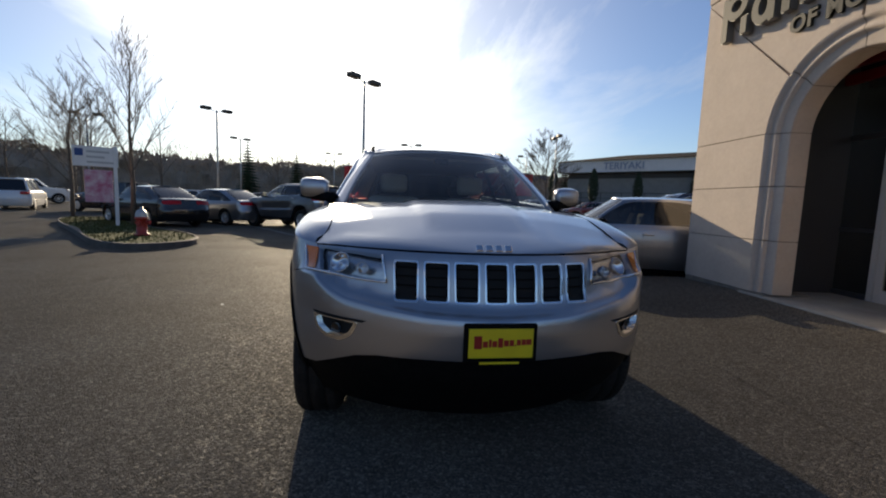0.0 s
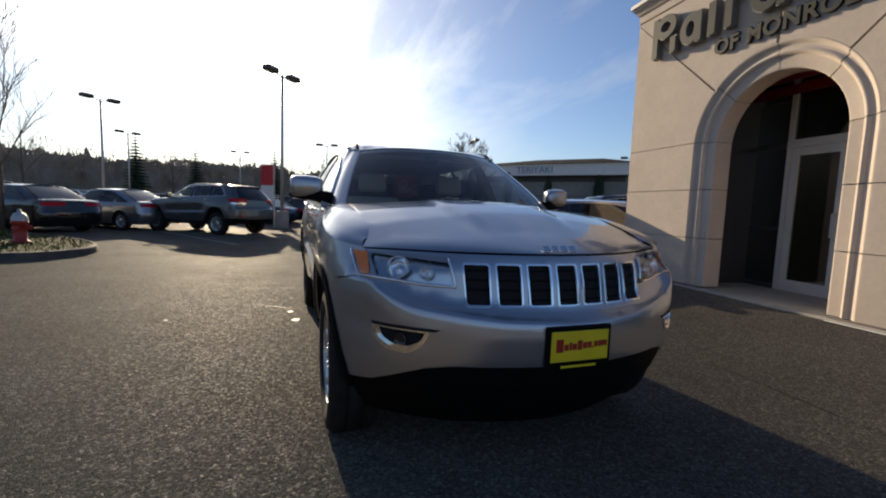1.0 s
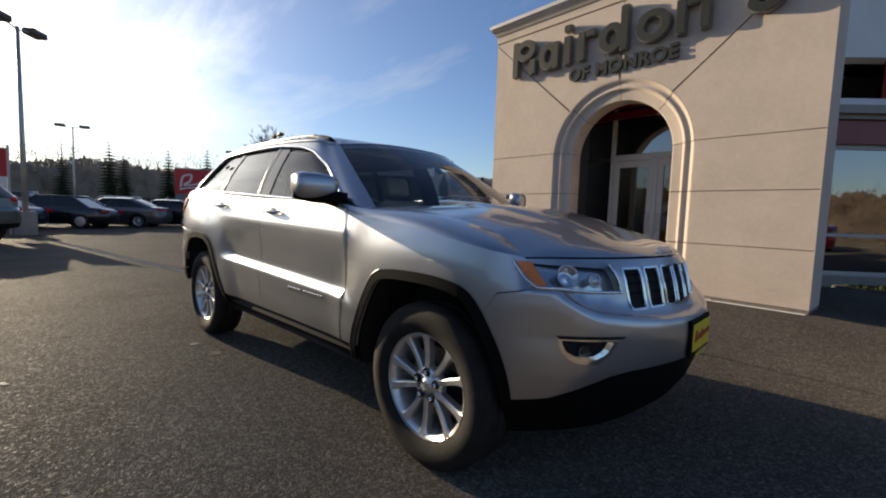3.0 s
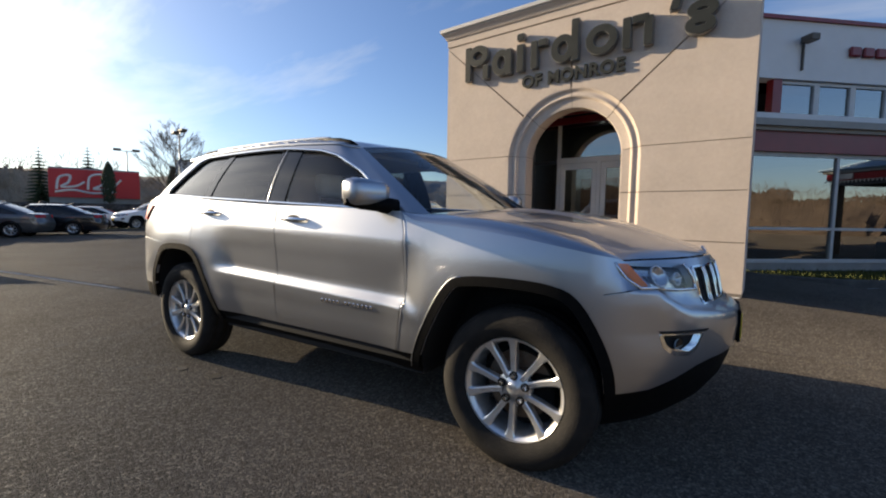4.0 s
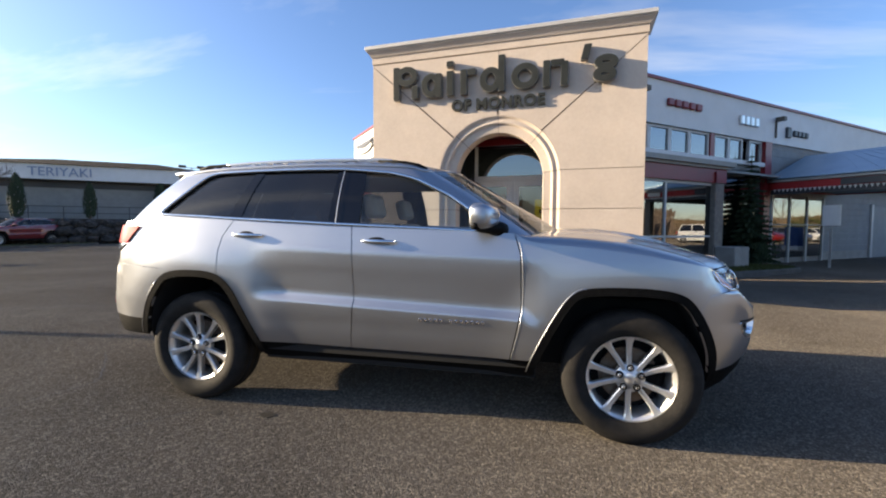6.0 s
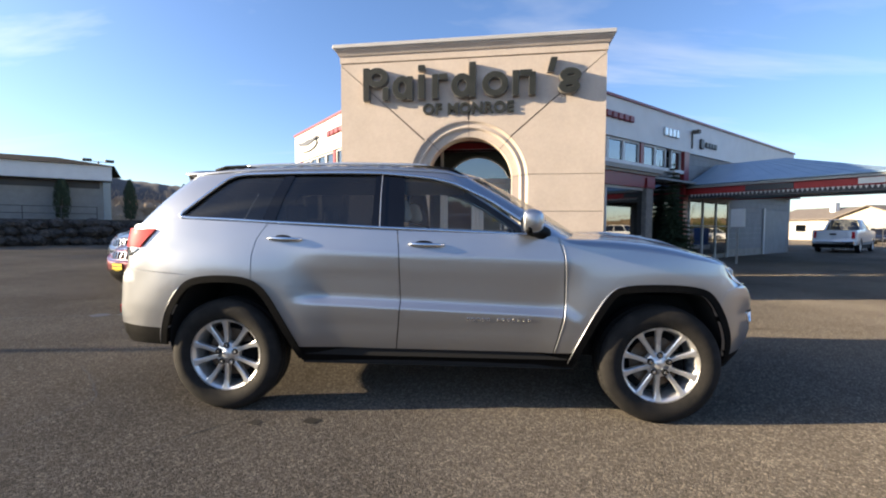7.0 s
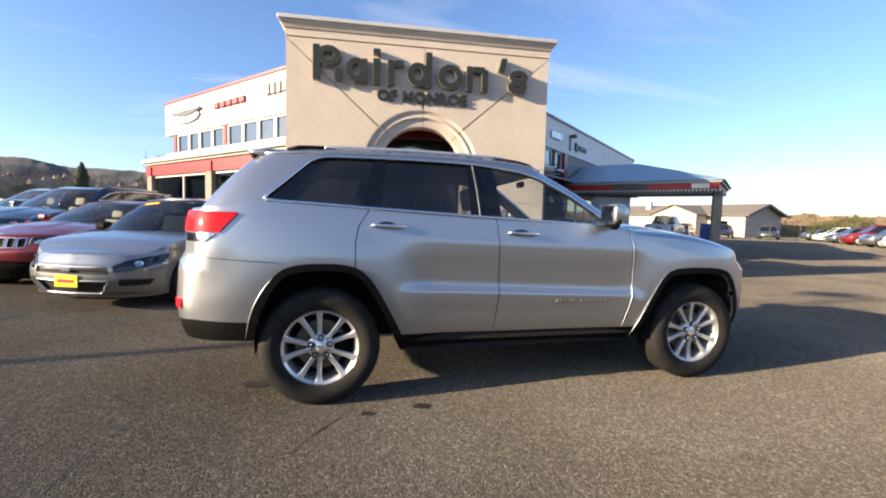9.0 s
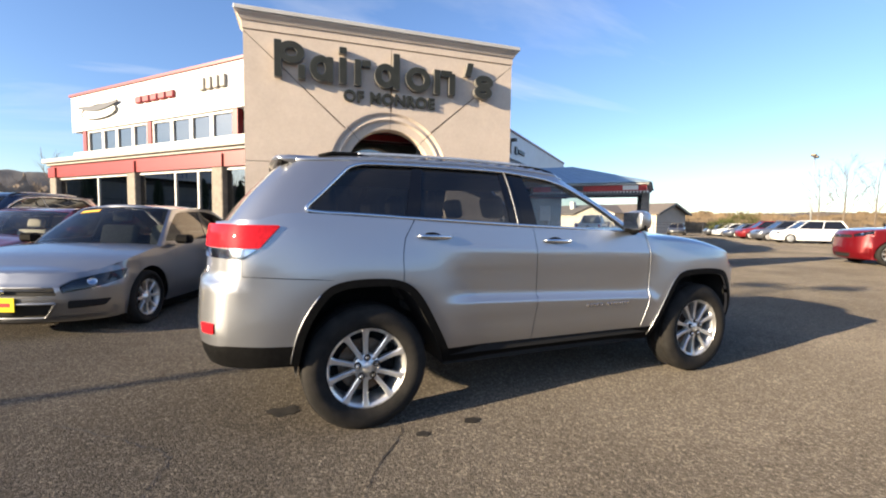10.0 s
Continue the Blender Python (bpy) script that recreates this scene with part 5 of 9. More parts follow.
def entrance_tower():
    tw = thing("entrance_tower", TOWER, "tan stucco entrance tower with an arched doorway and flat cornice", "building")
    F = Matrix.Rotation(radians(90), 4, "X")
    half, top, base = 2.395, 4.34, 0.235
    ax, az, r0, r1 = 0.02, 2.15, 0.775, 1.08
    gap = 0.005

    def arc(r, a0, a1, n=14):
        return [(ax + r * math.cos(radians(a)), az + r * math.sin(radians(a))) for a in np.linspace(a0, a1, n)]

    # slab behind the panels, with the archway through it
    out = [(-half + 0.01, base), (ax - r1 + 0.01, base), (ax - r1 + 0.01, az)] + arc(r1 - 0.01, 180, 0, 28) + [(ax + r1 - 0.01, base), (half - 0.01, base), (half - 0.01, top), (-half + 0.01, top)]
    bm = bmesh.new()
    prism(bm, out, F @ Matrix.Translation((0, 0, -0.32)), 0.30)
    part("wall_core", fix_normals(bm), M_GROOVE, tw)

    # stepped surround of the archway, swept in blocks with open joints, over a dark backing
    def station(q, r):
        if q[0] == "arc":
            return ax + r * math.cos(radians(q[1])), az + r * math.sin(radians(q[1]))
        return ax + q[0] * r, q[1]

    def sweep(stations, profile, name, material, smooth):
        bm = bmesh.new()
        rows = [[bm.verts.new(F @ Vector((*station(q, r), d))) for r, d in profile] for q in stations]
        for p, q in zip(rows, rows[1:]):
            for k in range(len(profile) - 1):
                bm.faces.new((p[k], p[k + 1], q[k + 1], q[k]))
        part(name, fix_normals(bm), material, tw, smooth=smooth)

    steps = [(r1, -0.03), (r1, 0.010), (1.065, 0.008), (1.042, -0.006), (1.030, -0.024), (1.015, -0.030), (0.985, -0.030), (0.970, -0.018), (0.950, -0.014), (0.932, -0.024), (0.920, -0.050), (0.905, -0.056), (r0 + 0.02, -0.058), (r0 + 0.004, -0.062), (r0, -0.075), (r0, -0.32)]
    back = [(r1, -0.03), (1.01, -0.055), (0.93, -0.075), (r0 + 0.02, -0.085), (r0 + 0.02, -0.32)]
    whole = [(-1, base), (-1, az)] + [("arc", a) for a in np.linspace(176, 4, 44)] + [(1, az), (1, base)]
    sweep(whole, back, "surround_backing", M_GROOVE, True)
    g2 = 0.006
    for side, turn in ((-1, 180), (1, 0)):
        sg = 1 if turn else -1
        for z0, z1 in ((base, 0.905), (0.905, 1.58)):
            sweep([(side, z0 + g2), (side, z1 - g2)], steps, "surround_block", M_STUCCO, False)
        sweep([(side, 1.58 + g2), (side, az), ("arc", turn - sg * 4.3)], steps, "surround_block", M_STUCCO, False)
        for a0, a1 in ((4.9, 44.6), (45.4, 89.7)):
            sweep([("arc", turn - sg * a) for a in np.linspace(a0, a1, 18)], steps, "surround_block", M_STUCCO, True)
    rows = [(base, 0.905), (0.905, 1.58), (1.58, 2.237)]
    polys = []
    for z0, z1 in rows:
        polys.append([(-half, z0 + gap), (ax - r1, z0 + gap), (ax - r1, z1 - gap), (-half, z1 - gap)])
        polys.append([(ax + r1, z0 + gap), (half, z0 + gap), (half, z1 - gap), (ax + r1, z1 - gap)])
    ra = r1
    polys.append([(-half, 2.237 + gap), (ax - ra, 2.237 + gap)] + arc(ra, 175.2, 138.5, 8) + [(-half, 4.30)])
    polys.append([(half, 2.237 + gap), (half, 4.30)] + arc(ra, 44.5, 4.8, 8) + [(ax + ra, 2.237 + gap)])
    polys.append(arc(ra, 137, 91, 9) + [(ax - gap, top - 0.02), (-half + 0.02, top - 0.02), (-half + 0.0, 4.315)])
    polys.append([(half - 0.02, top - 0.02), (ax + gap, top - 0.02)] + arc(ra, 89, 46, 9) + [(half, 4.315)])
    for p in polys:
        bm = bmesh.new()
        prism(bm, p, F @ Matrix.Translation((0, 0, -0.02)), 0.032)
        part("stucco_panel", fix_normals(bm), M_STUCCO, tw)
    for a, b, z in ((-half, -half + 0.012, 0), (half - 0.012, half, 0)):
        bm = boxes((a, -0.008, base, b, 0.62, top))
        part("side_wall", bm, M_STUCCO, tw)
    bm = boxes((-half + 0.012, 0.60, 3.34, half - 0.012, 0.62, top))
    part("back_wall", bm, M_STUCCO, tw)
    # cornice
    bm = bmesh.new()
    prof = [(0.0, 4.335), (0.016, 4.345), (0.016, 4.46), (0.035, 4.47), (0.06, 4.52), (0.10, 4.565), (0.105, 4.60), (0.0, 4.60)]
    for k in range(len(prof) - 1):
        (a, z0), (b, z1) = prof[k], prof[k + 1]
        ring = lambda o, z: [Vector((-half - o, -o, z)), Vector((half + o, -o, z)), Vector((half + o, 0.62 + o, z)), Vector((-half - o, 0.62 + o, z))]
        A, B = ring(a, z0), ring(b, z1)
        for i in range(4):
            bm.faces.new([bm.verts.new(v) for v in (A[i], A[(i + 1) % 4], B[(i + 1) % 4], B[i])])
    part("cornice", fix_normals(bm), M_STUCCO, tw)
    part("cap_flashing", boxes((-half - 0.125, -0.125, 4.585, half + 0.125, 0.745, 4.655), bevel=0.008), M_CAP, tw)
    # base strip, coloured dark for the shadow gap at the foot, and threshold
    for a, b in ((-half + 0.005, ax - r0 - 0.05), (ax + r0 + 0.05, half - 0.005)):
        part("shadow_gap_base", boxes((a, -0.004, 0.02, b, 0.61, base)), M_COLUMN, tw)
    part("foot_strip", boxes((ax + r0 + 0.06, -0.055, 0.175, half - 0.02, -0.025, 0.20), bevel=0.006), M_SIGNW, tw, "thin white strip along the foot of the wall")
    # vestibule behind the arch: glazed door screen, dark soffit with red bars
    yb = 1.25
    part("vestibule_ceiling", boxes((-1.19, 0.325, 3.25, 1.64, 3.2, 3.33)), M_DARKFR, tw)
    # solid bars stand in for the wing's red fascia mirrored in the side glass
    for k, y in enumerate((0.75, 1.05)):
        part("red_reflection_bar", boxes((-1.15, y, 3.0 - 0.1 * k, 1.6, y + 0.07, 3.12 - 0.1 * k)), M_REDBAND, tw)
    for x, zt in ((-0.655, 3.2), (0.105, 2.21), (0.865, 3.2)):
        part("door_post", boxes((x - 0.032, yb - 0.03, 0.14, x + 0.032, yb + 0.04, zt)), M_SIGNW, tw)
    part("door_head", boxes((-0.69, yb - 0.03, 2.21, 0.90, yb + 0.04, 2.31)), M_SIGNW, tw)
    for x0, x1, hx in ((-0.615, 0.065, 0.0), (0.145, 0.825, 0.21)):
        d = part("glazed_door", boxes((x0, yb - 0.02, 0.15, x0 + 0.085, yb + 0.02, 2.2), (x1 - 0.085, yb - 0.02, 0.15, x1, yb + 0.02, 2.2), (x0 + 0.085, yb - 0.02, 0.15, x1 - 0.085, yb + 0.02, 0.37), (x0 + 0.085, yb - 0.02, 2.09, x1 - 0.085, yb + 0.02, 2.2)), M_SIGNW, tw, "white-framed glass door")
        part("pane", boxes((x0 + 0.08, yb - 0.004, 0.36, x1 - 0.08, yb + 0.004, 2.1)), M_DOORGL, d)
        bm = bmesh.new()
        hx2 = x1 - 0.05 if hx == 0 else x0 + 0.05
        tube(bm, [(hx2, yb - 0.02, 1.0), (hx2, yb - 0.09, 1.0), (hx2, yb - 0.09, 1.3), (hx2, yb - 0.02, 1.3)], 0.012, 6)
        part("pull_handle", fix_normals(bm), M_ALLOY, d)
    part("transom_pane", boxes((-0.65, yb - 0.004, 2.31, 0.86, yb + 0.004, 3.2)), M_SHOPGL, tw)
    for x0, x1 in ((-1.15, -0.69), (0.90, 1.6)):
        part("side_screen_pane", boxes((x0, yb - 0.004, 0.16, x1, yb + 0.004, 3.2)), M_SHOPGL, tw)
        for z0, z1 in ((0.19, 0.28), (1.05, 1.10), (2.21, 2.28)):
            part("screen_rail", boxes((x0, yb - 0.02, z0, x1, yb + 0.02, z1)), M_DARKFR, tw)
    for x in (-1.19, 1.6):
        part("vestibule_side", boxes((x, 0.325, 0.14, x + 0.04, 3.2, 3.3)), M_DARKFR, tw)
    part("lobby_wall", boxes((-1.19, 3.2, 0.1, 1.64, 3.3, 3.4)), M_CREAM, tw)
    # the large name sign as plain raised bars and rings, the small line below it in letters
    def ellipse(cx, cz, rx, rz, n=28):
        return [(cx + rx * math.cos(2 * math.pi * k / n), cz + rz * math.sin(2 * math.pi * k / n)) for k in range(n)]

    def plate(shape, inset, d0, d1):
        bm = bmesh.new()
        if shape[0] == "ring":
            _, cx, cz, rx, rz, w = shape
            loops = [ellipse(cx, cz, rx - inset, rz - inset), ellipse(cx, cz, rx - w + inset, rz - w * 0.92 + inset)]
            v = [[[bm.verts.new(F @ Vector((x, z, d))) for x, z in lp] for lp in loops] for d in (d0, d1)]
            n = len(loops[0])
            for k in range(n):
                j = (k + 1) % n
                bm.faces.new((v[1][0][k], v[1][0][j], v[1][1][j], v[1][1][k]))
                bm.faces.new((v[0][0][k], v[0][0][j], v[0][1][j], v[0][1][k]))
                for q in (0, 1):
                    bm.faces.new((v[0][q][k], v[0][q][j], v[1][q][j], v[1][q][k]))
        else:
            _, x0, z0, x1, z1, lean = shape
            prism(bm, rounded([(x0 + inset, z0 + inset), (x1 - inset, z0 + inset), (x1 - inset + lean, z1 - inset), (x0 + inset + lean, z1 - inset)], 0.018, 2), F @ Matrix.Translation((0, 0, d0)), d1 - d0)
        return fix_normals(bm)

    z0, u = 3.60, 0.01022
    sx = lambda q: -1.93 + (q - 650) * u
    ring = lambda a, b, lo, hi: ("ring", (sx(a) + sx(b)) / 2, z0 + (lo + hi) / 2, (sx(b) - sx(a)) / 2, (hi - lo) / 2, 0.125)
    bar = lambda a, b, lo, hi, lean=0.0: ("bar", sx(a), z0 + lo, sx(b), z0 + hi, lean)
    signs = [[bar(650, 662, 0, 0.60), ring(655, 697, 0.24, 0.60), bar(686, 698, 0, 0.24)],
             [ring(704, 741, 0, 0.43), bar(731, 742, 0, 0.42)],
             [bar(751, 764, 0, 0.44), bar(751, 764, 0.50, 0.61)],
             [bar(776, 788, 0, 0.44), bar(788, 804, 0.33, 0.44)],
             [ring(810, 849, 0, 0.43), bar(842, 854, 0, 0.62)],
             [ring(864, 910, 0, 0.44)],
             [bar(916, 928, 0, 0.44), bar(944, 956, 0, 0.40), bar(928, 950, 0.33, 0.44)],
             [bar(974, 986, 0.38, 0.63, 0.06)],
             [ring(995, 1031, 0.19, 0.44), ring(993, 1029, 0.0, 0.25)]]
    for shapes in signs:
        for k, shape in enumerate(shapes):
            lb = part("sign_shape", plate(shape, 0.0, 0.030, 0.115 + 0.0015 * k), M_LETTERS, tw, "dark grey raised sign shape with a pale edge")
            part("shape_face", plate(shape, 0.008, 0.111, 0.127 + 0.0015 * k), M_LETTER, lb)
    cu = bpy.data.curves.new("letters", "FONT")
    cu.body, cu.size, cu.extrude, cu.space_character = "OF MONROE", 0.262, 0.02, 1.10
    cu.offset = 0.009
    ob = new("sign_lettering", cu)
    ob.data.materials.append(M_LETTER)
    ob.parent = tw
    ob.matrix_basis = F @ Matrix.Translation((-0.82, 3.345, 0.035))
    return tw


entrance_tower()


def lobby():
    """What shows through the glass doors: wood cabinet, desk, red stand, yellow notice, and the ceiling lamp that lights them."""
    c = thing("wood_cabinet", TOWER, "tall brown wooden cabinet inside the lobby", "cabinet")
    part("carcass", boxes((-0.75, 2.70, 0.19, 0.05, 3.15, 2.05), bevel=0.01), M_WOODPANEL, c)
    for x in (-0.73, -0.34):
        dr = part("door", boxes((x, 2.68, 0.25, x + 0.37, 2.699, 2.0), bevel=0.004), M_WOODPANEL, c)
        part("knob", boxes((x + 0.17, 2.655, 1.1, x + 0.20, 2.68, 1.14), bevel=0.005), M_CHROME, dr)
    d = thing("lobby_desk", TOWER, "dark desk inside the glass doors", "desk")
    part("top", boxes((0.35, 2.25, 0.98, 1.45, 2.85, 1.03), bevel=0.006), M_TRIM, d)
    part("front_panel", boxes((0.40, 2.30, 0.19, 1.40, 2.34, 0.98)), M_DARKFR, d)
    for x in (0.38, 1.36):
        part("side_panel", boxes((x, 2.34, 0.19, x + 0.04, 2.80, 0.98)), M_DARKFR, d)
    r = thing("display_stand", TOWER, "red floor stand inside the glass doors", "stand")
    part("foot", boxes((0.98, 1.72, 0.19, 1.26, 2.0, 0.22), bevel=0.005), M_GALV, r)
    part("panel", boxes((1.0, 1.84, 0.22, 1.24, 1.88, 1.55), bevel=0.01), M_COLA, r)
    n = thing("wall_notice", TOWER, "yellow notice on the lobby wall", "notice")
    part("sheet", boxes((0.35, 3.185, 1.45, 1.05, 3.196, 1.95)), M_YELLOW, n)
    part("text_bar", boxes((0.45, 3.180, 1.62, 0.95, 3.184, 1.70)), M_TRIM, n)
    lp = thing("ceiling_lamp", TOWER, "square white ceiling lamp in the lobby", "lamp")
    part("housing", boxes((-0.45, 1.95, 3.19, 0.75, 2.75, 3.245), bevel=0.01), M_ALU, lp)
    data = bpy.data.lights.new("lobby_light", "AREA")
    data.shape, data.size, data.size_y, data.energy, data.color = "RECTANGLE", 1.1, 0.7, 9.0, (1.0, 0.9, 0.76)
    ob = new("lobby_light", data)
    ob.matrix_world = TOWER @ Matrix.Translation((0.15, 2.35, 3.18))


lobby()
bm = bmesh.new()
rise = [(-1.9, 0.0), (-1.4, 0.03), (-0.8, 0.10), (-0.35, 0.165), (-0.03, 0.19), (3.2, 0.19)]
rows = [[bm.verts.new(TOWER @ Vector((x, y, 0.004 + z * f))) for x, f in ((-4.2, 0.0), (-3.2, 0.35), (-2.4, 0.8), (-1.5, 1.0), (0, 1.0), (1.5, 1.0), (2.5, 1.0), (3.6, 0.6), (5.2, 0.0))] for y, z in rise]
for a, b in zip(rows, rows[1:]):
    for k in range(8):
        bm.faces.new((a[k], a[k + 1], b[k + 1], b[k]))
tagged(part("entrance_ramp", bm, M_ASPHALT, smooth=True), "asphalt that slopes up to the entrance tower", "pavement", kind="structure")
pad = boxes((-1.2, -0.05, 0.0, 1.45, 3.2, 0.215), bevel=0.015, m=TOWER)
tagged(part("entrance_pavement", pad, M_CONC), "pale concrete threshold under the entrance arch", "pavement", kind="structure")

# ---- two showroom wings ----
K = Vector((0.05, 7.07, 0))
WING_END = 24.4


def showroom_wing(side):
    left = side == "left"
    az = 310 if left else 40
    W = Matrix.Translation(K) @ Matrix.Rotation(radians(az), 4, "Z")  # x along the front, y into the building
    sg = -1 if left else 1
    length = 12.85 if left else WING_END
    wing = thing("showroom_wing", W, "two-storey showroom wing with white parapet, red bands and strip windows", "building")

    def bx(s0, y0, z0, s1, y1, z1):
        a, b = sorted((sg * s0, sg * s1))
        return (a, y0, z0, b, y1, z1)

    part("parapet", boxes(bx(0.12, -0.10, 4.36, length, 0.25, 5.62)), M_WPANEL, wing)
    part("red_coping", boxes(bx(0.2, -0.16, 5.62, length + 0.05, 0.30, 5.70)), M_REDBAND, wing)
    part("roof_deck", boxes(bx(1.0, 0.25, 5.0, length, 14.0, 5.1)), M_DARKROOF, wing)
    part("end_wall", boxes(bx(length - 0.25, 0.25, 0.0, length, 14.0, 5.6)), M_WPANEL, wing)
    part("upper_wall", boxes(bx(0.2, 0.0, 3.30, length, 0.2, 3.50)), M_SIDING, wing)
    part("window_sill", boxes(bx(1.0, -0.14, 3.47, 8.1 + 4.6 if left else 11.1, 0.04, 3.60)), M_WPANEL, wing)
    edges = [8.13 - 4.0, 5.10, 6.05, 7.0, 8.0] + ([8.26, 9.11, 10.08, 10.95, 11.95] if left else [8.26, 9.1, 9.9, 10.3, 11.1])
    red = (4.05, 8.13, 12.1 if left else 11.2)
    for s in red:
        part("red_pier", boxes(bx(s - 0.11, -0.06, 3.30, s + 0.11, 0.12, 4.36)), M_REDBAND, wing)
    for a, b in zip(edges, edges[1:]):
        if b - a < 0.5:
            continue
        fr = part("strip_window", boxes(bx(a, -0.02, 3.60, a + 0.07, 0.08, 4.34), bx(b - 0.07, -0.02, 3.60, b, 0.08, 4.34), bx(a + 0.07, -0.02, 4.28, b - 0.07, 0.08, 4.34)), M_ALU, wing, "white-framed strip window")
        part("pane", boxes(bx(a + 0.06, 0.03, 3.60, b - 0.06, 0.04, 4.3)), M_SHOPGL, fr)
    part("upper_room_back", boxes(bx(1.0, 3.0, 3.3, length - 0.3, 3.1, 5.0)), M_SIDING, wing)
    # ground floor: cornice, red fascia, shop glass between piers
    p = -0.55
    end = 13.1 if left else 7.85
    part("cornice", boxes(bx(2.4, p - 0.30, 3.16, end + 0.25, 0.1, 3.30), bx(2.4, p - 0.20, 3.08, end + 0.15, 0.1, 3.16)), M_CREAM, wing)
    part("red_fascia", boxes(bx(2.4, p - 0.12, 2.66, end + 0.05, 0.1, 3.08)), M_REDBAND, wing)
    part("plinth", boxes(bx(2.4, p, 0.0, end, p + 0.15, 0.28)), M_CONC, wing)
    piers = (4.0, 8.05, 13.0) if left else (7.55,)
    for s in piers:
        part("stone_pier", boxes(bx(s - 0.22, p - 0.14, 0.0, s + 0.22, 0.05, 2.66), bevel=0.02), M_COLUMN, wing)
        part("red_pier_cap", boxes(bx(s - 0.25, p - 0.17, 2.66, s + 0.25, p + 0.1, 3.0)), M_REDBAND, wing)
    if not left:
        part("pier_block", boxes(bx(7.35, p - 0.75, 0.0, 8.1, p - 0.16, 0.72), bevel=0.02), M_CONC, wing)
    bars = (2.9, 4.95, 6.0, 10.2) if left else (5.18,)
    bays = [(2.5, 3.78), (4.22, 7.83), (8.27, 12.78)] if left else [(2.5, 7.33)]
    for a, b in bays:
        f = part("shop_window", boxes(bx(a, p - 0.02, 2.58, b, p + 0.06, 2.66), bx(a, p - 0.02, 0.28, b, p + 0.06, 0.36), bx(a, p - 0.02, 1.0, b, p + 0.06, 1.06), *[bx(s - 0.035, p - 0.02, 0.36, s + 0.035, p + 0.06, 2.58) for s in bars if a < s < b]), M_ALU, wing, "large shop window in a white frame")
        part("pane", boxes(bx(a, p + 0.02, 0.3, b, p + 0.03, 2.6)), M_SHOPGL, f)
    part("showroom_floor", boxes(bx(1.0, 0.0, 0.1, length - 0.2, 9.0, 0.14)), M_CONC, wing)
    part("showroom_ceiling", boxes(bx(1.0, p, 3.05, length - 0.2, 9.0, 3.12)), M_SIDING, wing)
    part("showroom_back_wall", boxes(bx(1.0, 9.0, 0.1, length, 9.1, 3.1)), M_CREAM, wing)
    if not left:
        part("recess_wall", boxes(bx(7.9, 0.0, 0.0, 11.1, 0.2, 3.3)), M_DARKFR, wing)
        part("recess_window", boxes(bx(8.3, -0.02, 0.5, 10.8, 0.0, 3.0)), M_SHOPGL, wing)
        part("tall_pier", boxes(bx(11.1, -0.15, 0.0, 11.5, 0.2, 4.36)), M_REDBAND, wing)
        for k in range(16):
            z = 0.35 + k * 0.255
            part("siding_board", boxes(bx(11.5, -0.02, z, length, 0.06, z + 0.248)), M_WINGSIDE, wing)
        part("siding_base", boxes(bx(11.5, -0.01, 0.0, length, 0.06, 0.35)), M_CONC, wing)
    # brand signs on the parapet, as plain shapes in their colours
    if left:
        bm = bmesh.new()
        prism(bm, [(10.9 * sg + 1.10 * math.cos(a), 4.92 + 0.24 * math.sin(a)) for a in np.linspace(0, 2 * math.pi, 24, endpoint=False)], Matrix.Translation((0, -0.10, 0)) @ Matrix.Rotation(radians(90), 4, "X"), 0.06)
        part("oval_sign", fix_normals(bm), M_GALV, wing, "silver oval brand sign with a dark wing bar")
        bm = bmesh.new()
        span = [10.9 - 1.25 + 2.5 * k / 12 for k in range(13)]
        dd = [abs(v - 10.9) / 1.25 for v in span]
        under = [(v * sg, 5.04 + 0.07 * d ** 2 - 0.10 * (1 - d ** 1.5)) for v, d in zip(span, dd)]
        above = [(v * sg, 5.12 + 0.07 * d ** 1.5) for v, d in zip(span, dd)]
        prism(bm, under + above[::-1], Matrix.Translation((0, -0.16, 0)) @ Matrix.Rotation(radians(90), 4, "X"), 0.05)
        part("wing_bar", fix_normals(bm), M_DARKFR, wing)
        bm = bmesh.new()
        tube(bm, [(10.9 * sg + 1.10 * math.cos(a), -0.165, 4.92 + 0.24 * math.sin(a)) for a in np.linspace(0, 2 * math.pi, 33)], 0.022, 6, cap=False)
        part("oval_rim", fix_normals(bm), M_DARKFR, wing)
        signs = [(6.6, 8.7, 4.93, 5.16, M_REDBAND, 5), (4.25, 5.45, 4.95, 5.32, M_LETTERS, 4)]
    else:
        signs = [(5.7, 7.4, 4.92, 5.14, M_REDBAND, 5), (9.45, 10.6, 4.78, 5.10, M_ALLOY, 4), (12.4, 12.75, 4.62, 5.02, M_DARKFR, 1), (12.9, 14.0, 4.72, 4.94, M_DARKFR, 4)]
    for s0, s1, z0, z1, mt, n in signs:
        w = (s1 - s0) / n
        for k in range(n):
            part("sign_block", boxes(bx(s0 + k * w + 0.03, -0.19, z0, s0 + (k + 1) * w - 0.03, -0.10, z1), bevel=0.03), mt, wing)
    if not left:
        for s in (4.55, 11.75):
            part("wall_lamp", boxes(bx(s - 0.10, -0.42, 5.12, s + 0.10, -0.14, 5.26), bx(s - 0.02, -0.16, 4.55, s + 0.02, -0.10, 5.2), bevel=0.01), M_LAMPHD, wing)
    return wing


showroom_wing("left")
showroom_wing("right")

# ---- other vehicles ----


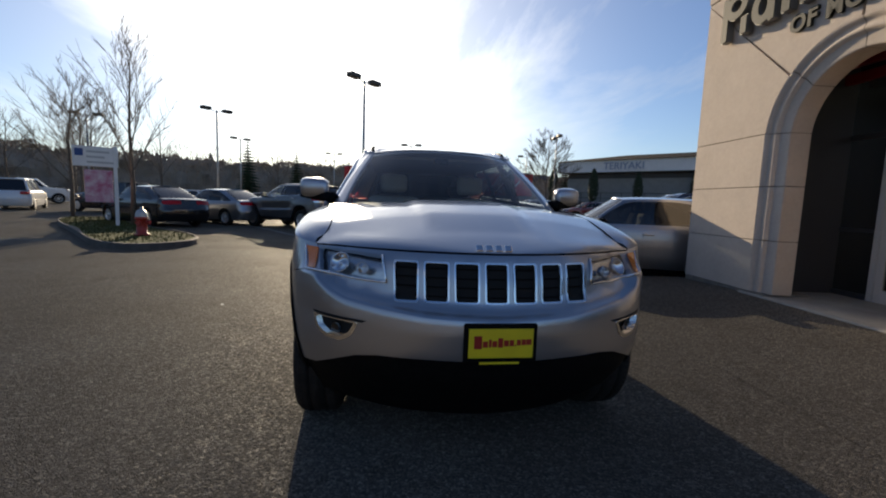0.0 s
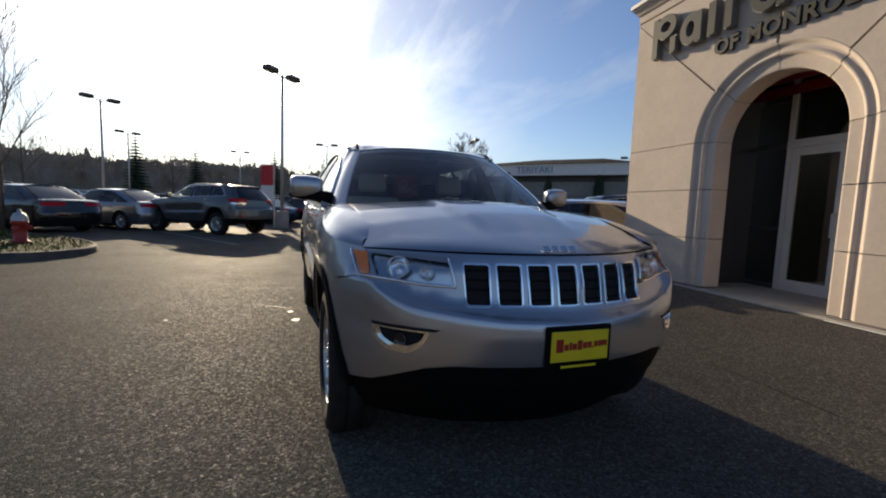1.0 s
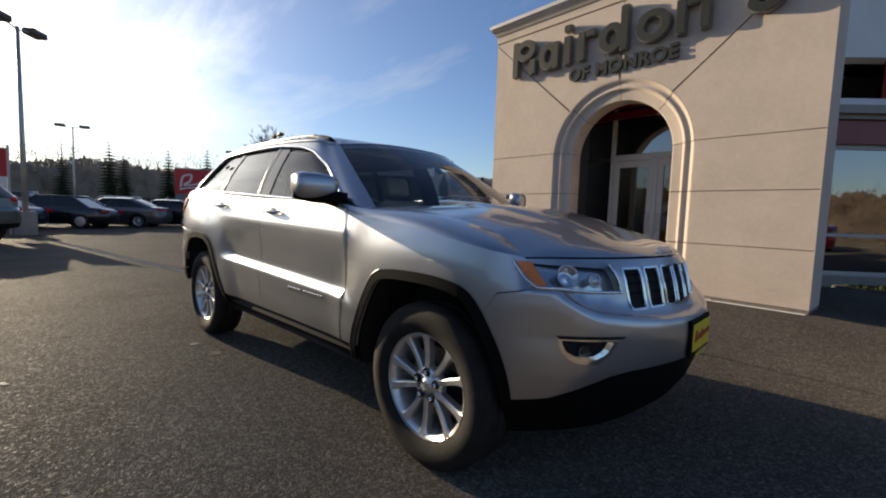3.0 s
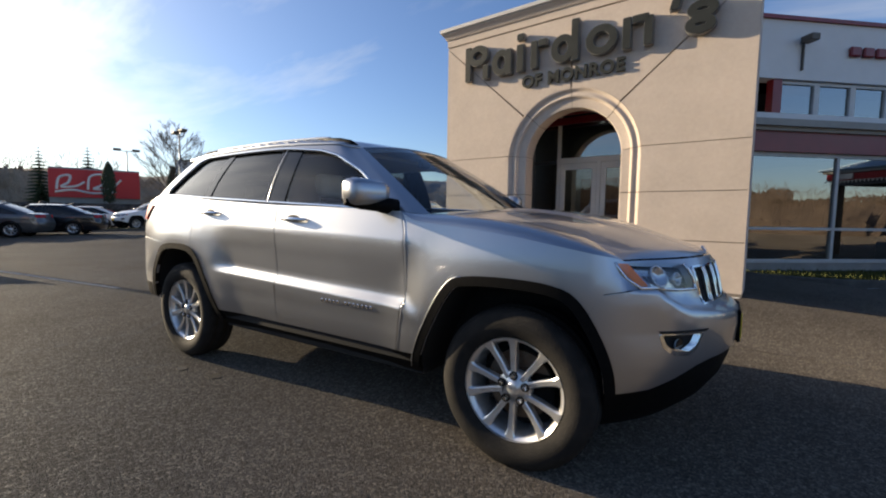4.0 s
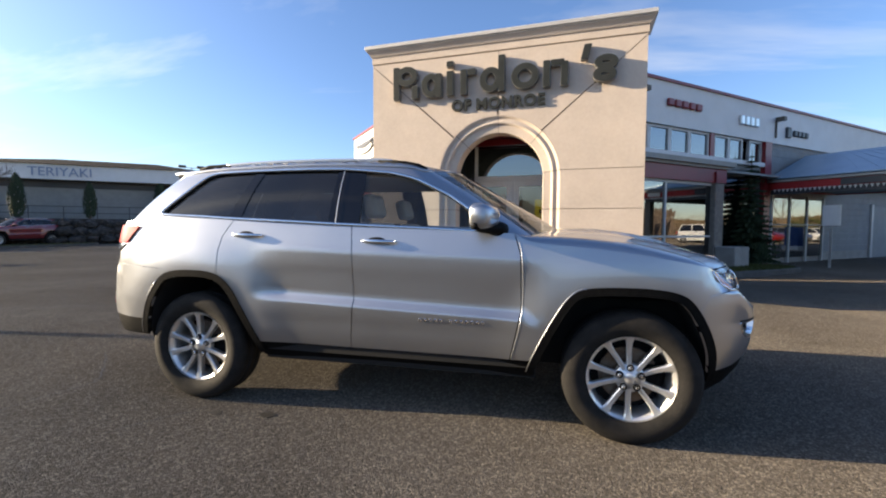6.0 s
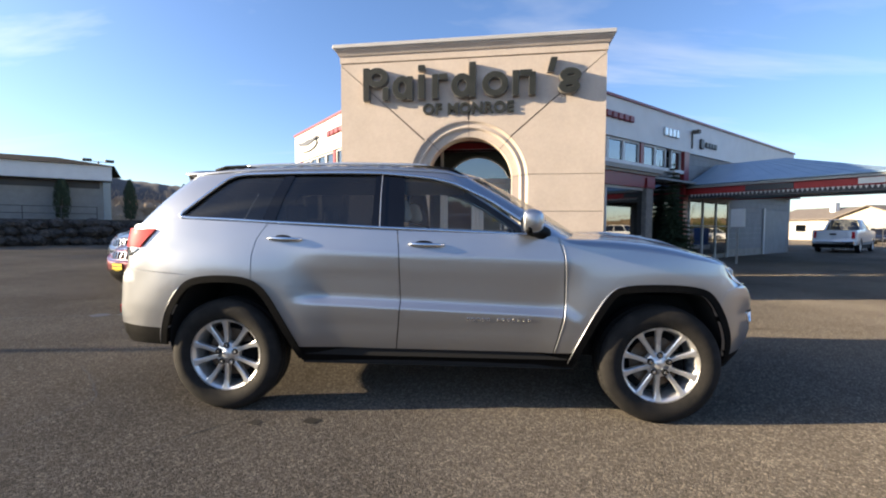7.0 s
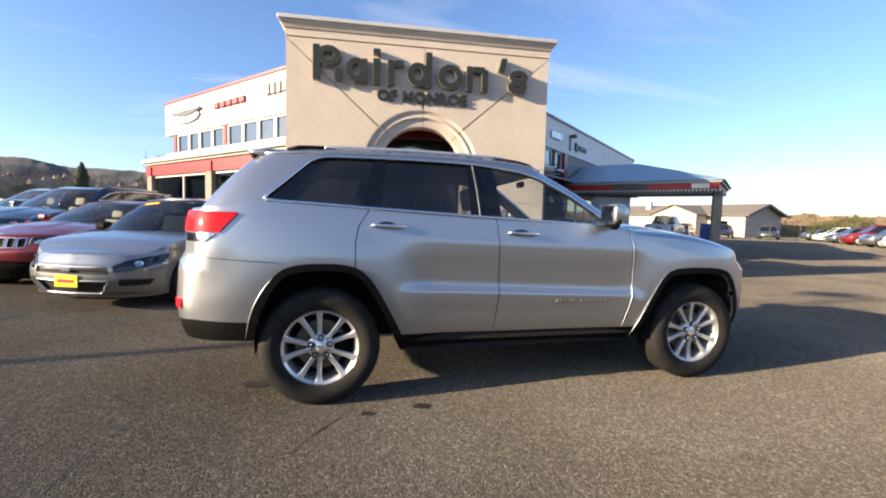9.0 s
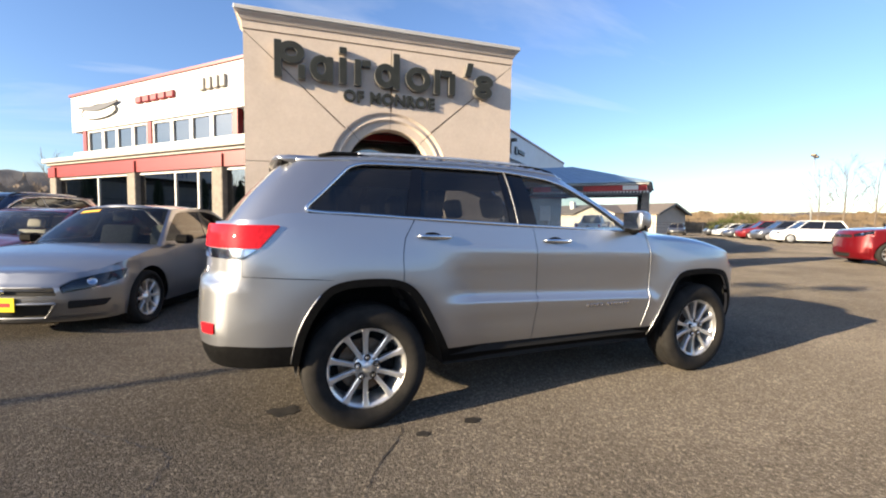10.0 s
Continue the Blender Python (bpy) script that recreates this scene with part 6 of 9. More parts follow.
def plain_car(name, label, paint, L, W, wb, R, z_sill, z_belt, z_nose, z_roof, cabin, deck=None, category="car", grille=True, plate=False, bed=False):
    """A parked car: flank panels, lofted bonnet and boot lid, glazed cabin, wheels, lamps. L: rear and front x. cabin: x of windscreen foot and head, of rear window head and foot."""
    car = thing(name, Matrix.Identity(4), label, category)
    r, f = L
    w = W / 2
    plan = [(r, 0), (r + 0.02, -0.45 * w), (r + 0.09, -0.76 * w), (r + 0.25, -0.94 * w), (r + 0.6, -w), (0, -w), (f - 0.75, -w), (f - 0.40, -0.93 * w), (f - 0.17, -0.74 * w), (f - 0.04, -0.40 * w), (f, 0)]
    side = [(z_sill - 0.1, -0.09), (z_sill, -0.05), (z_sill + 0.12, -0.015), (0.62, 0.0), (0.72, -0.004), (z_belt - 0.12, 0.0), (z_belt, -0.03), (z_belt + 0.12, -0.08)]
    front = [(0.15, -0.2), (0.24, -0.07), (0.40, 0.0), (0.55, 0.0), (z_nose - 0.1, -0.04), (z_nose, -0.11), (z_nose + 0.3, -0.35)]
    rear = [(0.15, -0.2), (0.28, -0.06), (0.45, 0.0), (0.62, 0.0), (0.75, -0.05), (z_belt, -0.10), (z_belt + 0.2, -0.16)]
    sh = Shell(plan, side, front, rear)
    xw0, xw1, xr1, xr0 = cabin
    ux, uy, U = sh.ux, sh.uy, sh.U
    hood_z = smooth_table([(xw0 - 0.5, z_belt), (xw0 - 0.2, z_belt), (xw0 + 0.1, z_belt - 0.02), ((xw0 + f) / 2, (z_belt + z_nose) / 2 + 0.02), (f - 0.25, z_nose + 0.02), (f, z_nose)], 0.1)
    zd = deck if deck else z_belt
    deck_z = smooth_table([(r, zd - 0.05), (r + 0.2, zd - 0.01), (xr0, zd), (xr0 + 0.3, z_belt)], 0.1)

    def ztop(u):
        x = float(np.interp(min(max(u, 0), U), sh.s, sh.X))
        return hood_z(x) if x > xw0 - 0.3 else deck_z(x) if x < xr0 + 0.3 else z_belt

    fx = f - (0.92 if not bed else 0.98)
    rx = fx - wb
    holes = []
    for xc in (fx, rx):
        a = R + 0.055
        holes.append([(ux(xc + a * math.cos(t)), R + a * math.sin(t)) for t in np.linspace(math.pi * 1.12, -math.pi * 0.12, 22)])

    def strip(x0, x1, zlow, n=14):
        us = np.linspace(x0, x1, n)
        return [(u, ztop(u)) for u in us] + [(u, zlow) for u in us[::-1]]

    xb = (fx + rx) / 2 + 0.02
    cuts = [0.0, ux(rx + 0.30), ux(xb), ux(fx - R - 0.22), ux(fx + R * 0.6), U]
    for flip in (False, True):
        for nm, a, b in (("rear_quarter", cuts[0] + 0.55, cuts[1] - 0.004), ("rear_door", cuts[1], cuts[2] - 0.004), ("front_door", cuts[2], cuts[3] - 0.004), ("front_wing", cuts[3], cuts[4])):
            sheet(nm, strip(a, b, z_sill), sh.at, paint, car, holes=holes, step=0.11, thick=0.012, flip_y=flip)
        sheet("sill", [(ux(rx + 0.3), z_sill), (ux(fx - 0.3), z_sill), (ux(fx - 0.3), z_sill - 0.09), (ux(rx + 0.3), z_sill - 0.09)], sh.at, M_TRIM, car, step=0.15, lift=-0.01, flip_y=flip)
    h2 = [[(2 * U - a, z) for a, z in h] for h in holes] + [[(-a, z) for a, z in h] for h in holes]
    hl = rounded([(sh.uyz(-0.985 * w, z_nose), z_nose + 0.030), (sh.uyz(-0.80 * w, z_nose), z_nose - 0.010), (sh.uyz(-0.62 * w, z_nose - 0.05), z_nose - 0.055), (sh.uyz(-0.53 * w, z_nose - 0.1), z_nose - 0.110), (sh.uyz(-0.57 * w, z_nose - 0.2), z_nose - 0.190), (sh.uyz(-0.80 * w, z_nose - 0.15), z_nose - 0.155), (sh.uyz(-0.95 * w, z_nose - 0.08), z_nose - 0.085)], 0.015)
    hr = [(2 * U - a, z) for a, z in hl]
    gz = z_nose - 0.17
    gr = rounded([(sh.uyz(-0.50 * w, gz), gz + 0.05), (2 * U - sh.uyz(-0.50 * w, gz), gz + 0.05), (2 * U - sh.uyz(-0.53 * w, gz), gz - 0.045), (sh.uyz(-0.53 * w, gz), gz - 0.045)], 0.02)
    lo = rounded([(sh.uyz(-0.52 * w, 0.4), 0.40), (2 * U - sh.uyz(-0.52 * w, 0.4), 0.40), (2 * U - sh.uyz(-0.40 * w, 0.3), 0.245), (sh.uyz(-0.40 * w, 0.3), 0.245)], 0.03)
    nose_top = [(u, ztop(u) if u <= U else ztop(2 * U - u)) for u in np.linspace(cuts[4] + 0.004, 2 * U - cuts[4] - 0.004, 30)]
    nose_low = [(u, 0.20) for u in np.linspace(2 * U - cuts[4] - 0.004, cuts[4] + 0.004, 12)]
    sheet("front_bumper", nose_top + nose_low, sh.at, paint, car, holes=[hl, hr, gr, lo, holes[0], h2[0]], step=0.08, thick=0.02)
    sheet("grille", [(U + (a - U) * 1.03, z) for a, z in gr], sh.at, M_INNER, car, step=0.1, thick=0.0, lift=-0.02)
    if grille:
        bm = bmesh.new()
        tube(bm, [sh.place(a, gz + 0.018) + Vector((0.002, 0, 0)) for a in np.linspace(gr[0][0] + 0.05, 2 * U - gr[0][0] - 0.05, 8)], 0.005, 6)
        part("grille_bar", fix_normals(bm), M_CHROME if bed else M_GLOSSB, car)
        pb = sh.place(U, gz)
        part("badge", boxes((pb.x - 0.005, -0.055, gz - 0.012, pb.x + 0.012, 0.055, gz + 0.022), bevel=0.008), M_CHROME, car, "chrome badge in the grille")
    sheet("lower_grille", [(U + (a - U) * 1.03, z) for a, z in lo], sh.at, M_INNER, car, step=0.1, thick=0.0, lift=-0.03)
    if not bed:
        bm = bmesh.new()
        tube(bm, [sh.at(a, z)[0] + sh.at(a, z)[1] * 0.004 for a, z in densify(lo, 0.08) + [lo[0]]], 0.013, 6, cap=False)
        part("grille_surround", fix_normals(bm), paint, car, smooth=True)
        sheet("chin", [(u, 0.235) for u in np.linspace(cuts[4] + 0.25, 2 * U - cuts[4] - 0.25, 14)] + [(u, 0.205) for u in np.linspace(2 * U - cuts[4] - 0.25, cuts[4] + 0.25, 14)], sh.at, paint, car, step=0.08, thick=0.03, lift=0.022)
        fs0 = rounded([(sh.uyz(-0.90 * w, 0.38), 0.415), (sh.uyz(-0.62 * w, 0.38), 0.42), (sh.uyz(-0.60 * w, 0.34), 0.335), (sh.uyz(-0.86 * w, 0.34), 0.345)], 0.02)
        for fq in (fs0, [(2 * U - a, z) for a, z in fs0]):
            sheet("fog_slot", fq, sh.at, M_INNER, car, step=0.08, thick=0.006, lift=0.003)
    for q in (hl, hr):
        hd = sheet("headlamp", q, sh.at, M_LENS, car, step=0.08, thick=0.0, lift=0.003)
        sheet("lamp_housing", q, sh.at, M_GLOSSB, hd, step=0.08, thick=0.0, lift=-0.03)
        c = (sum(a for a, _ in q) / len(q), sum(z for _, z in q) / len(q))
        p, n = sh.at(*c)
        bm = bmesh.new()
        lathe(bm, [(0.045, 0.012), (0.038, 0.0), (0.0005, 0.004)], 14, "z", Matrix.Translation(p - n * 0.022) @ n.to_track_quat("Z", "Y").to_matrix().to_4x4())
        part("lamp_bowl", fix_normals(bm), M_REFLECT, hd, smooth=True)
    tail_top = [(u, ztop(abs(u)) - 0.004) for u in np.linspace(cuts[0] + 0.546, -0.546, 16)]
    sheet("rear_bumper", tail_top + [(-0.546, 0.24), (0.546, 0.24)], sh.at, paint, car, holes=[holes[1], h2[3]], step=0.09, thick=0.02)
    for sg in (1, -1):
        tz = zd - 0.06 if not bed else 0.95
        if bed:
            tl = [(sg * a, z) for a, z in rounded([(0.80 * w, 1.20), (uy(-0.96 * w, True), 1.20), (uy(-0.96 * w, True), 0.82), (0.80 * w, 0.82)], 0.02)]
            sheet("tail_lamp", tl, sh.at, M_REDLENS, car, step=0.08, thick=0.02, lift=0.008)
            continue
        tl = [(sg * a, z) for a, z in rounded([(0.30 * w, tz), (0.72 * w, tz), (uy(-0.95 * w, True), tz - 0.02), (uy(-0.92 * w, True), tz - 0.13), (0.32 * w, tz - 0.12)], 0.03)]
        sheet("tail_lamp", tl, sh.at, M_REDLENS, car, step=0.08, thick=0.02, lift=0.008)
    if plate:
        p = sh.place(U, 0.40)
        part("yellow_plate", boxes((p.x + 0.002, -0.15, 0.325, p.x + 0.012, 0.15, 0.465), bevel=0.003), M_YELLOW, car)
        part("plate_bar", boxes((p.x + 0.012, -0.11, 0.375, p.x + 0.014, 0.11, 0.415)), M_REDINK, car)

    def loft(nm, xs, crown, material):
        bm = bmesh.new()
        rows = []
        for x in xs:
            u = ux(x)
            p = sh.place(u, ztop(u))
            rows.append([bm.verts.new((p.x, p.y * q, p.z + crown * (1 - abs(q) ** 2.6) * min(1, abs(p.y) / 0.5))) for q in np.linspace(1, -1, 15)])
        for a, b in zip(rows, rows[1:]):
            for k in range(14):
                bm.faces.new((a[k], a[k + 1], b[k + 1], b[k]))
        return part(nm, fix_normals(bm), material, car, smooth=True)

    loft("bonnet", np.concatenate([np.linspace(xw0 - 0.12, f - 0.2, 12), f - np.array([0.12, 0.07, 0.03, 0.01, 0.002])]), 0.035, paint)
    if bed:
        part("step_bumper", boxes((r - 0.14, -w * 0.9, 0.50, r + 0.04, w * 0.9, 0.66), bevel=0.02), M_CHROME, car, "chrome step bumper")
        part("rear_valance", boxes((r - 0.03, -w * 0.88, 0.30, r + 0.06, w * 0.88, 0.50), bevel=0.01), M_TRIM, car)
        part("tailgate_handle", boxes((r - 0.02, -0.14, 1.02, r + 0.03, 0.14, 1.10), bevel=0.008), M_TRIM, car)
        part("bed_floor", boxes((r + 0.1, -w + 0.12, 0.62, xr0 - 0.1, w - 0.12, 0.66)), M_TRIM, car)
        part("bed_front", boxes((xr0 - 0.14, -w + 0.1, 0.6, xr0 - 0.06, w - 0.1, z_belt)), paint, car)
    elif deck:
        loft("boot_lid", np.concatenate([r + np.array([0.002, 0.012, 0.04, 0.09, 0.15]), np.linspace(r + 0.22, xr0 + 0.12, 7)]), 0.03, paint)
    zb = z_belt - 0.02
    belt = [(xr0, 0, zd), (xr0 + 0.01, -0.5 * w, zd), (xr0 + 0.07, -0.78 * w, zd - 0.01), (xr0 + 0.22, -0.90 * w, zb), (xr0 + 0.7, -0.935 * w, zb), ((xr0 + xw0) / 2, -0.95 * w, zb), (xw0 - 0.75, -0.945 * w, zb), (xw0 - 0.30, -0.91 * w, zb), (xw0 - 0.15, -0.82 * w, zb), (xw0 - 0.02, -0.42 * w, zb + 0.02), (xw0, 0, zb + 0.03)]
    zr = z_roof - 0.05
    roof = [(xr1, 0, zr + 0.01), (xr1 + 0.01, -0.4 * w, zr + 0.005), (xr1 + 0.05, -0.60 * w, zr), (xr1 + 0.18, -0.68 * w, zr), (xr1 + 0.4, -0.70 * w, zr + 0.005), ((xr1 + xw1) / 2, -0.72 * w, zr + 0.01), (xw1 - 0.3, -0.70 * w, zr), (xw1 - 0.12, -0.67 * w, zr - 0.01), (xw1 - 0.05, -0.61 * w, zr - 0.012), (xw1 + 0.01, -0.35 * w, zr), (xw1 + 0.03, 0, zr + 0.01)]
    cb = Cabin(belt, roof, 0.018)
    fs = lambda a, b: cb.at(a / 0.33, b / 0.4)
    win = [(2.75, 0.14), (2.95, 0.5), (3.4, 0.84), (4.2, 0.92), (6.2, 0.92), (6.8, 0.86), (7.12, 0.55), (7.28, 0.12)]
    win = [(k * 0.33, v * 0.4) for k, v in rounded(win, 0.1, 2)]
    out = [(1.9 * 0.33, 0.0)] + [(k * 0.33, 0.0) for k in np.linspace(2.2, 7.9, 16)] + [(7.9 * 0.33, 0.4)] + [(k * 0.33, 0.4) for k in np.linspace(7.6, 1.9, 18)]
    for flip in (False, True):
        sheet("side_frame", out, fs, paint, car, holes=[win], step=0.09, thick=0.015, flip_y=flip)
        sheet("side_window", win, fs, M_PRIVACY if not flip else M_PRIVACY, car, step=0.12, thick=0.0, lift=-0.008, flip_y=flip)
        post = [(5.0 * 0.33, 0.03 * 0.4), (5.25 * 0.33, 0.03 * 0.4), (5.2 * 0.33, 0.95 * 0.4), (5.05 * 0.33, 0.95 * 0.4)]
        sheet("centre_pillar", post, fs, M_GLOSSB, car, step=0.12, thick=0.005, lift=-0.004, flip_y=flip)
    glass = [(k * 0.33, v * 0.4) for k, v in [(7.95, 0.0), (7.95, 0.97), (8.6, 0.98), (10, 0.98), (11.4, 0.98), (12.05, 0.97), (12.05, 0.0), (11, 0.0), (10, 0.0), (9, 0.0)]]
    sheet("windscreen", glass, fs, M_WSHIELD2, car, step=0.12, thick=0.0, lift=-0.003)
    tag = [(k * 0.33, v * 0.4) for k, v in [(8.35, 0.83), (8.35, 0.90), (9.25, 0.93), (9.25, 0.86)]]
    sheet("windscreen_sticker", tag, fs, M_STICKER, car, step=0.1, thick=0.0, lift=0.001, label="orange price sticker")
    back = [(k * 0.33, v * 0.4) for k, v in [(-1.75, 0.03), (-1.75, 0.93), (0, 0.95), (1.75, 0.93), (1.75, 0.03)]]
    sheet("rear_window", densify(back, 0.15), fs, M_PRIVACY, car, step=0.12, thick=0.0, lift=-0.003)
    bm = bmesh.new()
    rows = []
    for k in np.linspace(0, cb.n, 22):
        p = cb.place(k, 1.0)
        rows.append([bm.verts.new((p.x, p.y * q, p.z + 0.05 * (1 - abs(q) ** 2.4) * min(1, abs(p.y) / 0.35))) for q in np.linspace(1, -1, 13)])
    for a, b in zip(rows, rows[1:]):
        for k in range(12):
            bm.faces.new((a[k], a[k + 1], b[k + 1], b[k]))
    bmesh.ops.remove_doubles(bm, verts=bm.verts[:], dist=0.0005)
    part("roof", fix_normals(bm), paint, car, smooth=True)
    for sg in (-1, 1):
        bm = boxes((xw0 - 0.50, sg * (w - 0.02), z_belt + 0.01, xw0 - 0.34, sg * (w + 0.17), z_belt + 0.13), bevel=0.03)
        part("door_mirror", bm, M_TRIM, car)
        for xm in (xb - 0.08, xb - 1.0):
            p = sh.place(ux(xm), z_belt - 0.12)
            part("door_handle", boxes((xm - 0.09, sg * (abs(p.y) - 0.005), z_belt - 0.135, xm + 0.09, sg * (abs(p.y) + 0.028), z_belt - 0.105), bevel=0.008), paint, car)
    part("inner_body", boxes((rx + 0.42, -w + 0.08, 0.24, fx - 0.42, w - 0.08, z_belt - 0.08)), M_INNER, car)
    for y in (-0.36, 0.36):
        seat(car, xw0 - 0.85, y, z_belt - 0.42, M_SEAT)
    part("dashboard", boxes((xw0 - 0.42, -w + 0.14, z_belt - 0.2, xw0 - 0.1, w - 0.14, z_belt - 0.02), bevel=0.03), M_TRIM, car)
    for x in (fx, rx):
        for sg in (-1, 1):
            wheel(car, (x, sg * (w - 0.125), R), R, 0.22, R * 0.66, 8, False, sg)
            part("arch_liner", boxes((x - R - 0.02, sg * (w - 0.42), 0.25, x + R + 0.02, sg * (w - 0.30), z_belt - 0.2)), M_INNER, car)
    return car


def repaint(car, old, fresh):
    for ob in car.children_recursive:
        for sl in ob.material_slots:
            if sl.material == old:
                sl.link = "OBJECT"
                sl.material = fresh
    return car


def parked(src, x, y, heading, old, fresh, label, z=0.0, group="parked cars", category="car", squash=1.0):
    c = copy_thing(src, Matrix.Translation((x, y, z)) @ Matrix.Rotation(radians(heading), 4, "Z") @ Matrix.Diagonal((1, 1, squash, 1)))
    tagged(c, label, category, group)
    return repaint(c, old, fresh) if fresh is not old else c


sedan = plain_car("saloon_car", "silver four-door saloon with a yellow dealer plate on its nose", M_SILVER2, (-2.40, 2.30), 1.83, 2.70, 0.325, 0.22, 0.93, 0.69, 1.465, (1.18, 0.42, -0.95, -1.85), deck=1.02, plate=True)
tagged(sedan, group="parked cars")
sedan.matrix_world = Matrix.Translation((-3.64, 4.32, 0)) @ Matrix.Rotation(radians(250), 4, "Z")
pickup = plain_car("pickup_truck", "white pickup truck with an open bed", M_WHITE, (-2.95, 2.85), 2.0, 3.55, 0.40, 0.45, 1.28, 1.14, 1.95, (1.35, 0.72, -0.55, -0.75), deck=1.30, category="pickup truck", bed=True)
tagged(pickup, group="parked cars")
pickup.matrix_world = Matrix.Translation((22.8, 23.9, 0)) @ Matrix.Rotation(radians(41), 4, "Z")


def far_car(name, label, paint, L, W, H, belt, cabin, R=0.33, category="car"):
    """A parked car for the distance: one painted hull, glazing, lamps and plain wheels."""
    car = thing(name, Matrix.Identity(4), label, category)
    r, f = L
    w = W / 2
    plan = [(r, 0), (r + 0.04, -0.6 * w), (r + 0.2, -0.93 * w), (r + 0.7, -w), (f - 0.8, -w), (f - 0.3, -0.88 * w), (f - 0.05, -0.5 * w), (f, 0)]
    pts = [(p.x, p.y) for p in catmull([(x, y, 0) for x, y in plan], 5)]
    ring = pts + [(x, -y) for x, y in reversed(pts[1:-1])]
    xw0, xw1, xr1, xr0 = cabin
    top = lambda x: float(np.interp(x, [r, r + 0.2, xr0, xw0, f - 0.3, f], [belt - 0.05, belt, belt, belt, belt - 0.13, belt - 0.24]))
    bm = bmesh.new()
    rows = []
    for t, push in ((0.0, 0.93), (0.12, 0.985), (0.5, 1.0), (0.85, 0.985), (1.0, 0.93)):
        rows.append([bm.verts.new((x * push + (1 - push) * (r + f) / 2, y * push, 0.22 + (top(x) - 0.22) * t)) for x, y in ring])
    for a, b in zip(rows, rows[1:]):
        for k in range(len(ring)):
            bm.faces.new((a[k], a[(k + 1) % len(ring)], b[(k + 1) % len(ring)], b[k]))
    n = len(pts)
    t = rows[-1]
    for k in range(n - 1):
        lo, hi = (2 * n - 2 - k) % len(t), (2 * n - 3 - k) % len(t)
        vs = [t[k], t[k + 1], t[hi], t[lo]]
        vs = [v for i, v in enumerate(vs) if v not in vs[:i]]
        if len(vs) > 2:
            bm.faces.new(vs)
    part("hull", fix_normals(bm), paint, car, smooth=True)
    bm = bmesh.new()
    base = [(xr0, -0.86 * w), (xw0, -0.86 * w), (xw0, 0.86 * w), (xr0, 0.86 * w)]
    head = [(xr1, -0.66 * w), (xw1, -0.66 * w), (xw1, 0.66 * w), (xr1, 0.66 * w)]
    B = [bm.verts.new((x, y, belt - 0.03)) for x, y in base]
    T = [bm.verts.new((x, y, H - 0.05)) for x, y in head]
    for k in range(4):
        bm.faces.new((B[k], B[(k + 1) % 4], T[(k + 1) % 4], T[k]))
    part("glazing", fix_normals(bm), M_GLOSSB, car)
    bm = bmesh.new()
    box(bm, xr1 - 0.06, -0.68 * w, H - 0.07, xw1 + 0.06, 0.68 * w, H, bevel=0.03, segs=2)
    part("roof", bm, paint, car, smooth=True)
    for sg in (-1, 1):
        for (xa, za), (xb, zb), wd in (((xw0 - 0.02, belt - 0.03), (xw1, H - 0.05), 0.035), ((xr0 + 0.02, belt - 0.03), (xr1, H - 0.05), 0.05), (((xw0 + xr0) / 2, belt - 0.03), ((xw1 + xr1) / 2, H - 0.05), 0.03)):
            bm = bmesh.new()
            tube(bm, [(xa, sg * 0.865 * w, za), (xb, sg * 0.67 * w, zb)], wd, 5)
            part("pillar", fix_normals(bm), paint, car)
        part("tail_lamp", boxes((r + 0.01, sg * 0.55 * w, belt - 0.22, r + 0.16, sg * 0.93 * w, belt - 0.08), bevel=0.02), M_REDLENS, car)
        part("headlamp", boxes((f - 0.30, sg * 0.52 * w, belt - 0.36, f - 0.13, sg * 0.86 * w, belt - 0.24), bevel=0.02), M_REFLECT, car)
        for x in (f - 0.9, r + 0.95):
            bm = bmesh.new()
            lathe(bm, [(0.001, 0.0), (R * 0.62, 0.01), (R * 0.66, 0.0), (R * 0.95, 0.0), (R, 0.03), (R, 0.17), (R * 0.9, 0.2)], 20, "y", Matrix.Translation((x, sg * (w + 0.005), R)) @ Matrix.Scale(-sg, 4, (0, 1, 0)))
            ty = part("wheel", fix_normals(bm), M_RUBBER, car)
            bm = bmesh.new()
            lathe(bm, [(0.001, -0.008), (R * 0.55, -0.006), (R * 0.62, 0.004)], 18, "y", Matrix.Translation((x, sg * (w + 0.005), R)) @ Matrix.Scale(-sg, 4, (0, 1, 0)))
            part("rim", fix_normals(bm), M_ALLOY, ty)
    return car


# row of unsold cars in front of the far wing
parked(hero, -5.35, 5.85, 250, M_SILVER, M_MAROON, "low maroon sport utility car with a chrome-rimmed grille", squash=0.82)
parked(hero, -6.83, 7.59, 250, M_SILVER, M_NAVY, "dark blue sport utility car parked in the row")
parked(hero, -8.33, 9.34, 250, M_SILVER, M_SILVER2, "pale silver sport utility car in the row")
parked(sedan, -10.2, 11.3, 250, M_SILVER2, M_BLACKP, "black saloon with a yellow dealer plate")
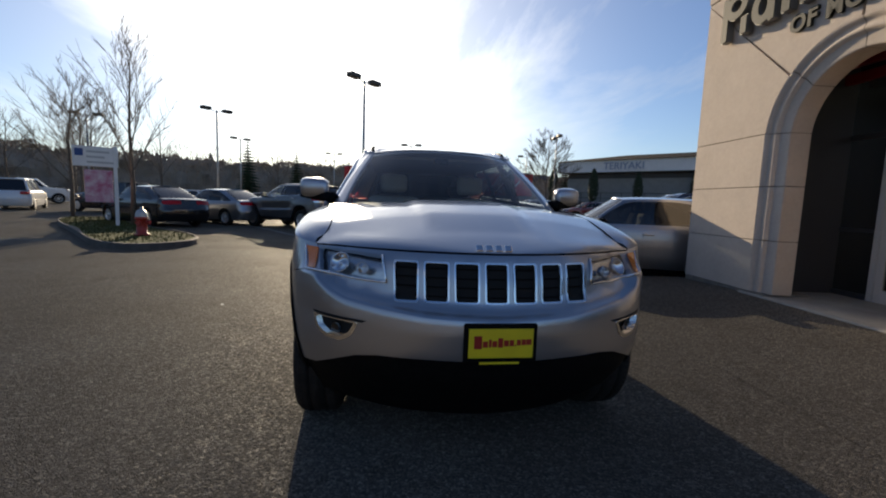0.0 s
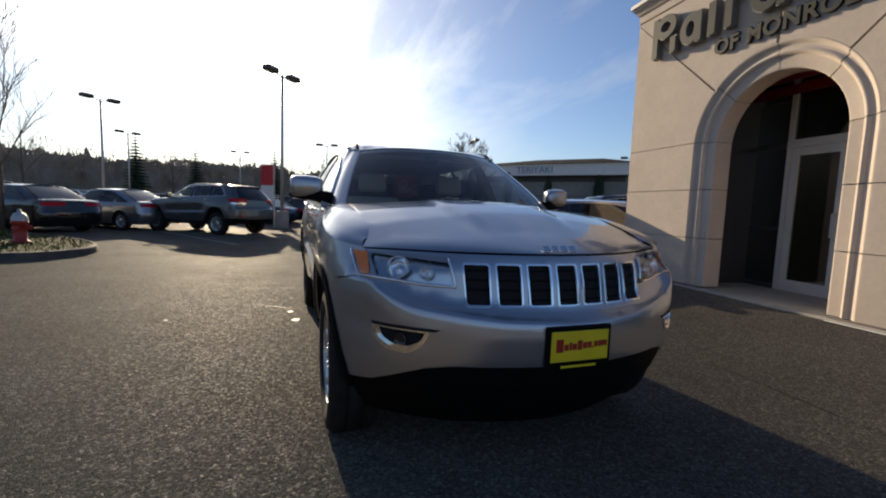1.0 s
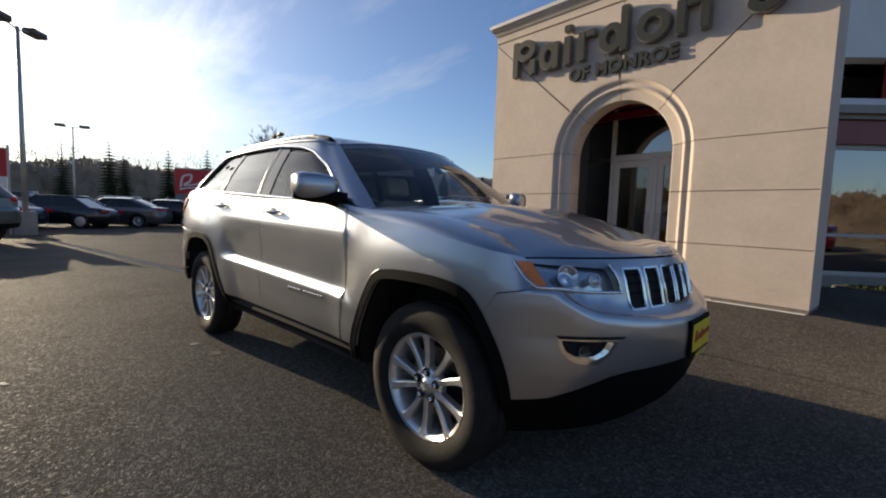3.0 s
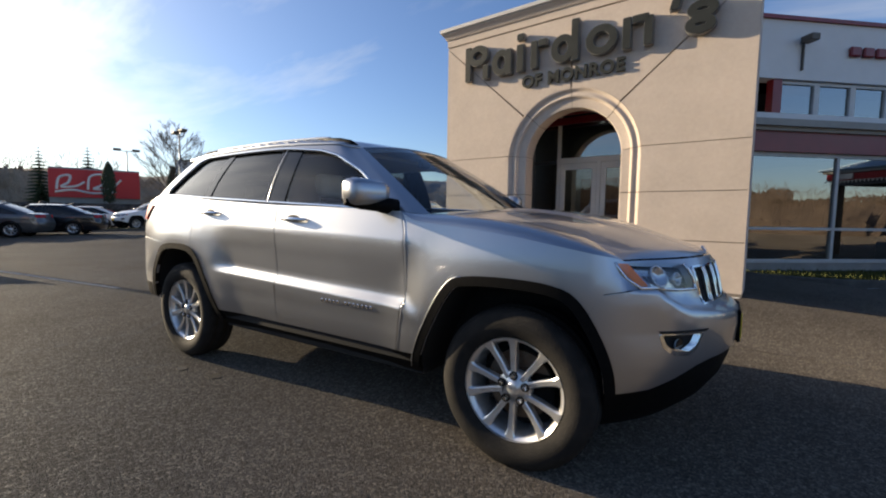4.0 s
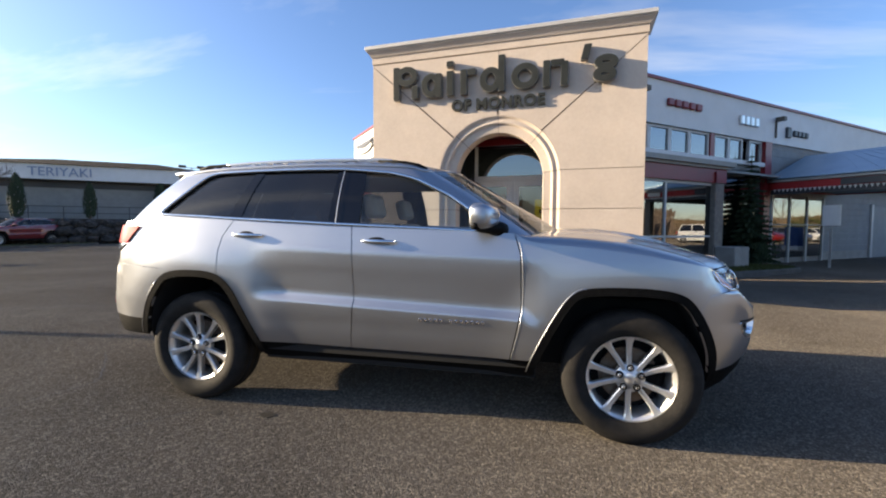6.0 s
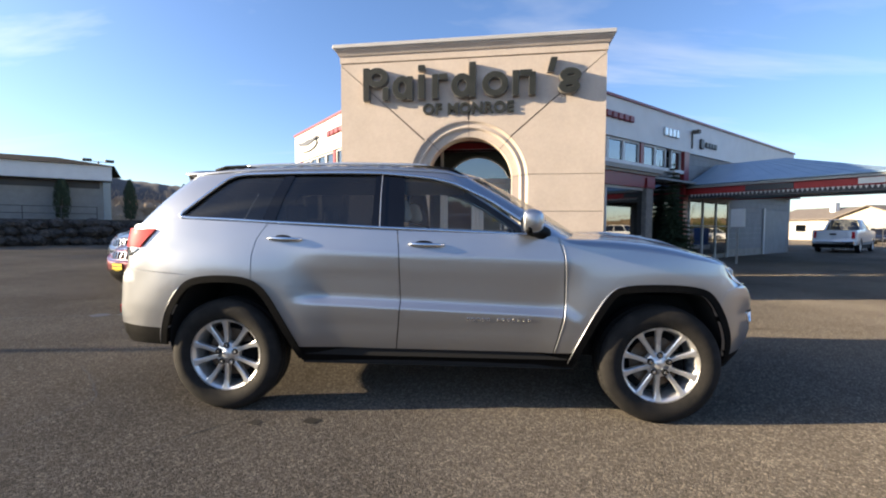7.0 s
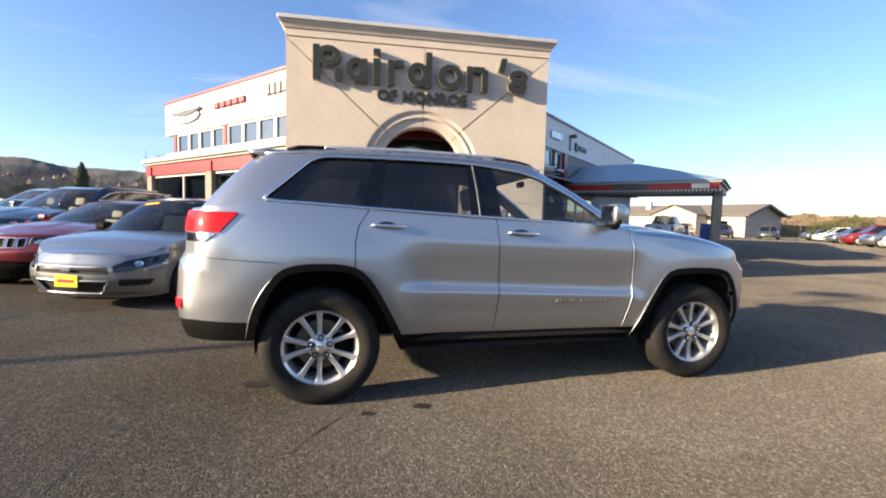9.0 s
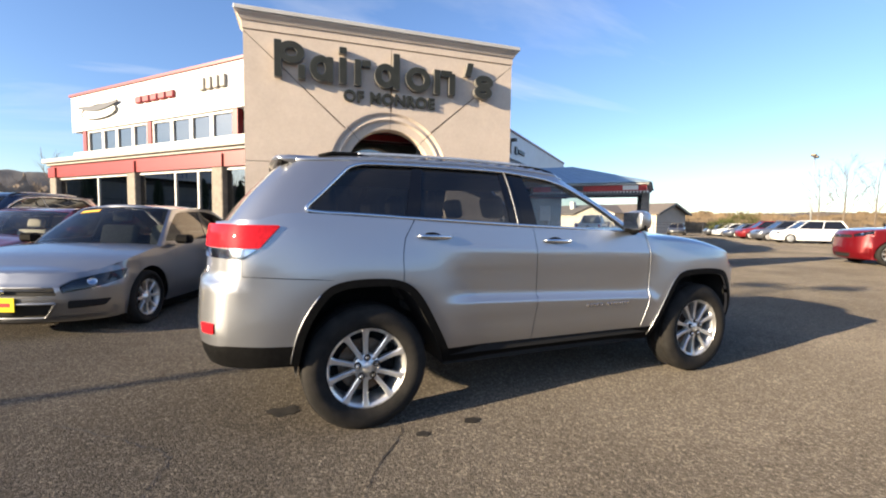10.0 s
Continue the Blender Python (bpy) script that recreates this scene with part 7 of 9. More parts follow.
# the lot behind, towards the sun
parked(hero, -14.2, -3.95, 230, M_SILVER, M_GREY, "dark grey sport utility car seen from behind")
parked(sedan, -13.8, -9.05, 233, M_SILVER2, M_BLACKP, "black saloon standing beside the grass island")
parked(sedan, -15.9, -7.3, 236, M_SILVER2, M_SILVER2, "silver saloon parked in the lot")
far_s = far_car("saloon_car", "black saloon in a row of parked cars", M_BLACKP, (-2.35, 2.3), 1.82, 1.45, 0.93, (1.15, 0.4, -0.95, -1.75))
tagged(far_s, group="parked cars").matrix_world = Matrix.Translation((-23.0, -0.2, 0)) @ Matrix.Rotation(radians(236), 4, "Z")
far_u = far_car("sport_utility_car", "white sport utility car standing across the lot", M_WHITE, (-2.35, 2.35), 1.9, 1.70, 1.08, (1.05, 0.3, -1.75, -2.15), 0.36)
tagged(far_u, group="parked cars").matrix_world = Matrix.Translation((-37.5, 4.0, 0)) @ Matrix.Rotation(radians(240), 4, "Z")
parked(hero, -30.2, 11.5, 274, M_SILVER, M_WHITE, "white sport utility car standing across the lot")
parked(hero, -31.6, 17.2, 270, M_SILVER, M_RED, "red sport utility car parked by the kerb")
for x, y, h, old, fresh, lab, src in (
        (-24.2, 2.2, 236, M_SILVER2, M_GREY, "grey saloon in a row of parked cars", sedan),
        (-25.2, 4.6, 236, M_SILVER2, M_BLACKP, "black saloon in a row of parked cars", sedan),
        (-34.0, 9.0, 236, M_SILVER2, M_WHITE, "white saloon in a row of parked cars", sedan),
        (-22.0, -2.8, 236, M_BLACKP, M_NAVY, "dark blue saloon in a row of parked cars", far_s),
        (-29.5, -9.0, 246, M_BLACKP, M_SILVER2, "silver saloon in the back row", far_s),
        (-32.0, -6.0, 246, M_BLACKP, M_GREY, "grey saloon in the back row", far_s),
        (-26.0, -12.5, 246, M_BLACKP, M_WHITE, "white saloon in the back row", far_s),
        (-23.0, -15.5, 246, M_WHITE, M_BLACKP, "black sport utility car in the back row", far_u),
        (-26.5, -5.0, 246, M_BLACKP, M_RED, "red saloon in the back row", far_s),
        (-34.0, -2.0, 246, M_WHITE, M_SILVER2, "silver sport utility car in the back row", far_u),
        (-24.0, -21.0, 205, M_WHITE, M_WHITE, "white sport utility car at the lot's edge", far_u),
        (-21.0, -22.5, 205, M_WHITE, M_GREY, "grey sport utility car at the lot's edge", far_u),
        (-18.0, -24.0, 205, M_BLACKP, M_BLACKP, "black saloon at the lot's edge", far_s),
        (-36.0, -16.0, 246, M_BLACKP, M_BLACKP, "black saloon in the back row", far_s),
        (-38.0, -12.0, 246, M_BLACKP, M_WHITE, "white saloon in the back row", far_s),
        (36.0, 15.6, 140, M_WHITE, M_WHITE, "white sport utility car across the lot", far_u),
        (43.8, 24.6, 140, M_BLACKP, M_SILVER2, "silver saloon across the lot", far_s),
        (46.4, 27.6, 140, M_BLACKP, M_WHITE, "white saloon across the lot", far_s),
        (41.2, 21.6, 140, M_WHITE, M_RED, "red sport utility car across the lot", far_u),
        (49.0, 30.6, 140, M_BLACKP, M_SILVER2, "silver saloon across the lot", far_s),
        (38.6, 18.6, 140, M_WHITE, M_SILVER2, "silver sport utility car across the lot", far_u),
        (44.0, 33.0, 215, M_BLACKP, M_GREY, "grey saloon beyond the canopy", far_s),
        (41.0, 36.0, 215, M_BLACKP, M_NAVY, "dark blue saloon beyond the canopy", far_s),
        (38.0, 38.5, 215, M_BLACKP, M_BLACKP, "black saloon beyond the canopy", far_s)):
    parked(src, x, y, h, old, fresh, lab)
parked(pickup, -35.0, -28.5, 128, M_WHITE, M_WHITE, "white pickup truck at the far edge of the lot", category="pickup truck")
parked(pickup, 19.0, 3.2, 140, M_WHITE, M_MAROON, "maroon pickup truck facing the lot", category="pickup truck")

# ---- drive-through canopy on the right wing ----


def service_canopy():
    C = Matrix.Translation(K) @ Matrix.Rotation(radians(40), 4, "Z")  # x along the wing, y into it; the canopy stands at y below 0
    can = thing("service_canopy", C, "drive-through canopy with a blue metal hip roof and red fascia", "canopy")
    x0, x1, y0, y1, ze = 11.4, 16.2, -6.05, -0.2, 2.98
    xc, yp, zt = 13.8, -2.65, 4.03  # the ridge runs out from the wing to a hip
    peak = [(xc, yp), (xc, y1)]
    corners = [(x0 - 0.25, y0 - 0.25), (x1 + 0.25, y0 - 0.25), (x1 + 0.25, y1), (x0 - 0.25, y1)]
    slopes = [(corners[0], corners[1], peak[0], peak[0]), (corners[1], corners[2], peak[1], peak[0]), (corners[3], corners[0], peak[0], peak[1])]
    for a, b, c, d in slopes:
        # standing-seam sheets from eave to ridge
        n = 12
        for k in range(n):
            t0, t1 = k / n, (k + 1) / n
            e0, e1 = Vector(a).lerp(Vector(b), t0), Vector(a).lerp(Vector(b), t1)
            r0, r1 = Vector(d).lerp(Vector(c), t0), Vector(d).lerp(Vector(c), t1)
            bm = bmesh.new()
            v = [bm.verts.new((*e0, ze + 0.02)), bm.verts.new((*e1, ze + 0.02)), bm.verts.new((*r1, zt)), bm.verts.new((*r0, zt))]
            bm.faces.new(v)
            bmesh.ops.remove_doubles(bm, verts=bm.verts[:], dist=0.001)
            g = bmesh.ops.extrude_face_region(bm, geom=bm.faces[:])
            bmesh.ops.translate(bm, vec=(0, 0, 0.03), verts=[q for q in g["geom"] if isinstance(q, bmesh.types.BMVert)])
            part("roof_sheet", fix_normals(bm), M_METALROOF, can)
            bm = bmesh.new()
            tube(bm, [(*e0, ze + 0.05), (*r0, zt + 0.03)], 0.008, 4)
            part("roof_seam", fix_normals(bm), M_METALROOF, can)
    ring = [(x0, y0), (x1, y0), (x1, y1), (x0, y1), (x0, y0)]
    for (xa, ya), (xb, yb) in zip(ring, ring[1:]):
        a, b = sorted((xa, xb)), sorted((ya, yb))
        part("red_fascia", boxes((a[0] - 0.06, b[0] - 0.06, 2.66, a[1] + 0.06, b[1] + 0.06, 2.90)), M_REDPAINT, can)
        part("gutter", boxes((a[0] - 0.16, b[0] - 0.16, 2.90, a[1] + 0.16, b[1] + 0.16, 2.99), bevel=0.02), M_ALU, can)
    part("soffit", boxes((x0, y0, 2.70, x1, y1, 2.74)), M_DARKFR, can)
    part("fascia_panel", boxes((x0 - 0.10, y0 + 0.25, 2.70, x0 - 0.062, y0 + 0.85, 2.88)), M_SIGNW, can)
    part("dark_fascia_panel", boxes((x0 - 0.10, -3.6, 2.68, x0 - 0.05, -2.2, 2.88)), M_DARKFR, can)
    for x, y in ((x0 + 0.4, y0 - 0.03), (x1 - 0.3, y0 + 0.33)):
        part("stone_post", boxes((x - 0.15, y - 0.15, 0.0, x + 0.15, y + 0.15, 2.655), bevel=0.02), M_COLUMN, can)
    part("edge_beam", boxes((x0 + 0.02, y0 + 0.2, 2.49, x0 + 0.14, y1, 2.655)), M_DARKFR, can)
    part("edge_beam", boxes((x0 + 0.2, y0 + 0.14, 2.49, x1 - 0.2, y0 + 0.26, 2.655)), M_DARKFR, can)
    # bunting of small pennants under two edges
    def pennant(p, d):
        bm = bmesh.new()
        q = Vector(d) * 0.05
        a = Vector(p)
        vs = [a - q, a + q, a + Vector((0, 0, -0.11))]
        bm.faces.new([bm.verts.new(v) for v in vs])
        g = bmesh.ops.extrude_face_region(bm, geom=bm.faces[:])
        nn = Vector((-d[1], d[0], 0)) * 0.004
        bmesh.ops.translate(bm, vec=nn, verts=[v for v in g["geom"] if isinstance(v, bmesh.types.BMVert)])
        part("pennant", fix_normals(bm), M_SIGNW, can)
    for k in range(46):
        pennant((x0 - 0.03, y1 - 0.15 - k * 0.129, 2.66), (0, 1, 0))
    for k in range(29):
        pennant((x0 + 0.15 + k * 0.131, y0 - 0.03, 2.66), (1, 0, 0))
    # doors, white sign and posts under the roof
    part("glazed_entry", boxes((11.75, -0.08, 0.2, 15.6, -0.03, 2.4)), M_SHOPGL, can)
    for x in (11.75, 13.0, 14.3, 15.6):
        part("entry_frame", boxes((x - 0.04, -0.12, 0.0, x + 0.04, -0.02, 2.5)), M_ALU, can)
    part("entry_rail", boxes((11.79, -0.11, 1.40, 15.56, -0.03, 1.46)), M_DARKFR, can)
    part("garage_door", boxes((20.3, -0.07, 0.0, 23.8, -0.03, 2.3)), M_SIDING, can)
    part("door_jamb", boxes((20.1, -0.10, 0.0, 20.3, -0.02, 2.4)), M_ALU, can)
    part("white_notice", boxes((11.55, -2.15, 1.38, 11.60, -1.68, 2.05)), M_SIGNW, can)
    part("notice_post", boxes((11.56, -1.95, 0.0, 11.59, -1.88, 1.3)), M_GALV, can)
    return can


service_canopy()


def display_box(x, y, turn):
    b = thing("display_box", Matrix.Translation((x, y, 0)) @ Matrix.Rotation(radians(turn), 4, "Z"), "blue upright box on a white base beside the canopy", "display")
    part("base", boxes((-0.45, -0.32, 0.0, 0.45, 0.32, 0.28), bevel=0.03), M_SIGNW, b)
    part("cabinet", boxes((-0.38, -0.26, 0.28, 0.38, 0.26, 1.40), bevel=0.04), M_BLUEBIN, b)
    part("face_panel", boxes((-0.30, -0.275, 0.7, 0.30, -0.262, 1.3), bevel=0.004), M_FADEDBLUE, b)


display_box(21.6, 18.9, 140)

# ---- street furniture ----


def lamp_post(x, y, h, turn, arm=0.75, heads=2):
    lp = thing("street_lamp", Matrix.Translation((x, y, 0)) @ Matrix.Rotation(radians(turn), 4, "Z"), "tall galvanised lot lamp with two box heads", "street lamp", "lot lamps")
    bm = bmesh.new()
    lathe(bm, [(0.001, 0), (0.30, 0), (0.30, 0.75), (0.26, 0.80), (0.001, 0.80)], 16)
    part("concrete_base", fix_normals(bm), M_CONC, lp)
    bm = bmesh.new()
    tube(bm, [(0, 0, 0.8), (0, 0, h * 0.5), (0, 0, h)], [0.085, 0.07, 0.055], 10)
    part("pole", fix_normals(bm), M_GALV, lp, smooth=True)
    for sg in (-1, 1)[:heads]:
        bm = bmesh.new()
        tube(bm, [(0, 0, h - 0.1), (sg * arm * 0.5, 0, h - 0.02), (sg * arm, 0, h)], 0.03, 6)
        a = part("arm", fix_normals(bm), M_GALV, lp)
        bm = bmesh.new()
        box(bm, sg * arm - 0.32, -0.20, h - 0.06, sg * arm + 0.32, 0.20, h + 0.16, bevel=0.05, segs=2)
        part("lamp_head", bm, M_LAMPHD, a, smooth=False)
    return lp


for x, y, h, turn in ((-17.6, -1.4, 6.85, -38), (-28.7, -11.9, 7.0, -42), (-44.4, -15.1, 7.0, -42), (-33.7, -23.1, 7.0, 110), (-55.0, -6.7, 7.0, 95), (-31.6, 14.1, 7.0, 172), (-46.5, 16.6, 7.0, 70), (-31.3, 31.2, 6.8, 45), (44.5, 19.7, 7.6, 20), (-42.0, 2.5, 7.0, 75)):
    lamp_post(x, y, h, turn)


def banner(x, y, turn):
    b = thing("pole_banner", Matrix.Translation((x, y, 0)) @ Matrix.Rotation(radians(turn), 4, "Z"), "red and white banner panel on a post beside a lot lamp", "banner")
    part("post", boxes((-0.03, -0.03, 0, 0.03, 0.03, 3.0), bevel=0.008), M_GALV, b)
    part("red_panel", boxes((0.05, -0.015, 1.95, 0.75, 0.015, 2.9), bevel=0.006), M_COLA, b)
    part("white_panel", boxes((0.05, -0.015, 1.2, 0.75, 0.015, 1.94), bevel=0.006), M_SIGNW, b)
    for z in (1.22, 2.88):
        part("bracket", boxes((0.03, -0.02, z - 0.02, 0.78, 0.02, z + 0.02)), M_GALV, b)


banner(-17.9, -1.75, 232)


def hydrant(x, y, z):
    h = thing("fire_hydrant", Matrix.Translation((x, y, z)), "red fire hydrant with a silver cap on the grass island", "hydrant")
    bm = bmesh.new()
    lathe(bm, [(0.001, 0), (0.17, 0), (0.17, 0.04), (0.12, 0.06), (0.115, 0.40), (0.15, 0.42), (0.15, 0.46), (0.13, 0.48)], 20)
    part("barrel", fix_normals(bm), M_HYDR, h, smooth=True)
    bm = bmesh.new()
    lathe(bm, [(0.14, 0.48), (0.135, 0.55), (0.09, 0.64), (0.03, 0.67), (0.03, 0.72), (0.001, 0.72)], 20)
    part("bonnet", fix_normals(bm), M_GALV, h, smooth=True)
    for a in (0, 90, 180):
        bm = bmesh.new()
        d = Vector((math.cos(radians(a)), math.sin(radians(a)), 0))
        tube(bm, [d * 0.09 + Vector((0, 0, 0.34)), d * 0.20 + Vector((0, 0, 0.34))], 0.055, 10)
        part("outlet", fix_normals(bm), M_HYDR, h)
    return h


def island(outline, name, label, height=0.14):
    """A raised bed: real kerb round a grass top."""
    isl = thing(name, Matrix.Identity(4), label, "island")
    pts = [tuple(p)[:2] for p in catmull([(x, y, 0) for x, y in outline], 5, closed=True)]
    c = Vector((sum(p[0] for p in pts) / len(pts), sum(p[1] for p in pts) / len(pts)))
    inner = [tuple(Vector(p) + (c - Vector(p)).normalized() * 0.16) for p in pts]
    bm = bmesh.new()
    rows = [[bm.verts.new((*p, z)) for p in ring] for ring, z in ((pts, 0.0), ([tuple(Vector(p).lerp(Vector(q), 0.12)) for p, q in zip(pts, inner)], height - 0.02), ([tuple(Vector(p).lerp(Vector(q), 0.3)) for p, q in zip(pts, inner)], height), (inner, height), (inner, height - 0.05))]
    n = len(pts)
    for a, b in zip(rows, rows[1:]):
        for k in range(n):
            bm.faces.new((a[k], a[(k + 1) % n], b[(k + 1) % n], b[k]))
    part("kerb", fix_normals(bm), M_KERB, isl)
    bm = bmesh.new()
    bm.faces.new([bm.verts.new((*p, height - 0.02)) for p in inner])
    bmesh.ops.triangulate(bm, faces=bm.faces[:])
    part("turf", fix_normals(bm), M_GRASS, isl)
    rnd = random.Random(len(pts))
    bm = bmesh.new()
    xs, ys = [p[0] for p in inner], [p[1] for p in inner]
    made = 0
    while made < 2600:
        p = (rnd.uniform(min(xs), max(xs)), rnd.uniform(min(ys), max(ys)))
        if not inside(p, inner):
            continue
        made += 1
        a = rnd.uniform(0, 6.28)
        d = Vector((math.cos(a), math.sin(a), 0)) * 0.012
        b = Vector((*p, height - 0.02))
        bm.faces.new([bm.verts.new(v) for v in (b - d, b + d, b + Vector((rnd.uniform(-0.03, 0.03), rnd.uniform(-0.03, 0.03), rnd.uniform(0.03, 0.09))))])
    part("grass", bm, M_GRASS, isl, kind="stuff")
    return isl


island([(-6.9, -4.9), (-5.8, -5.6), (-6.5, -6.8), (-9.2, -8.9), (-13.0, -11.8), (-15.2, -12.8), (-15.4, -11.6), (-11.5, -8.2), (-8.6, -5.6)], "grass_island", "kerbed grass island at the edge of the lot")
island([(-28.9, 4.0), (-27.4, 4.0), (-27.3, 9.0), (-27.4, 14.0), (-27.6, 19.0), (-28.9, 19.2), (-28.7, 14.0), (-28.6, 9.0)], "grass_island", "narrow kerbed grass strip before a row of cars")
hydrant(-7.9, -6.5, 0.12)


def notice_board(x, y, turn):
    s = thing("notice_board", Matrix.Translation((x, y, -0.10)) @ Matrix.Rotation(radians(turn), 4, "Z"), "white sign panel with a blue patch on a white post", "sign")
    for px in (0.48,):
        part("post", boxes((px - 0.05, -0.05, 0, px + 0.05, 0.05, 2.7), bevel=0.01), M_SIGNW, s)
    part("panel", boxes((-0.56, -0.04, 2.05, 0.56, 0.04, 2.66), bevel=0.01), M_SIGNW, s)
    part("poster", boxes((-0.30, -0.03, 0.95, 0.40, 0.03, 1.95), bevel=0.01), M_PINK, s, "pink and white printed poster")
    part("logo_patch", boxes((-0.50, -0.05, 2.36, -0.30, -0.041, 2.58)), M_BLUEBIN, s)
    for k, (w, z) in enumerate(((0.7, 2.5), (0.55, 2.34), (0.85, 2.18))):
        part("text_bar", boxes((-0.22, -0.048, z - 0.03, -0.22 + w * 0.8, -0.041, z + 0.03)), M_GALV, s)
    return s


notice_board(-11.0, -9.3, 118)

# ---- trees ----


def bare_tree(x, y, z, h, seed, spread=1.0, twigs=3, n=14):
    """A leafless tree: tapered trunk, limbs, and a crown of fine twigs."""
    rnd = random.Random(seed)
    t = thing("bare_tree", Matrix.Translation((x, y, z)), "leafless young street tree with a fine-twigged crown", "tree", "trees")
    limbs, fine = bmesh.new(), bmesh.new()
    trunk = bmesh.new()
    top = Vector((rnd.uniform(-0.2, 0.2), rnd.uniform(-0.2, 0.2), h * 0.92))
    pts = [Vector((0, 0, 0)), Vector((0.02, 0.03, h * 0.25)), Vector((0.0, -0.03, h * 0.55)), top]
    tube(trunk, pts, [0.015 * h, 0.012 * h, 0.007 * h, 0.002 * h], 8)

    def grow(p, d, ln, r, lev):
        q = p + d * ln * 0.5 + Vector((rnd.uniform(-1, 1), rnd.uniform(-1, 1), 0.6)) * ln * 0.07
        e = p + d * ln
        r = max(r, 0.0075)
        tube(limbs if lev < 2 else fine, [p, q, e], [r, r * 0.8, r * 0.55], 5 if lev < 2 else 3, cap=False)
        if lev >= twigs:
            return
        for k in range(rnd.choice((5, 6, 7)) if lev < 2 else 4):
            f = rnd.uniform(0.25, 1.0)
            b = p.lerp(q, f * 2) if f < 0.5 else q.lerp(e, f * 2 - 1)
            nd = (d + Vector((rnd.uniform(-1, 1), rnd.uniform(-1, 1), rnd.uniform(-0.2, 0.9))) * 0.62).normalized()
            grow(b, nd, ln * rnd.uniform(0.42, 0.62), r * 0.5, lev + 1)

    for k in range(n):
        f = 0.24 + 0.68 * k / (n - 1)
        a = k * 2.4 + rnd.uniform(-0.4, 0.4)
        b = pts[1].lerp(pts[2], (f - 0.25) / 0.3) if f < 0.55 else pts[2].lerp(pts[3], (f - 0.55) / 0.45)
        d = Vector((math.cos(a) * spread, math.sin(a) * spread, 1.05 + 0.5 * f)).normalized()
        grow(b, d, h * (0.42 - 0.26 * f), 0.0036 * h * (1.25 - f), 1)
    part("trunk", fix_normals(trunk), M_BARK, t, smooth=True)
    part("limb", limbs, M_BARK, t, kind="stuff")
    part("crown", fine, M_TWIG, t, kind="stuff")
    return t


for x, y, z, h, seed, sp in ((-11.9, -8.75, 0.12, 5.9, 3, 0.62), (-16.5, -13.5, 0.0, 6.0, 8, 1.1), (-28.0, 12.0, 0.12, 6.3, 5, 1.5), (-24.0, -24.0, 0.0, 5.5, 12, 1.2), (-30.0, -26.0, 0.0, 6.5, 21, 1.2), (-40.0, -28.0, 0.0, 8.0, 31, 1.1), (-27.0, -19.5, 0.0, 7.0, 33, 1.1), (-34.0, -23.0, 0.0, 8.5, 35, 1.1)):
    bare_tree(x, y, z, h, seed, sp, 4 if seed in (5, 33) else 3, 24 if seed == 5 else 14)
for x, y, h, seed in ((72, 29.5, 10.5, 41), (74, 27, 9.5, 42), (70, 31.5, 8.5, 43), (-60, -30, 11, 44), (-74, -18, 10, 45), (-66, 4, 10, 46), (-12.0, 26.0, 4.5, 47)):
    bare_tree(x, y, 0, h, seed, 1.0, 3 if x > 0 else 2)


def cypress(x, y, z, h, seed):
    """A narrow columnar evergreen built of many small upright sprays."""
    rnd = random.Random(seed)
    t = thing("cypress_tree", Matrix.Translation((x, y, z)), "dark narrow columnar evergreen", "tree", "columnar evergreens")
    bm = bmesh.new()
    tube(bm, [(0, 0, 0), (0, 0, h * 0.8)], [0.07, 0.02], 6)
    part("trunk", fix_normals(bm), M_BARK, t)
    bm = bmesh.new()
    for k in range(900):
        f = rnd.random() ** 0.8
        zz = 0.1 + f * (h - 0.1)
        r = 0.155 * h * math.sin(math.pi * min(1, 0.16 + 0.84 * f)) ** 0.7 * rnd.uniform(0.55, 1.06)
        a = rnd.uniform(0, 6.283)
        p = Vector((math.cos(a) * r, math.sin(a) * r, zz))
        ln = h * rnd.uniform(0.05, 0.10)
        d = Vector((math.cos(a) * 0.25, math.sin(a) * 0.25, 1)).normalized()
        s = Vector((-math.sin(a), math.cos(a), 0)) * ln * 0.28
        o = Vector((math.cos(a), math.sin(a), 0)) * ln * 0.12
        v = [bm.verts.new(q) for q in (p - s, p + o, p + s, p + d * ln)]
        bm.faces.new((v[0], v[1], v[3]))
        bm.faces.new((v[1], v[2], v[3]))
    part("crown", bm, M_CYPRESS, t)
    return t


for k, (x, y, z, h) in enumerate(((-41.5, 13.2, 1.7, 3.4), (-37.9, 16.6, 1.7, 3.2), (-34.2, 19.0, 1.7, 3.0), (-31.2, 21.6, 1.7, 2.6), (-29.2, 25.7, 1.7, 3.1), (-25.2, 27.1, 1.7, 2.9), (-22.7, 29.6, 1.7, 2.8), (-19.6, 34.0, 1.7, 2.8))):
    cypress(x, y, z, h, 60 + k)


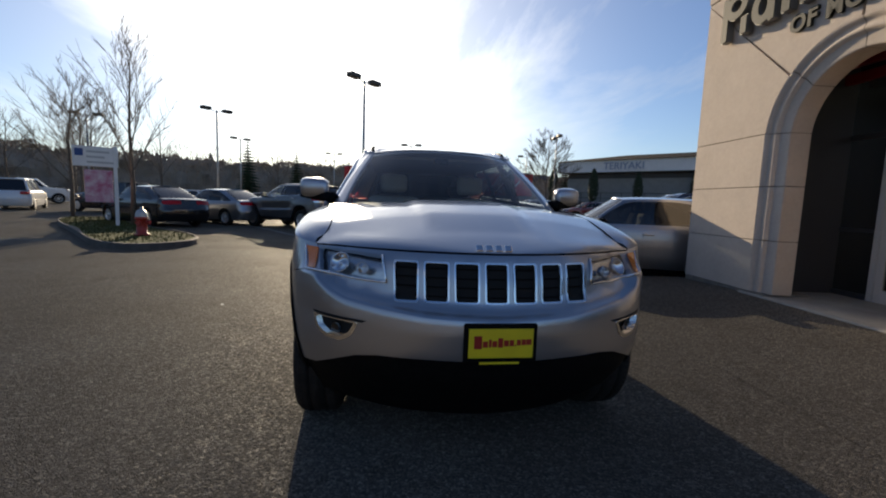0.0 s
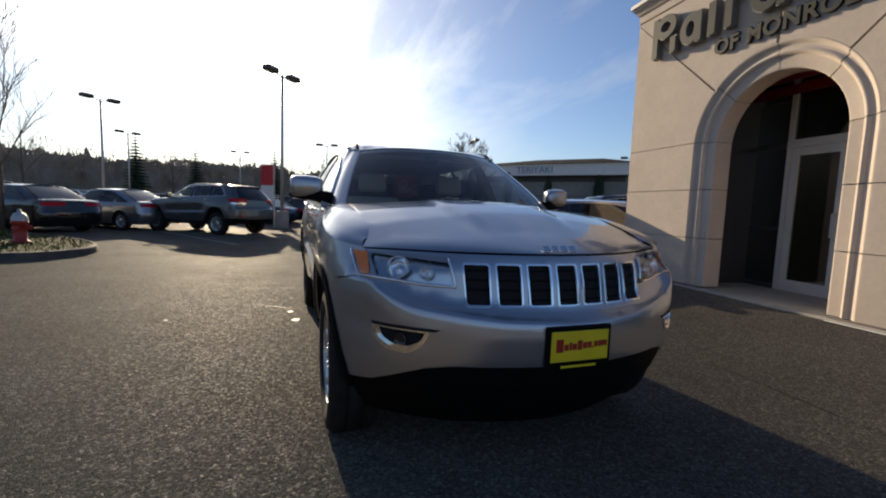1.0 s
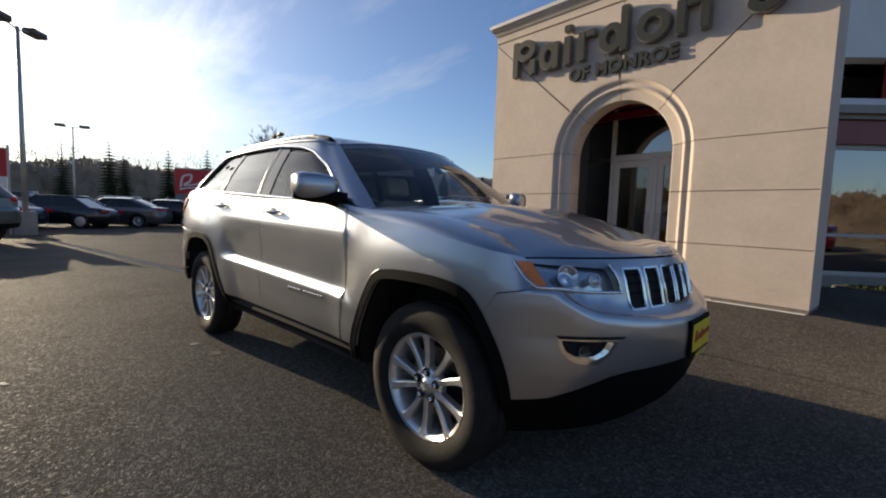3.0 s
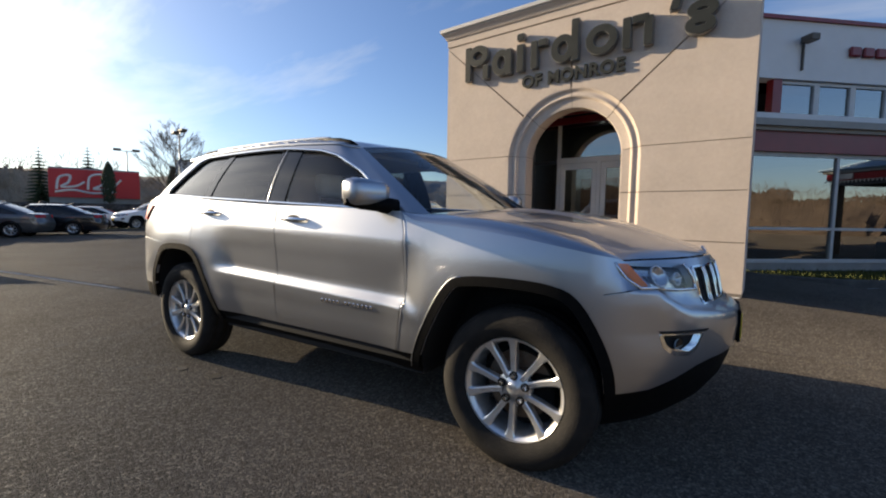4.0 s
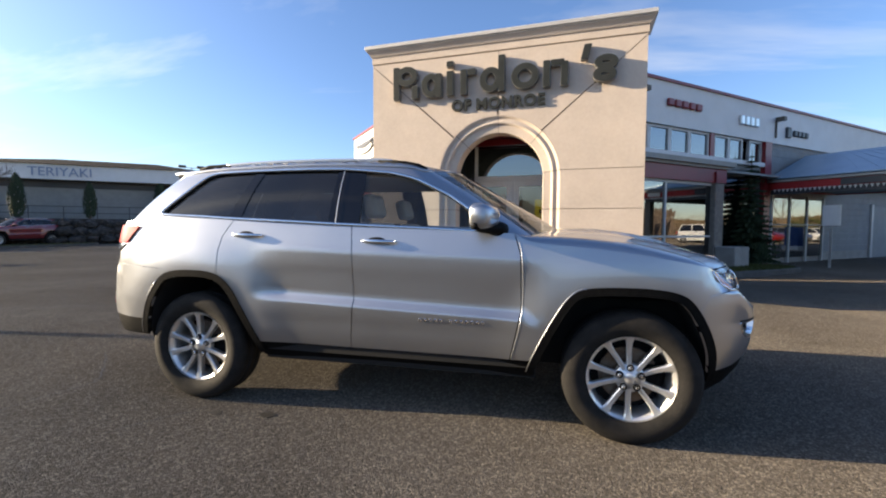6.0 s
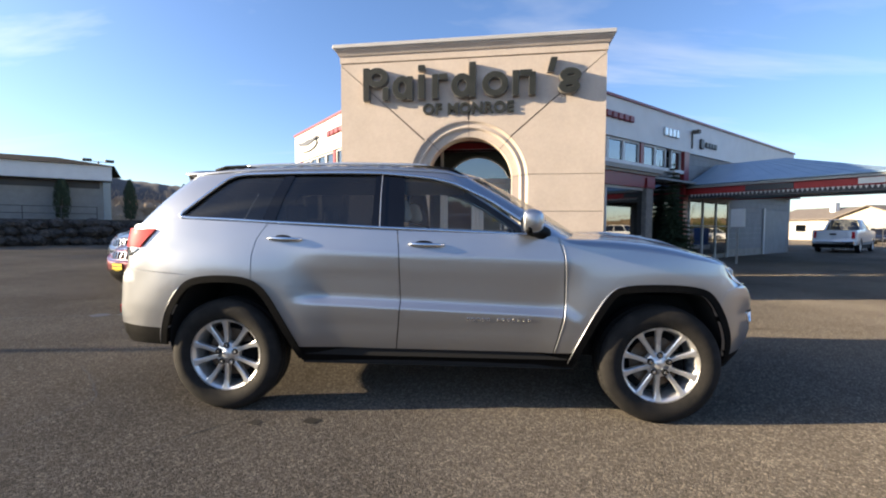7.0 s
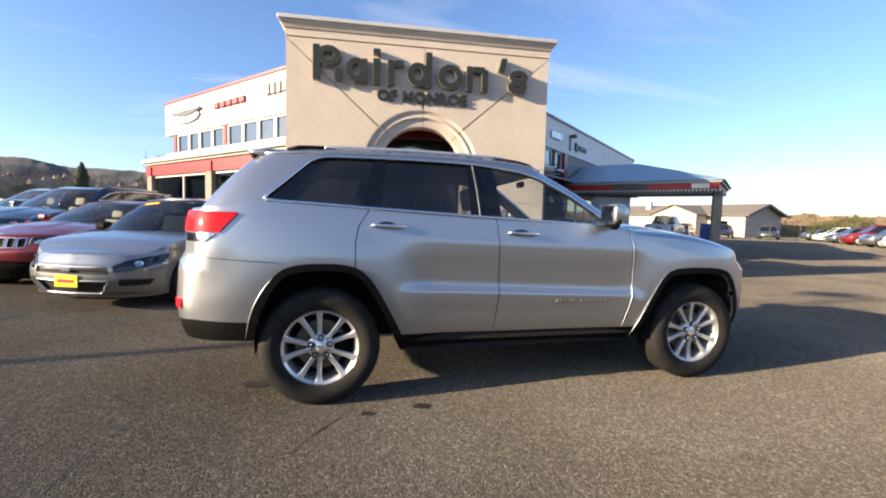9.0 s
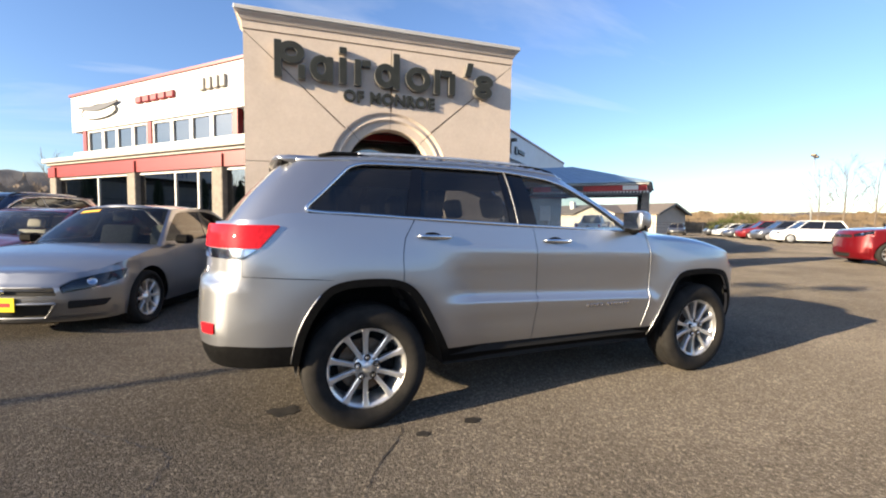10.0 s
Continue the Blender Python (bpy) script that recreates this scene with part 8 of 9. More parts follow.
def conifer(x, y, z, h, seed, w=0.24):
    """A spruce: trunk with whorls of drooping needled boughs."""
    rnd = random.Random(seed)
    t = thing("spruce_tree", Matrix.Translation((x, y, z)), "small dark spruce with layered boughs", "tree", "spruces")
    bm = bmesh.new()
    tube(bm, [(0, 0, 0), (0, 0, h)], [0.025 * h, 0.004], 7)
    part("trunk", fix_normals(bm), M_BARK, t)
    bm = bmesh.new()
    zz = 0.05 * h
    while zz < h * 0.97:
        f = zz / h
        R = w * h * (1 - f) ** 0.85 + 0.04
        for k in range(20):
            a = rnd.uniform(0, 6.283)
            d = Vector((math.cos(a), math.sin(a), 0))
            s = Vector((-d.y, d.x, 0))
            ln = R * rnd.uniform(0.75, 1.1)
            m = 7
            for j in range(m):
                g = (j + 0.6) / m
                c = Vector((0, 0, zz)) + d * ln * g + Vector((0, 0, -0.10 * ln * g * g + 0.04 * ln))
                wd = ln * 0.30 * (1 - g * 0.7)
                for sg in (-1, 1):
                    e = c + (s * sg * 0.9 + d * 0.8).normalized() * wd + Vector((0, 0, rnd.uniform(-0.55, 0.05) * wd))
                    q = Vector((d.x * 0.22, d.y * 0.22, rnd.uniform(0.35, 0.8))) * wd
                    bm.faces.new([bm.verts.new(v) for v in (c - q, c + q, e)])
        zz += h * 0.042
    part("crown", bm, M_EVERG, t)
    return t


conifer(7.92, 13.36, 0, 4.0, 71, 0.24)
for k, (x, y, h) in enumerate(((-62, -3, 9), (-58, -12, 8), (-66, 10, 8), (-55, 3, 6.5), (-60, 18, 9), (-64, -20, 10), (-52, 24, 8), (-48, 10.5, 7), (-50, 6.0, 7.5))):
    conifer(x, y, 0, h, 80 + k, 0.20)

# ---- shops on the terrace behind the lot ----


def terrace():
    line = [(-46, 7), (-40, 12), (-33, 17), (-27.3, 23), (-22, 29), (-17, 36), (-10, 48)]
    back = [(x - 22, y + 14) for x, y in line]
    bm = bmesh.new()
    a = [bm.verts.new((*p, 1.75)) for p in line]
    b = [bm.verts.new((*p, 1.75)) for p in back]
    for k in range(len(line) - 1):
        bm.faces.new((a[k], a[k + 1], b[k + 1], b[k]))
    f = bmesh.new()
    a2 = [f.verts.new((*p, 1.75)) for p in line]
    c2 = [f.verts.new((*p, 0.0)) for p in line]
    for k in range(len(line) - 1):
        f.faces.new((c2[k], c2[k + 1], a2[k + 1], a2[k]))
    tagged(part("wall_bank", fix_normals(f), M_ROCK), "dark rocky face of the raised bank", "wall", kind="structure")
    tagged(part("terrace", fix_normals(bm), M_GRASS), "raised bank behind the lot", "ground", kind="structure")
    wall = thing("rock_wall", Matrix.Identity(4), "dry retaining wall of rough dark boulders", "wall")
    rnd = random.Random(9)
    shapes = []
    for k in range(6):
        bm = bmesh.new()
        bmesh.ops.create_icosphere(bm, subdivisions=2, radius=1)
        for v in bm.verts:
            v.co *= 0.8 + 0.35 * noise.noise(v.co * 1.3 + Vector((k * 7, 0, 0)))
        me = bpy.data.meshes.new("rock")
        bm.to_mesh(me)
        bm.free()
        me.materials.append(M_ROCK)
        shapes.append(me)
    count = 0
    for p, q in zip(line[:-1], line[1:]):
        p, q = Vector(p), Vector(q)
        n = int((q - p).length / 0.75)
        for k in range(n):
            for lay in range(3):
                if count >= 430:
                    break
                c = p.lerp(q, (k + rnd.uniform(0.2, 0.8)) / n)
                ob = new("rock", shapes[rnd.randrange(6)])
                ob.parent = wall
                s = rnd.uniform(0.42, 0.66)
                ob.matrix_basis = Matrix.Translation((c.x + 0.15 - lay * 0.08, c.y - 0.2 + lay * 0.10, 0.28 + lay * 0.56 + rnd.uniform(-0.12, 0.12))) @ Matrix.Rotation(rnd.uniform(0, 6), 4, "Z") @ Matrix.Diagonal((s * 1.2, s * 0.9, s * 0.8, 1))
                count += 1


terrace()


def shop(a, b, z0, h, depth, name, label, fascia_text=""):
    a, b = Vector(a), Vector(b)
    L = (b - a).length
    ang = math.atan2(b.y - a.y, b.x - a.x)
    s = thing(name, Matrix.Translation((a.x, a.y, 0)) @ Matrix.Rotation(ang, 4, "Z"), label, "building")
    part("wall", boxes((0, 0, 0, L, 0.3, z0 + h), (0, 0.3, 0, 0.3, depth, z0 + h), (L - 0.3, 0.3, 0, L, depth, z0 + h), (0, depth - 0.3, 0, L, depth, z0 + h)), M_SIDING, s)
    for k in range(8):
        part("siding_board", boxes((0.0, -0.03, z0 + k * 0.24, L, 0.0, z0 + k * 0.24 + 0.225)), M_SIDING, s)
    part("fascia", boxes((-0.6, -1.2, z0 + h - 1.1, L + 0.6, -0.9, z0 + h), (-0.6, -0.9, z0 + h - 0.1, L + 0.6, 0.0, z0 + h)), M_WPANEL, s)
    part("soffit", boxes((-0.6, -0.9, z0 + h - 1.15, L + 0.6, 0.0, z0 + h - 1.1)), M_DARKFR, s)
    bm = bmesh.new()
    e = [bm.verts.new(v) for v in ((-0.8, -1.4, z0 + h), (L + 0.8, -1.4, z0 + h), (L + 0.8, depth + 0.5, z0 + h), (-0.8, depth + 0.5, z0 + h))]
    r = [bm.verts.new(v) for v in ((L * 0.30, depth * 0.5, z0 + h + 1.0), (L * 0.78, depth * 0.5, z0 + h + 1.0))]
    bm.faces.new((e[0], e[1], r[1], r[0]))
    bm.faces.new((e[1], e[2], r[1]))
    bm.faces.new((e[2], e[3], r[0], r[1]))
    bm.faces.new((e[3], e[0], r[0]))
    bm.faces.new(e[::-1])
    part("roof", fix_normals(bm), M_DARKROOF, s)
    for z in (0.45, 0.95):
        bm = bmesh.new()
        tube(bm, [(0.3, -1.5, z0 + z), (L - 0.3, -1.5, z0 + z)], 0.025, 6)
        part("hand_rail", fix_normals(bm), M_DARKFR, s)
    for k in range(8):
        x = 0.3 + k * (L - 0.6) / 7
        part("rail_post", boxes((x - 0.025, -1.525, 0, x + 0.025, -1.475, z0 + 0.97)), M_DARKFR, s)
    # dark strip on the wall paints in the shade below the soffit
    part("soffit_shade_band", boxes((0.2, -0.06, z0 + h - 1.65, L - 0.2, 0.02, z0 + h - 1.16)), M_DARKFR, s)
    if fascia_text:
        cu = bpy.data.curves.new("letters", "FONT")
        cu.body, cu.size, cu.extrude, cu.align_x = fascia_text, 0.92, 0.03, "CENTER"
        ob = new("fascia_letters", cu)
        ob.data.materials.append(M_FADEDBLUE)
        ob.parent = s
        ob.matrix_basis = Matrix.Translation((L * 0.42, -1.24, z0 + h - 0.86)) @ Matrix.Rotation(radians(90), 4, "X")
    return s


shop((-39.6, 18.9), (-28.0, 27.9), 1.75, 4.05, 8.0, "shop_building", "long pale shop with a dark hip roof", "TERIYAKI")


def billboard_wall():
    s = thing("billboard_wall", Matrix.Translation((-46.3, 10.6, 0)) @ Matrix.Rotation(radians(70), 4, "Z"), "long red painted wall sign with white swirls", "sign")
    part("panel", boxes((0, -0.1, 2.3, 6.4, 0.1, 4.75)), M_COLA, s)
    part("wall", boxes((0, 0.1, 0, 6.4, 4.0, 4.9)), M_SIDING, s)
    for pts in ([(0.5, 3.0), (0.7, 4.0), (1.4, 4.2), (1.3, 3.6), (0.8, 3.2), (1.8, 3.3), (2.4, 3.7)], [(2.6, 3.0), (2.8, 4.2), (3.8, 4.35), (3.6, 3.5), (3.0, 3.1), (4.2, 3.2), (5.0, 4.0)], [(0.4, 2.75), (1.6, 2.95), (3.0, 2.7), (4.6, 2.9)]):
        bm = bmesh.new()
        tube(bm, [(p.x, -0.11, p.y) for p in catmull([(a, b, 0) for a, b in pts], 6)], 0.10, 6)
        part("white_swirl", fix_normals(bm), M_SIGNW, s)


billboard_wall()


def long_house():
    """Long low house: brown gable roof, cross gable towards the lot, dark verge boards, brick chimney."""
    w, d, h, rise = 22.0, 7.6, 2.75, 1.50
    s = thing("house", Matrix.Translation((49.3, 50.6, 0)) @ Matrix.Rotation(radians(-79), 4, "Z"), "long low tan house with a brown gable roof", "house")
    part("wall", boxes((-w / 2, -d / 2, 0, w / 2, d / 2, h)), M_TANWALL, s)

    def gable(name, x0, x1, y0, y1, z, up, along_x, material, thick):
        """A pitched roof of two slabs over a rectangle."""
        mid = (y0 + y1) / 2 if along_x else (x0 + x1) / 2
        for side in (-1, 1):
            e = (y0 if side < 0 else y1) if along_x else (x0 if side < 0 else x1)
            ring = [(x0, e, z), (x1, e, z), (x1, mid, z + up), (x0, mid, z + up)] if along_x else [(e, y0, z), (e, y1, z), (mid, y1, z + up), (mid, y0, z + up)]
            bm = bmesh.new()
            bm.faces.new([bm.verts.new(q) for q in ring])
            g = bmesh.ops.extrude_face_region(bm, geom=bm.faces[:])
            bmesh.ops.translate(bm, vec=(0, 0, thick), verts=[v for v in g["geom"] if isinstance(v, bmesh.types.BMVert)])
            part(name, fix_normals(bm), material, s)

    def gable_wall(corners, depth):
        bm = bmesh.new()
        bm.faces.new([bm.verts.new(q) for q in corners])
        g = bmesh.ops.extrude_face_region(bm, geom=bm.faces[:])
        bmesh.ops.translate(bm, vec=depth, verts=[v for v in g["geom"] if isinstance(v, bmesh.types.BMVert)])
        part("gable_wall", fix_normals(bm), M_TANWALL, s)

    k = rise / (d / 2 + 0.5)
    gable("roof", -w / 2 - 0.6, w / 2 + 0.6, -d / 2 - 0.5, d / 2 + 0.5, h - 0.12, rise, True, M_BROWNROOF, 0.14)
    for x, t in ((w / 2 - 0.2, 0.2), (-w / 2, 0.2)):
        gable_wall([(x, -d / 2, h - 0.05), (x, d / 2, h - 0.05), (x, 0, h - 0.17 + rise)], (t, 0, 0))
    gable("verge_board", w / 2 + 0.6, w / 2 + 0.68, -d / 2 - 0.55, d / 2 + 0.55, h - 0.30, rise, True, M_DARKFR, 0.30)
    # cross gable over a porch
    cx, half = 2.8, 3.3
    part("porch_wall", boxes((cx - half, -d / 2 - 2.2, 0, cx + half, -d / 2, h)), M_TANWALL, s)
    gable("porch_roof", cx - half - 0.4, cx + half + 0.4, -d / 2 - 2.7, -0.2, h - 0.12, k * (half + 0.4) * 1.05, False, M_BROWNROOF, 0.12)
    gable_wall([(cx - half, -d / 2 - 2.2, h), (cx + half, -d / 2 - 2.2, h), (cx, -d / 2 - 2.2, h - 0.17 + k * (half + 0.4))], (0, 0.2, 0))
    part("garage_door", boxes((cx - 0.2, -d / 2 - 2.24, 0, cx + 2.8, -d / 2 - 2.19, 2.1)), M_WINGSIDE, s)
    part("chimney", boxes((-5.2, -1.9, h, -4.5, -1.2, h + rise + 0.55), bevel=0.03), M_SIGNW, s)
    for x in (-8.0, 7.4):
        wn = part("window", boxes((x, -d / 2 - 0.06, 1.0, x + 1.6, -d / 2 + 0.02, 2.1)), M_ALU, s)
        part("pane", boxes((x + 0.1, -d / 2 - 0.075, 1.1, x + 1.5, -d / 2 - 0.065, 2.0)), M_SHOPGL, wn)
    return s


long_house()

# ---- planting bed under the showroom window, lines and stains on the asphalt ----
WR = Matrix.Translation(K) @ Matrix.Rotation(radians(40), 4, "Z")
island([tuple((WR @ Vector((s, y, 0)))[:2]) for s, y in ((2.6, -0.85), (5.0, -0.85), (8.6, -0.85), (9.6, -1.4), (8.8, -2.3), (5.2, -2.3), (3.4, -2.1))], "planting_bed", "kerbed strip of grass under the shop window", 0.15)
lines = thing("painted_lines", Matrix.Identity(4), "worn white parking lines on the asphalt", "marking", kind="structure")


def stripe(x0, y0, x1, y1, w=0.1):
    a, b = Vector((x0, y0, 0)), Vector((x1, y1, 0))
    n = Vector((-(b - a).y, (b - a).x, 0)).normalized() * w / 2
    bm = bmesh.new()
    k = max(2, int((b - a).length / 0.25))
    rnd = random.Random(int(x0 * 100))
    top, low = [], []
    for i in range(k + 1):
        c = a.lerp(b, i / k)
        top.append(bm.verts.new(c + n * rnd.uniform(0.75, 1.05) + Vector((0, 0, 0.005))))
        low.append(bm.verts.new(c - n * rnd.uniform(0.75, 1.05) + Vector((0, 0, 0.005))))
    for i in range(k):
        bm.faces.new((top[i], low[i], low[i + 1], top[i + 1]))
    part("line", fix_normals(bm), M_STRIPE, lines)


for s in ((-14.1, -0.97, -5.5, 0.13), (3.75, 6.9, 6.45, 9.98, 0.05), (-1.06, -2.26, -0.99, -2.23, 0.035), (-14.0, -5.4, -9.0, -2.4)):
    stripe(*s)
# worn painted word on the asphalt, no longer readable: plain bars
word = thing("painted_word", Matrix.Identity(4), "worn white painted word on the asphalt", "marking", kind="structure")
for x0, y0, x1, y1 in ((4.03, 4.85, 4.34, 5.07), (4.18, 4.68, 4.45, 4.97), (4.28, 4.54, 4.54, 4.82), (4.32, 4.43, 4.47, 4.60), (4.41, 4.31, 4.70, 4.63)):
    a, b = Vector((x0, y0, 0.005)), Vector((x1, y1, 0.005))
    n = Vector((-(b - a).y, (b - a).x, 0)).normalized() * 0.028
    bm = bmesh.new()
    bm.faces.new([bm.verts.new(v) for v in (a - n, b - n, b + n, a + n)])
    part("bar", fix_normals(bm), M_MARK, word)
M_OIL = mat("oil_stain", (0.018, 0.017, 0.016), 0.5, color2=(0.04, 0.037, 0.034), scale=12)
for x, y, r in ((-1.93, -0.455, 0.11), (-0.81, -1.05, 0.06), (-1.165, -1.10, 0.05), (-5.07, 2.03, 0.16), (-4.75, 2.12, 0.11)):
    rnd = random.Random(int(x * 77))
    bm = bmesh.new()
    bm.faces.new([bm.verts.new((x + r * rnd.uniform(0.6, 1.2) * math.cos(a), y + r * rnd.uniform(0.4, 0.9) * math.sin(a), 0.004)) for a in np.linspace(0, 2 * math.pi, 14, endpoint=False)])
    tagged(part("oil_stain", fix_normals(bm), M_OIL), "dark oil stain on the asphalt", "stain", kind="structure")



def crack(points, seed, width=0.012):
    # a thin jagged crack in the asphalt, widest in its middle
    rnd = random.Random(seed)
    pts = catmull([(x, y, 0.003) for x, y in points], 9)
    pts = [p + Vector((rnd.uniform(-0.012, 0.012), rnd.uniform(-0.012, 0.012), 0)) for p in pts]
    bm = bmesh.new()
    rows = []
    for i, p in enumerate(pts):
        d = (pts[min(i + 1, len(pts) - 1)] - pts[max(i - 1, 0)]).normalized()
        w = width * rnd.uniform(0.3, 1.0) * (0.3 + 0.7 * math.sin(math.pi * (i + 0.5) / len(pts)))
        rows.append([bm.verts.new(p + Vector((-d.y, d.x, 0)) * s * w / 2) for s in (-1, 1)])
    for a, b in zip(rows, rows[1:]):
        bm.faces.new((a[0], b[0], b[1], a[1]))
    tagged(part("crack", fix_normals(bm), M_OIL), "thin dark crack in the asphalt", "crack", kind="structure")


crack([(-2.62, -1.75), (-2.60, -1.50), (-2.56, -1.10), (-2.53, -0.82), (-2.70, -0.62), (-2.97, -0.38), (-3.3, -0.1)], 1)
crack([(-1.60, -1.50), (-1.50, -1.33), (-1.34, -1.12), (-1.23, -0.92)], 2)
crack([(-6.9, 1.2), (-6.0, 1.75), (-5.1, 2.0), (-4.4, 2.3), (-3.9, 2.9)], 3, 0.03)

# ---- distance: brush, woods, hills ----


def woods(name, label, az0, az1, dist, h0, h1, n, seed, material, width=2.2, evergreen=0.3):
    """A belt of far trees: rows of ragged crowns one behind another, with loose twigs along their tops."""
    rnd = random.Random(seed)
    verts, faces = [], []
    for lay in range(3):
        d0 = dist * (0.9 + 0.09 * lay)
        m = int((az1 - az0) / 0.12)
        last = None
        for k in range(m + 1):
            a = radians(az0 + (az1 - az0) * k / m)
            q = Vector((a * d0, seed * 3.1 + lay * 7.7, 0))
            h = h0 + (h1 - h0) * (0.5 + 0.55 * noise.noise(q * 0.06) + 0.35 * noise.noise(q * 0.22) + 0.22 * noise.noise(q * 0.7))
            h = h * (0.72 + 0.08 * lay) + rnd.uniform(-0.035, 0.035) * h1
            spike = noise.noise(Vector((a * d0 * 0.35, seed + 50, lay)))
            if evergreen > 0.05 and spike > 0.75 - evergreen:
                h *= 1.0 + 0.8 * (spike - 0.75 + evergreen)
            col = []
            for f in (0, 0.22, 0.42, 0.58, 0.72, 0.84, 0.93, 1.0):
                rr = d0 + f * 1.2 + 1.5 * noise.noise(q * 0.32 + Vector((0, 0, f * h * 0.38))) + 0.5 * noise.noise(q * 0.9 + Vector((0, 3.0, f * h * 0.9)))
                col.append((math.cos(a) * rr, math.sin(a) * rr, h * f))
            o = len(verts)
            verts += col
            if last is not None:
                faces += [(last + j, o + j, o + j + 1, last + j + 1) for j in range(7)]
            last = o
    for k in range(n * 30):
        a = radians(rnd.uniform(az0, az1))
        d = dist * rnd.uniform(0.88, 1.2)
        q = Vector((a * d, seed * 3.1, 0))
        z = (h0 + (h1 - h0) * (0.5 + 0.55 * noise.noise(q * 0.06))) * rnd.uniform(0.45, 1.0)
        side, p = Vector((-math.sin(a), math.cos(a), 0)), Vector((math.cos(a) * d, math.sin(a) * d, z))
        u = (Vector((0, 0, 1)) + side * rnd.uniform(-0.7, 0.7)).normalized() * h1 * rnd.uniform(0.04, 0.12)
        o = len(verts)
        verts += [tuple(p - side * 0.004 * h1), tuple(p + side * 0.004 * h1), tuple(p + u)]
        faces.append((o, o + 1, o + 2))
    me = bpy.data.meshes.new(name)
    me.from_pydata(verts, [], faces)
    me.materials.append(material)
    tagged(new(name, me), label, "woods", kind="stuff")


woods("far_woods", "dark bare winter woods beyond the lot", 160, 255, 95, 8, 11.5, 260, 1, M_WOODS, 3.0, 0.25)
woods("far_woods", "dark mixed woods beyond the shops", 100, 165, 150, 7, 14, 200, 2, M_WOODS, 3.4, 0.4)
woods("dry_brush", "tan winter brush behind the lot", 8, 44, 82, 2.0, 4.0, 260, 3, M_BRUSH, 5.0, 0.0)
woods("far_woods", "distant woods beyond the brush", 0, 60, 170, 4, 8, 200, 4, M_BRUSH, 3.0, 0.3)


def shrub(x, y, w, h, seed):
    """A rounded bush: stems and a dome of many small leaves."""
    rnd = random.Random(seed)
    t = thing("shrub", Matrix.Translation((x, y, 0)), "rounded green shrub at the lot's edge", "shrub", "shrubs")
    bm = bmesh.new()
    for k in range(5):
        tube(bm, [(0, 0, 0), (rnd.uniform(-0.3, 0.3) * w, rnd.uniform(-0.3, 0.3) * w, h * 0.7)], [0.05, 0.02], 5)
    part("stems", fix_normals(bm), M_BARK, t)
    verts, faces = [], []
    for k in range(2600):
        d = Vector((rnd.gauss(0, 1), rnd.gauss(0, 1), rnd.gauss(0, 1))).normalized()
        r = rnd.uniform(0.6, 1.0) * (0.85 + 0.35 * noise.noise(d * 2.2 + Vector((seed, 0, 0))))
        p = Vector((d.x * w * r, d.y * w * r, h * 0.5 + d.z * h * 0.52 * r))
        u = Vector((rnd.uniform(-1, 1), rnd.uniform(-1, 1), rnd.uniform(-1, 1))).normalized() * 0.11
        v = u.orthogonal().normalized() * 0.06
        o = len(verts)
        verts += [tuple(p - v), tuple(p + v), tuple(p + u)]
        faces.append((o, o + 1, o + 2))
    me = bpy.data.meshes.new("foliage")
    me.from_pydata(verts, [], faces)
    me.materials.append(M_GRASS)
    f = new("foliage", me)
    f.parent = t


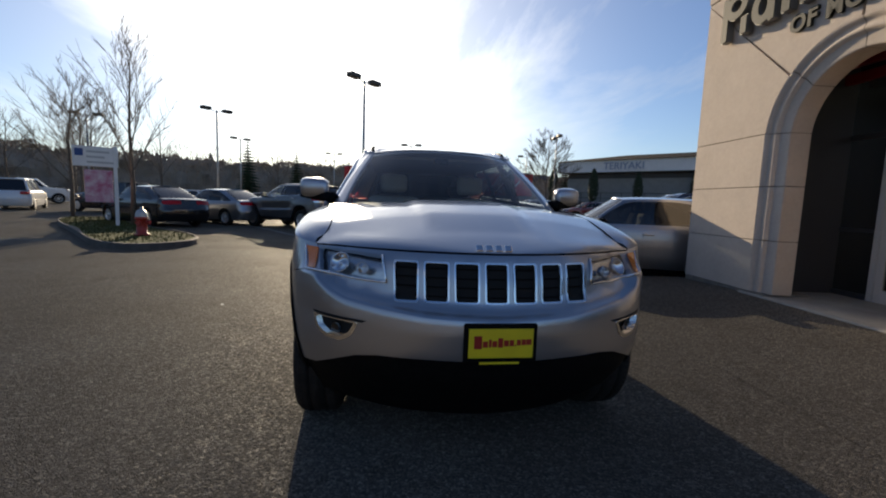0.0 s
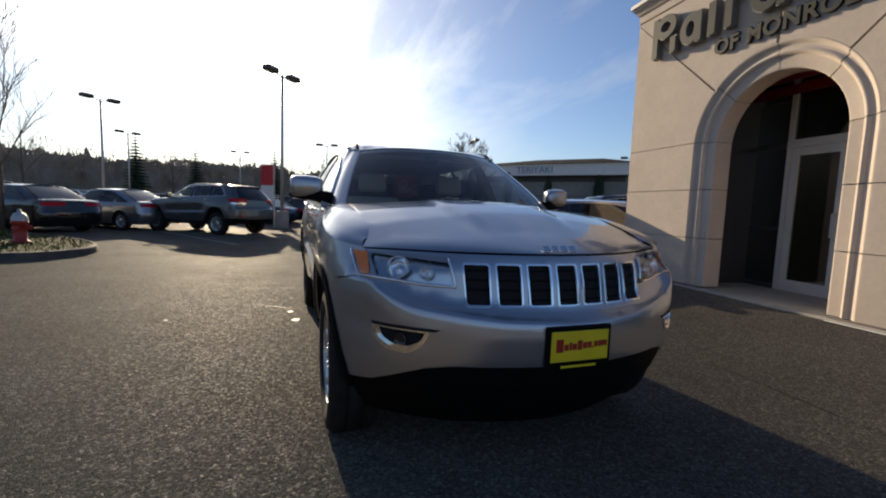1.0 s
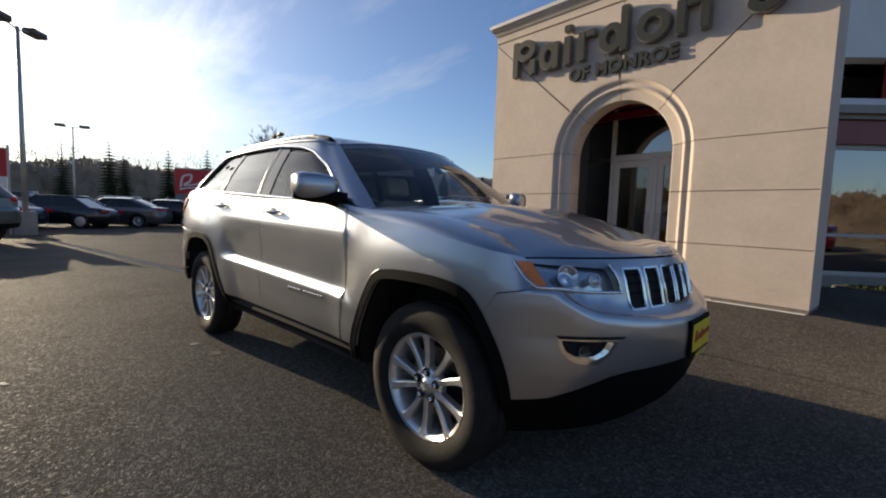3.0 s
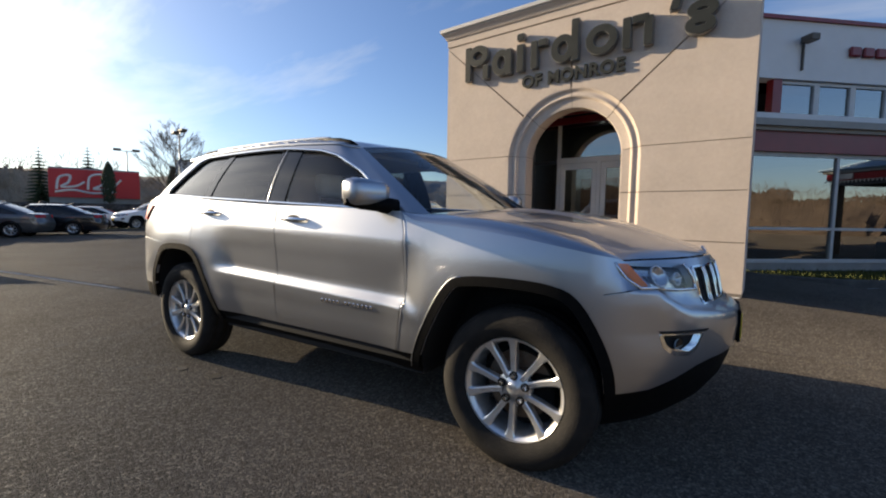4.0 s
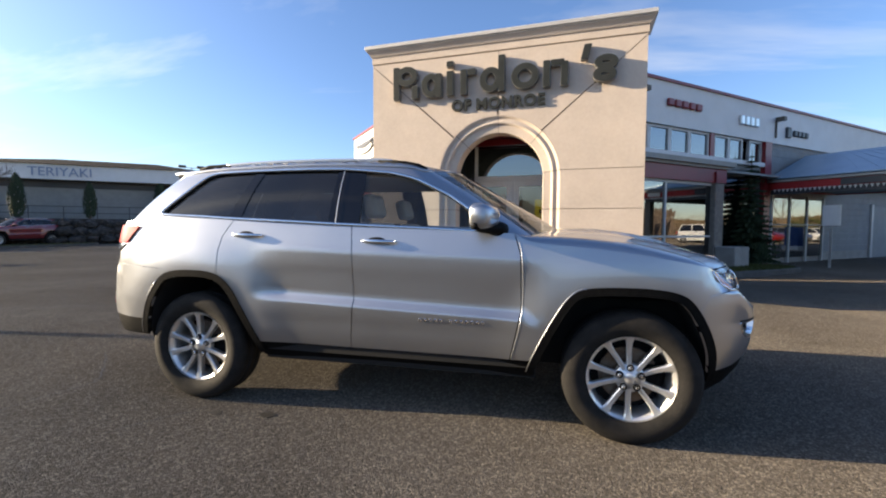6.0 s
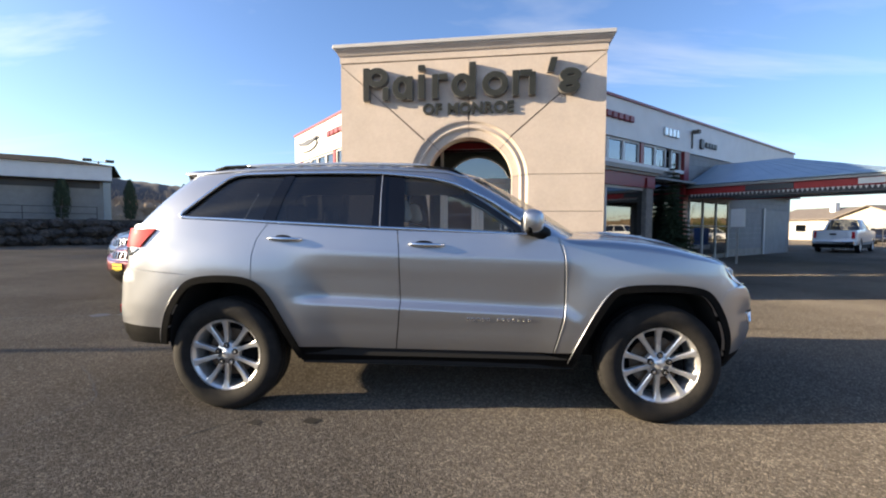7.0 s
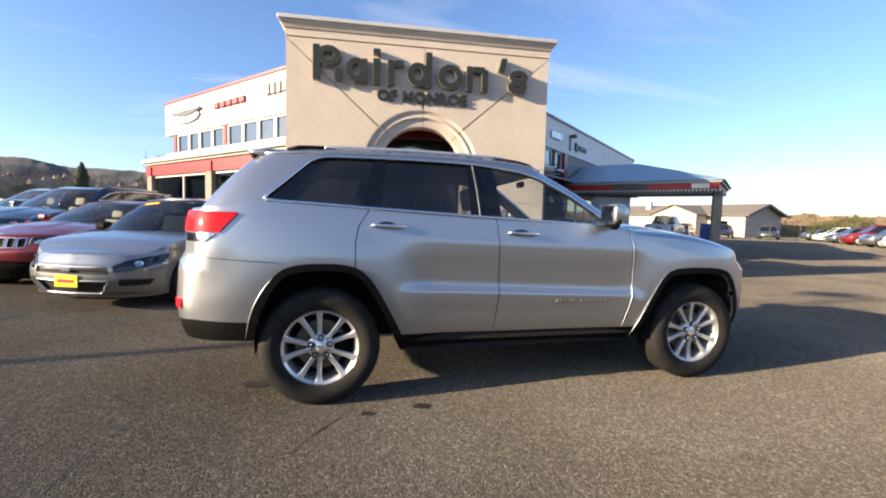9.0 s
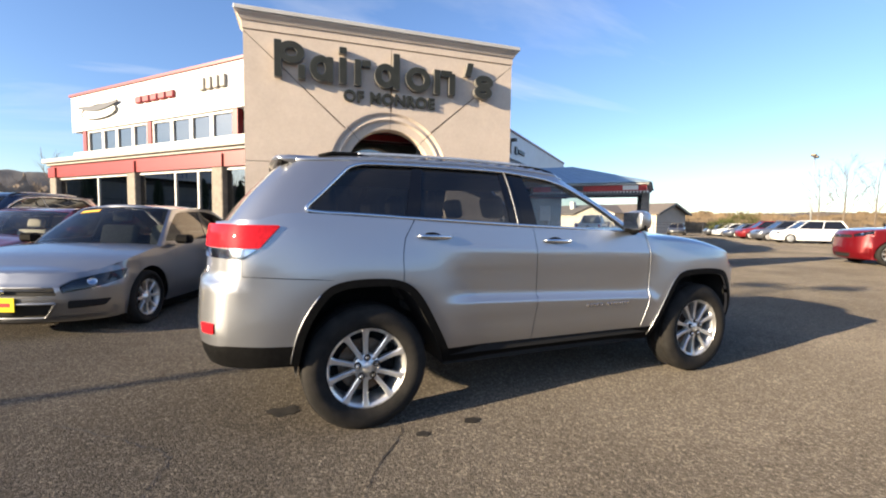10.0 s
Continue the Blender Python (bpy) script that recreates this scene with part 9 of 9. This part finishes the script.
for k, (az, dist, w, h) in enumerate(((28.6, 56, 1.7, 2.0), (30.2, 55, 2.2, 3.0), (32.2, 57, 1.9, 2.2))):
    shrub(math.cos(radians(az)) * dist, math.sin(radians(az)) * dist, w, h, 300 + k)
# out of view, added for what glass and paint mirror; shade is in their colour
woods("far_woods", "bare woods east of the lot, colour darkened as if shaded", -55, 16, 48, 3.2, 4.8, 160, 7, M_SHADEWOODS, 3.0, 0.2)
woods("far_woods", "unseen low woods added behind the camera, colour darkened as if shaded", 255, 360, 140, 8, 14, 180, 6, M_SHADEWOODS, 3.0, 0.3)


def hills(az0, az1, dist, base, amp, seed, label):
    bm = bmesh.new()
    n = 520
    rows = []
    rise = [(0.72 + 0.28 * k / 11, math.sin(math.pi / 2 * k / 11) ** 1.2) for k in range(12)] + [(1.15, 0.9), (1.5, 0.0)]
    for dd, f in rise:
        row = []
        for k in range(n + 1):
            a = radians(az0 + (az1 - az0) * k / n)
            edge = math.sin(math.pi * k / n) ** 0.35
            p = Vector((math.cos(a) * dist * dd, math.sin(a) * dist * dd, seed))
            bumps = amp * (0.35 * noise.noise(p * 0.012) + 0.13 * noise.noise(p * 0.05) + 0.07 * noise.noise(p * 0.16))
            h = (base + amp * noise.noise(Vector((a * 3.5, seed, 0))) + amp * 0.3 * noise.noise(Vector((a * 14, seed, 2))) + bumps) * f * edge
            row.append(bm.verts.new((p.x, p.y, max(h, -2.0))))
        rows.append(row)
    for a, b in zip(rows, rows[1:]):
        for k in range(n):
            bm.faces.new((a[k], a[k + 1], b[k + 1], b[k]))
    tagged(part("hill", fix_normals(bm), M_HILL, smooth=True), label, "hill", kind="structure")


hills(95, 180, 560, 50, 16, 1.0, "dark wooded hills behind the shops")
hills(170, 265, 620, 26, 12, 5.0, "low wooded hills under the sun")
hills(-10, 70, 700, 16, 8, 9.0, "far low hills in haze")


def fence():
    f = thing("wire_fence", Matrix.Identity(4), "dark chain-link fence along the lot's edge", "fence")
    a, b = Vector((34, 34, 0)), Vector((62, 14, 0))
    n = 14
    for k in range(n + 1):
        p = a.lerp(b, k / n)
        bm = bmesh.new()
        tube(bm, [p, p + Vector((0, 0, 1.5))], 0.03, 6)
        part("post", fix_normals(bm), M_DARKFR, f)
    for z in (0.1, 0.5, 0.9, 1.25, 1.48):
        bm = bmesh.new()
        tube(bm, [a + Vector((0, 0, z)), b + Vector((0, 0, z))], 0.015, 5)
        part("rail", fix_normals(bm), M_DARKFR, f)


fence()
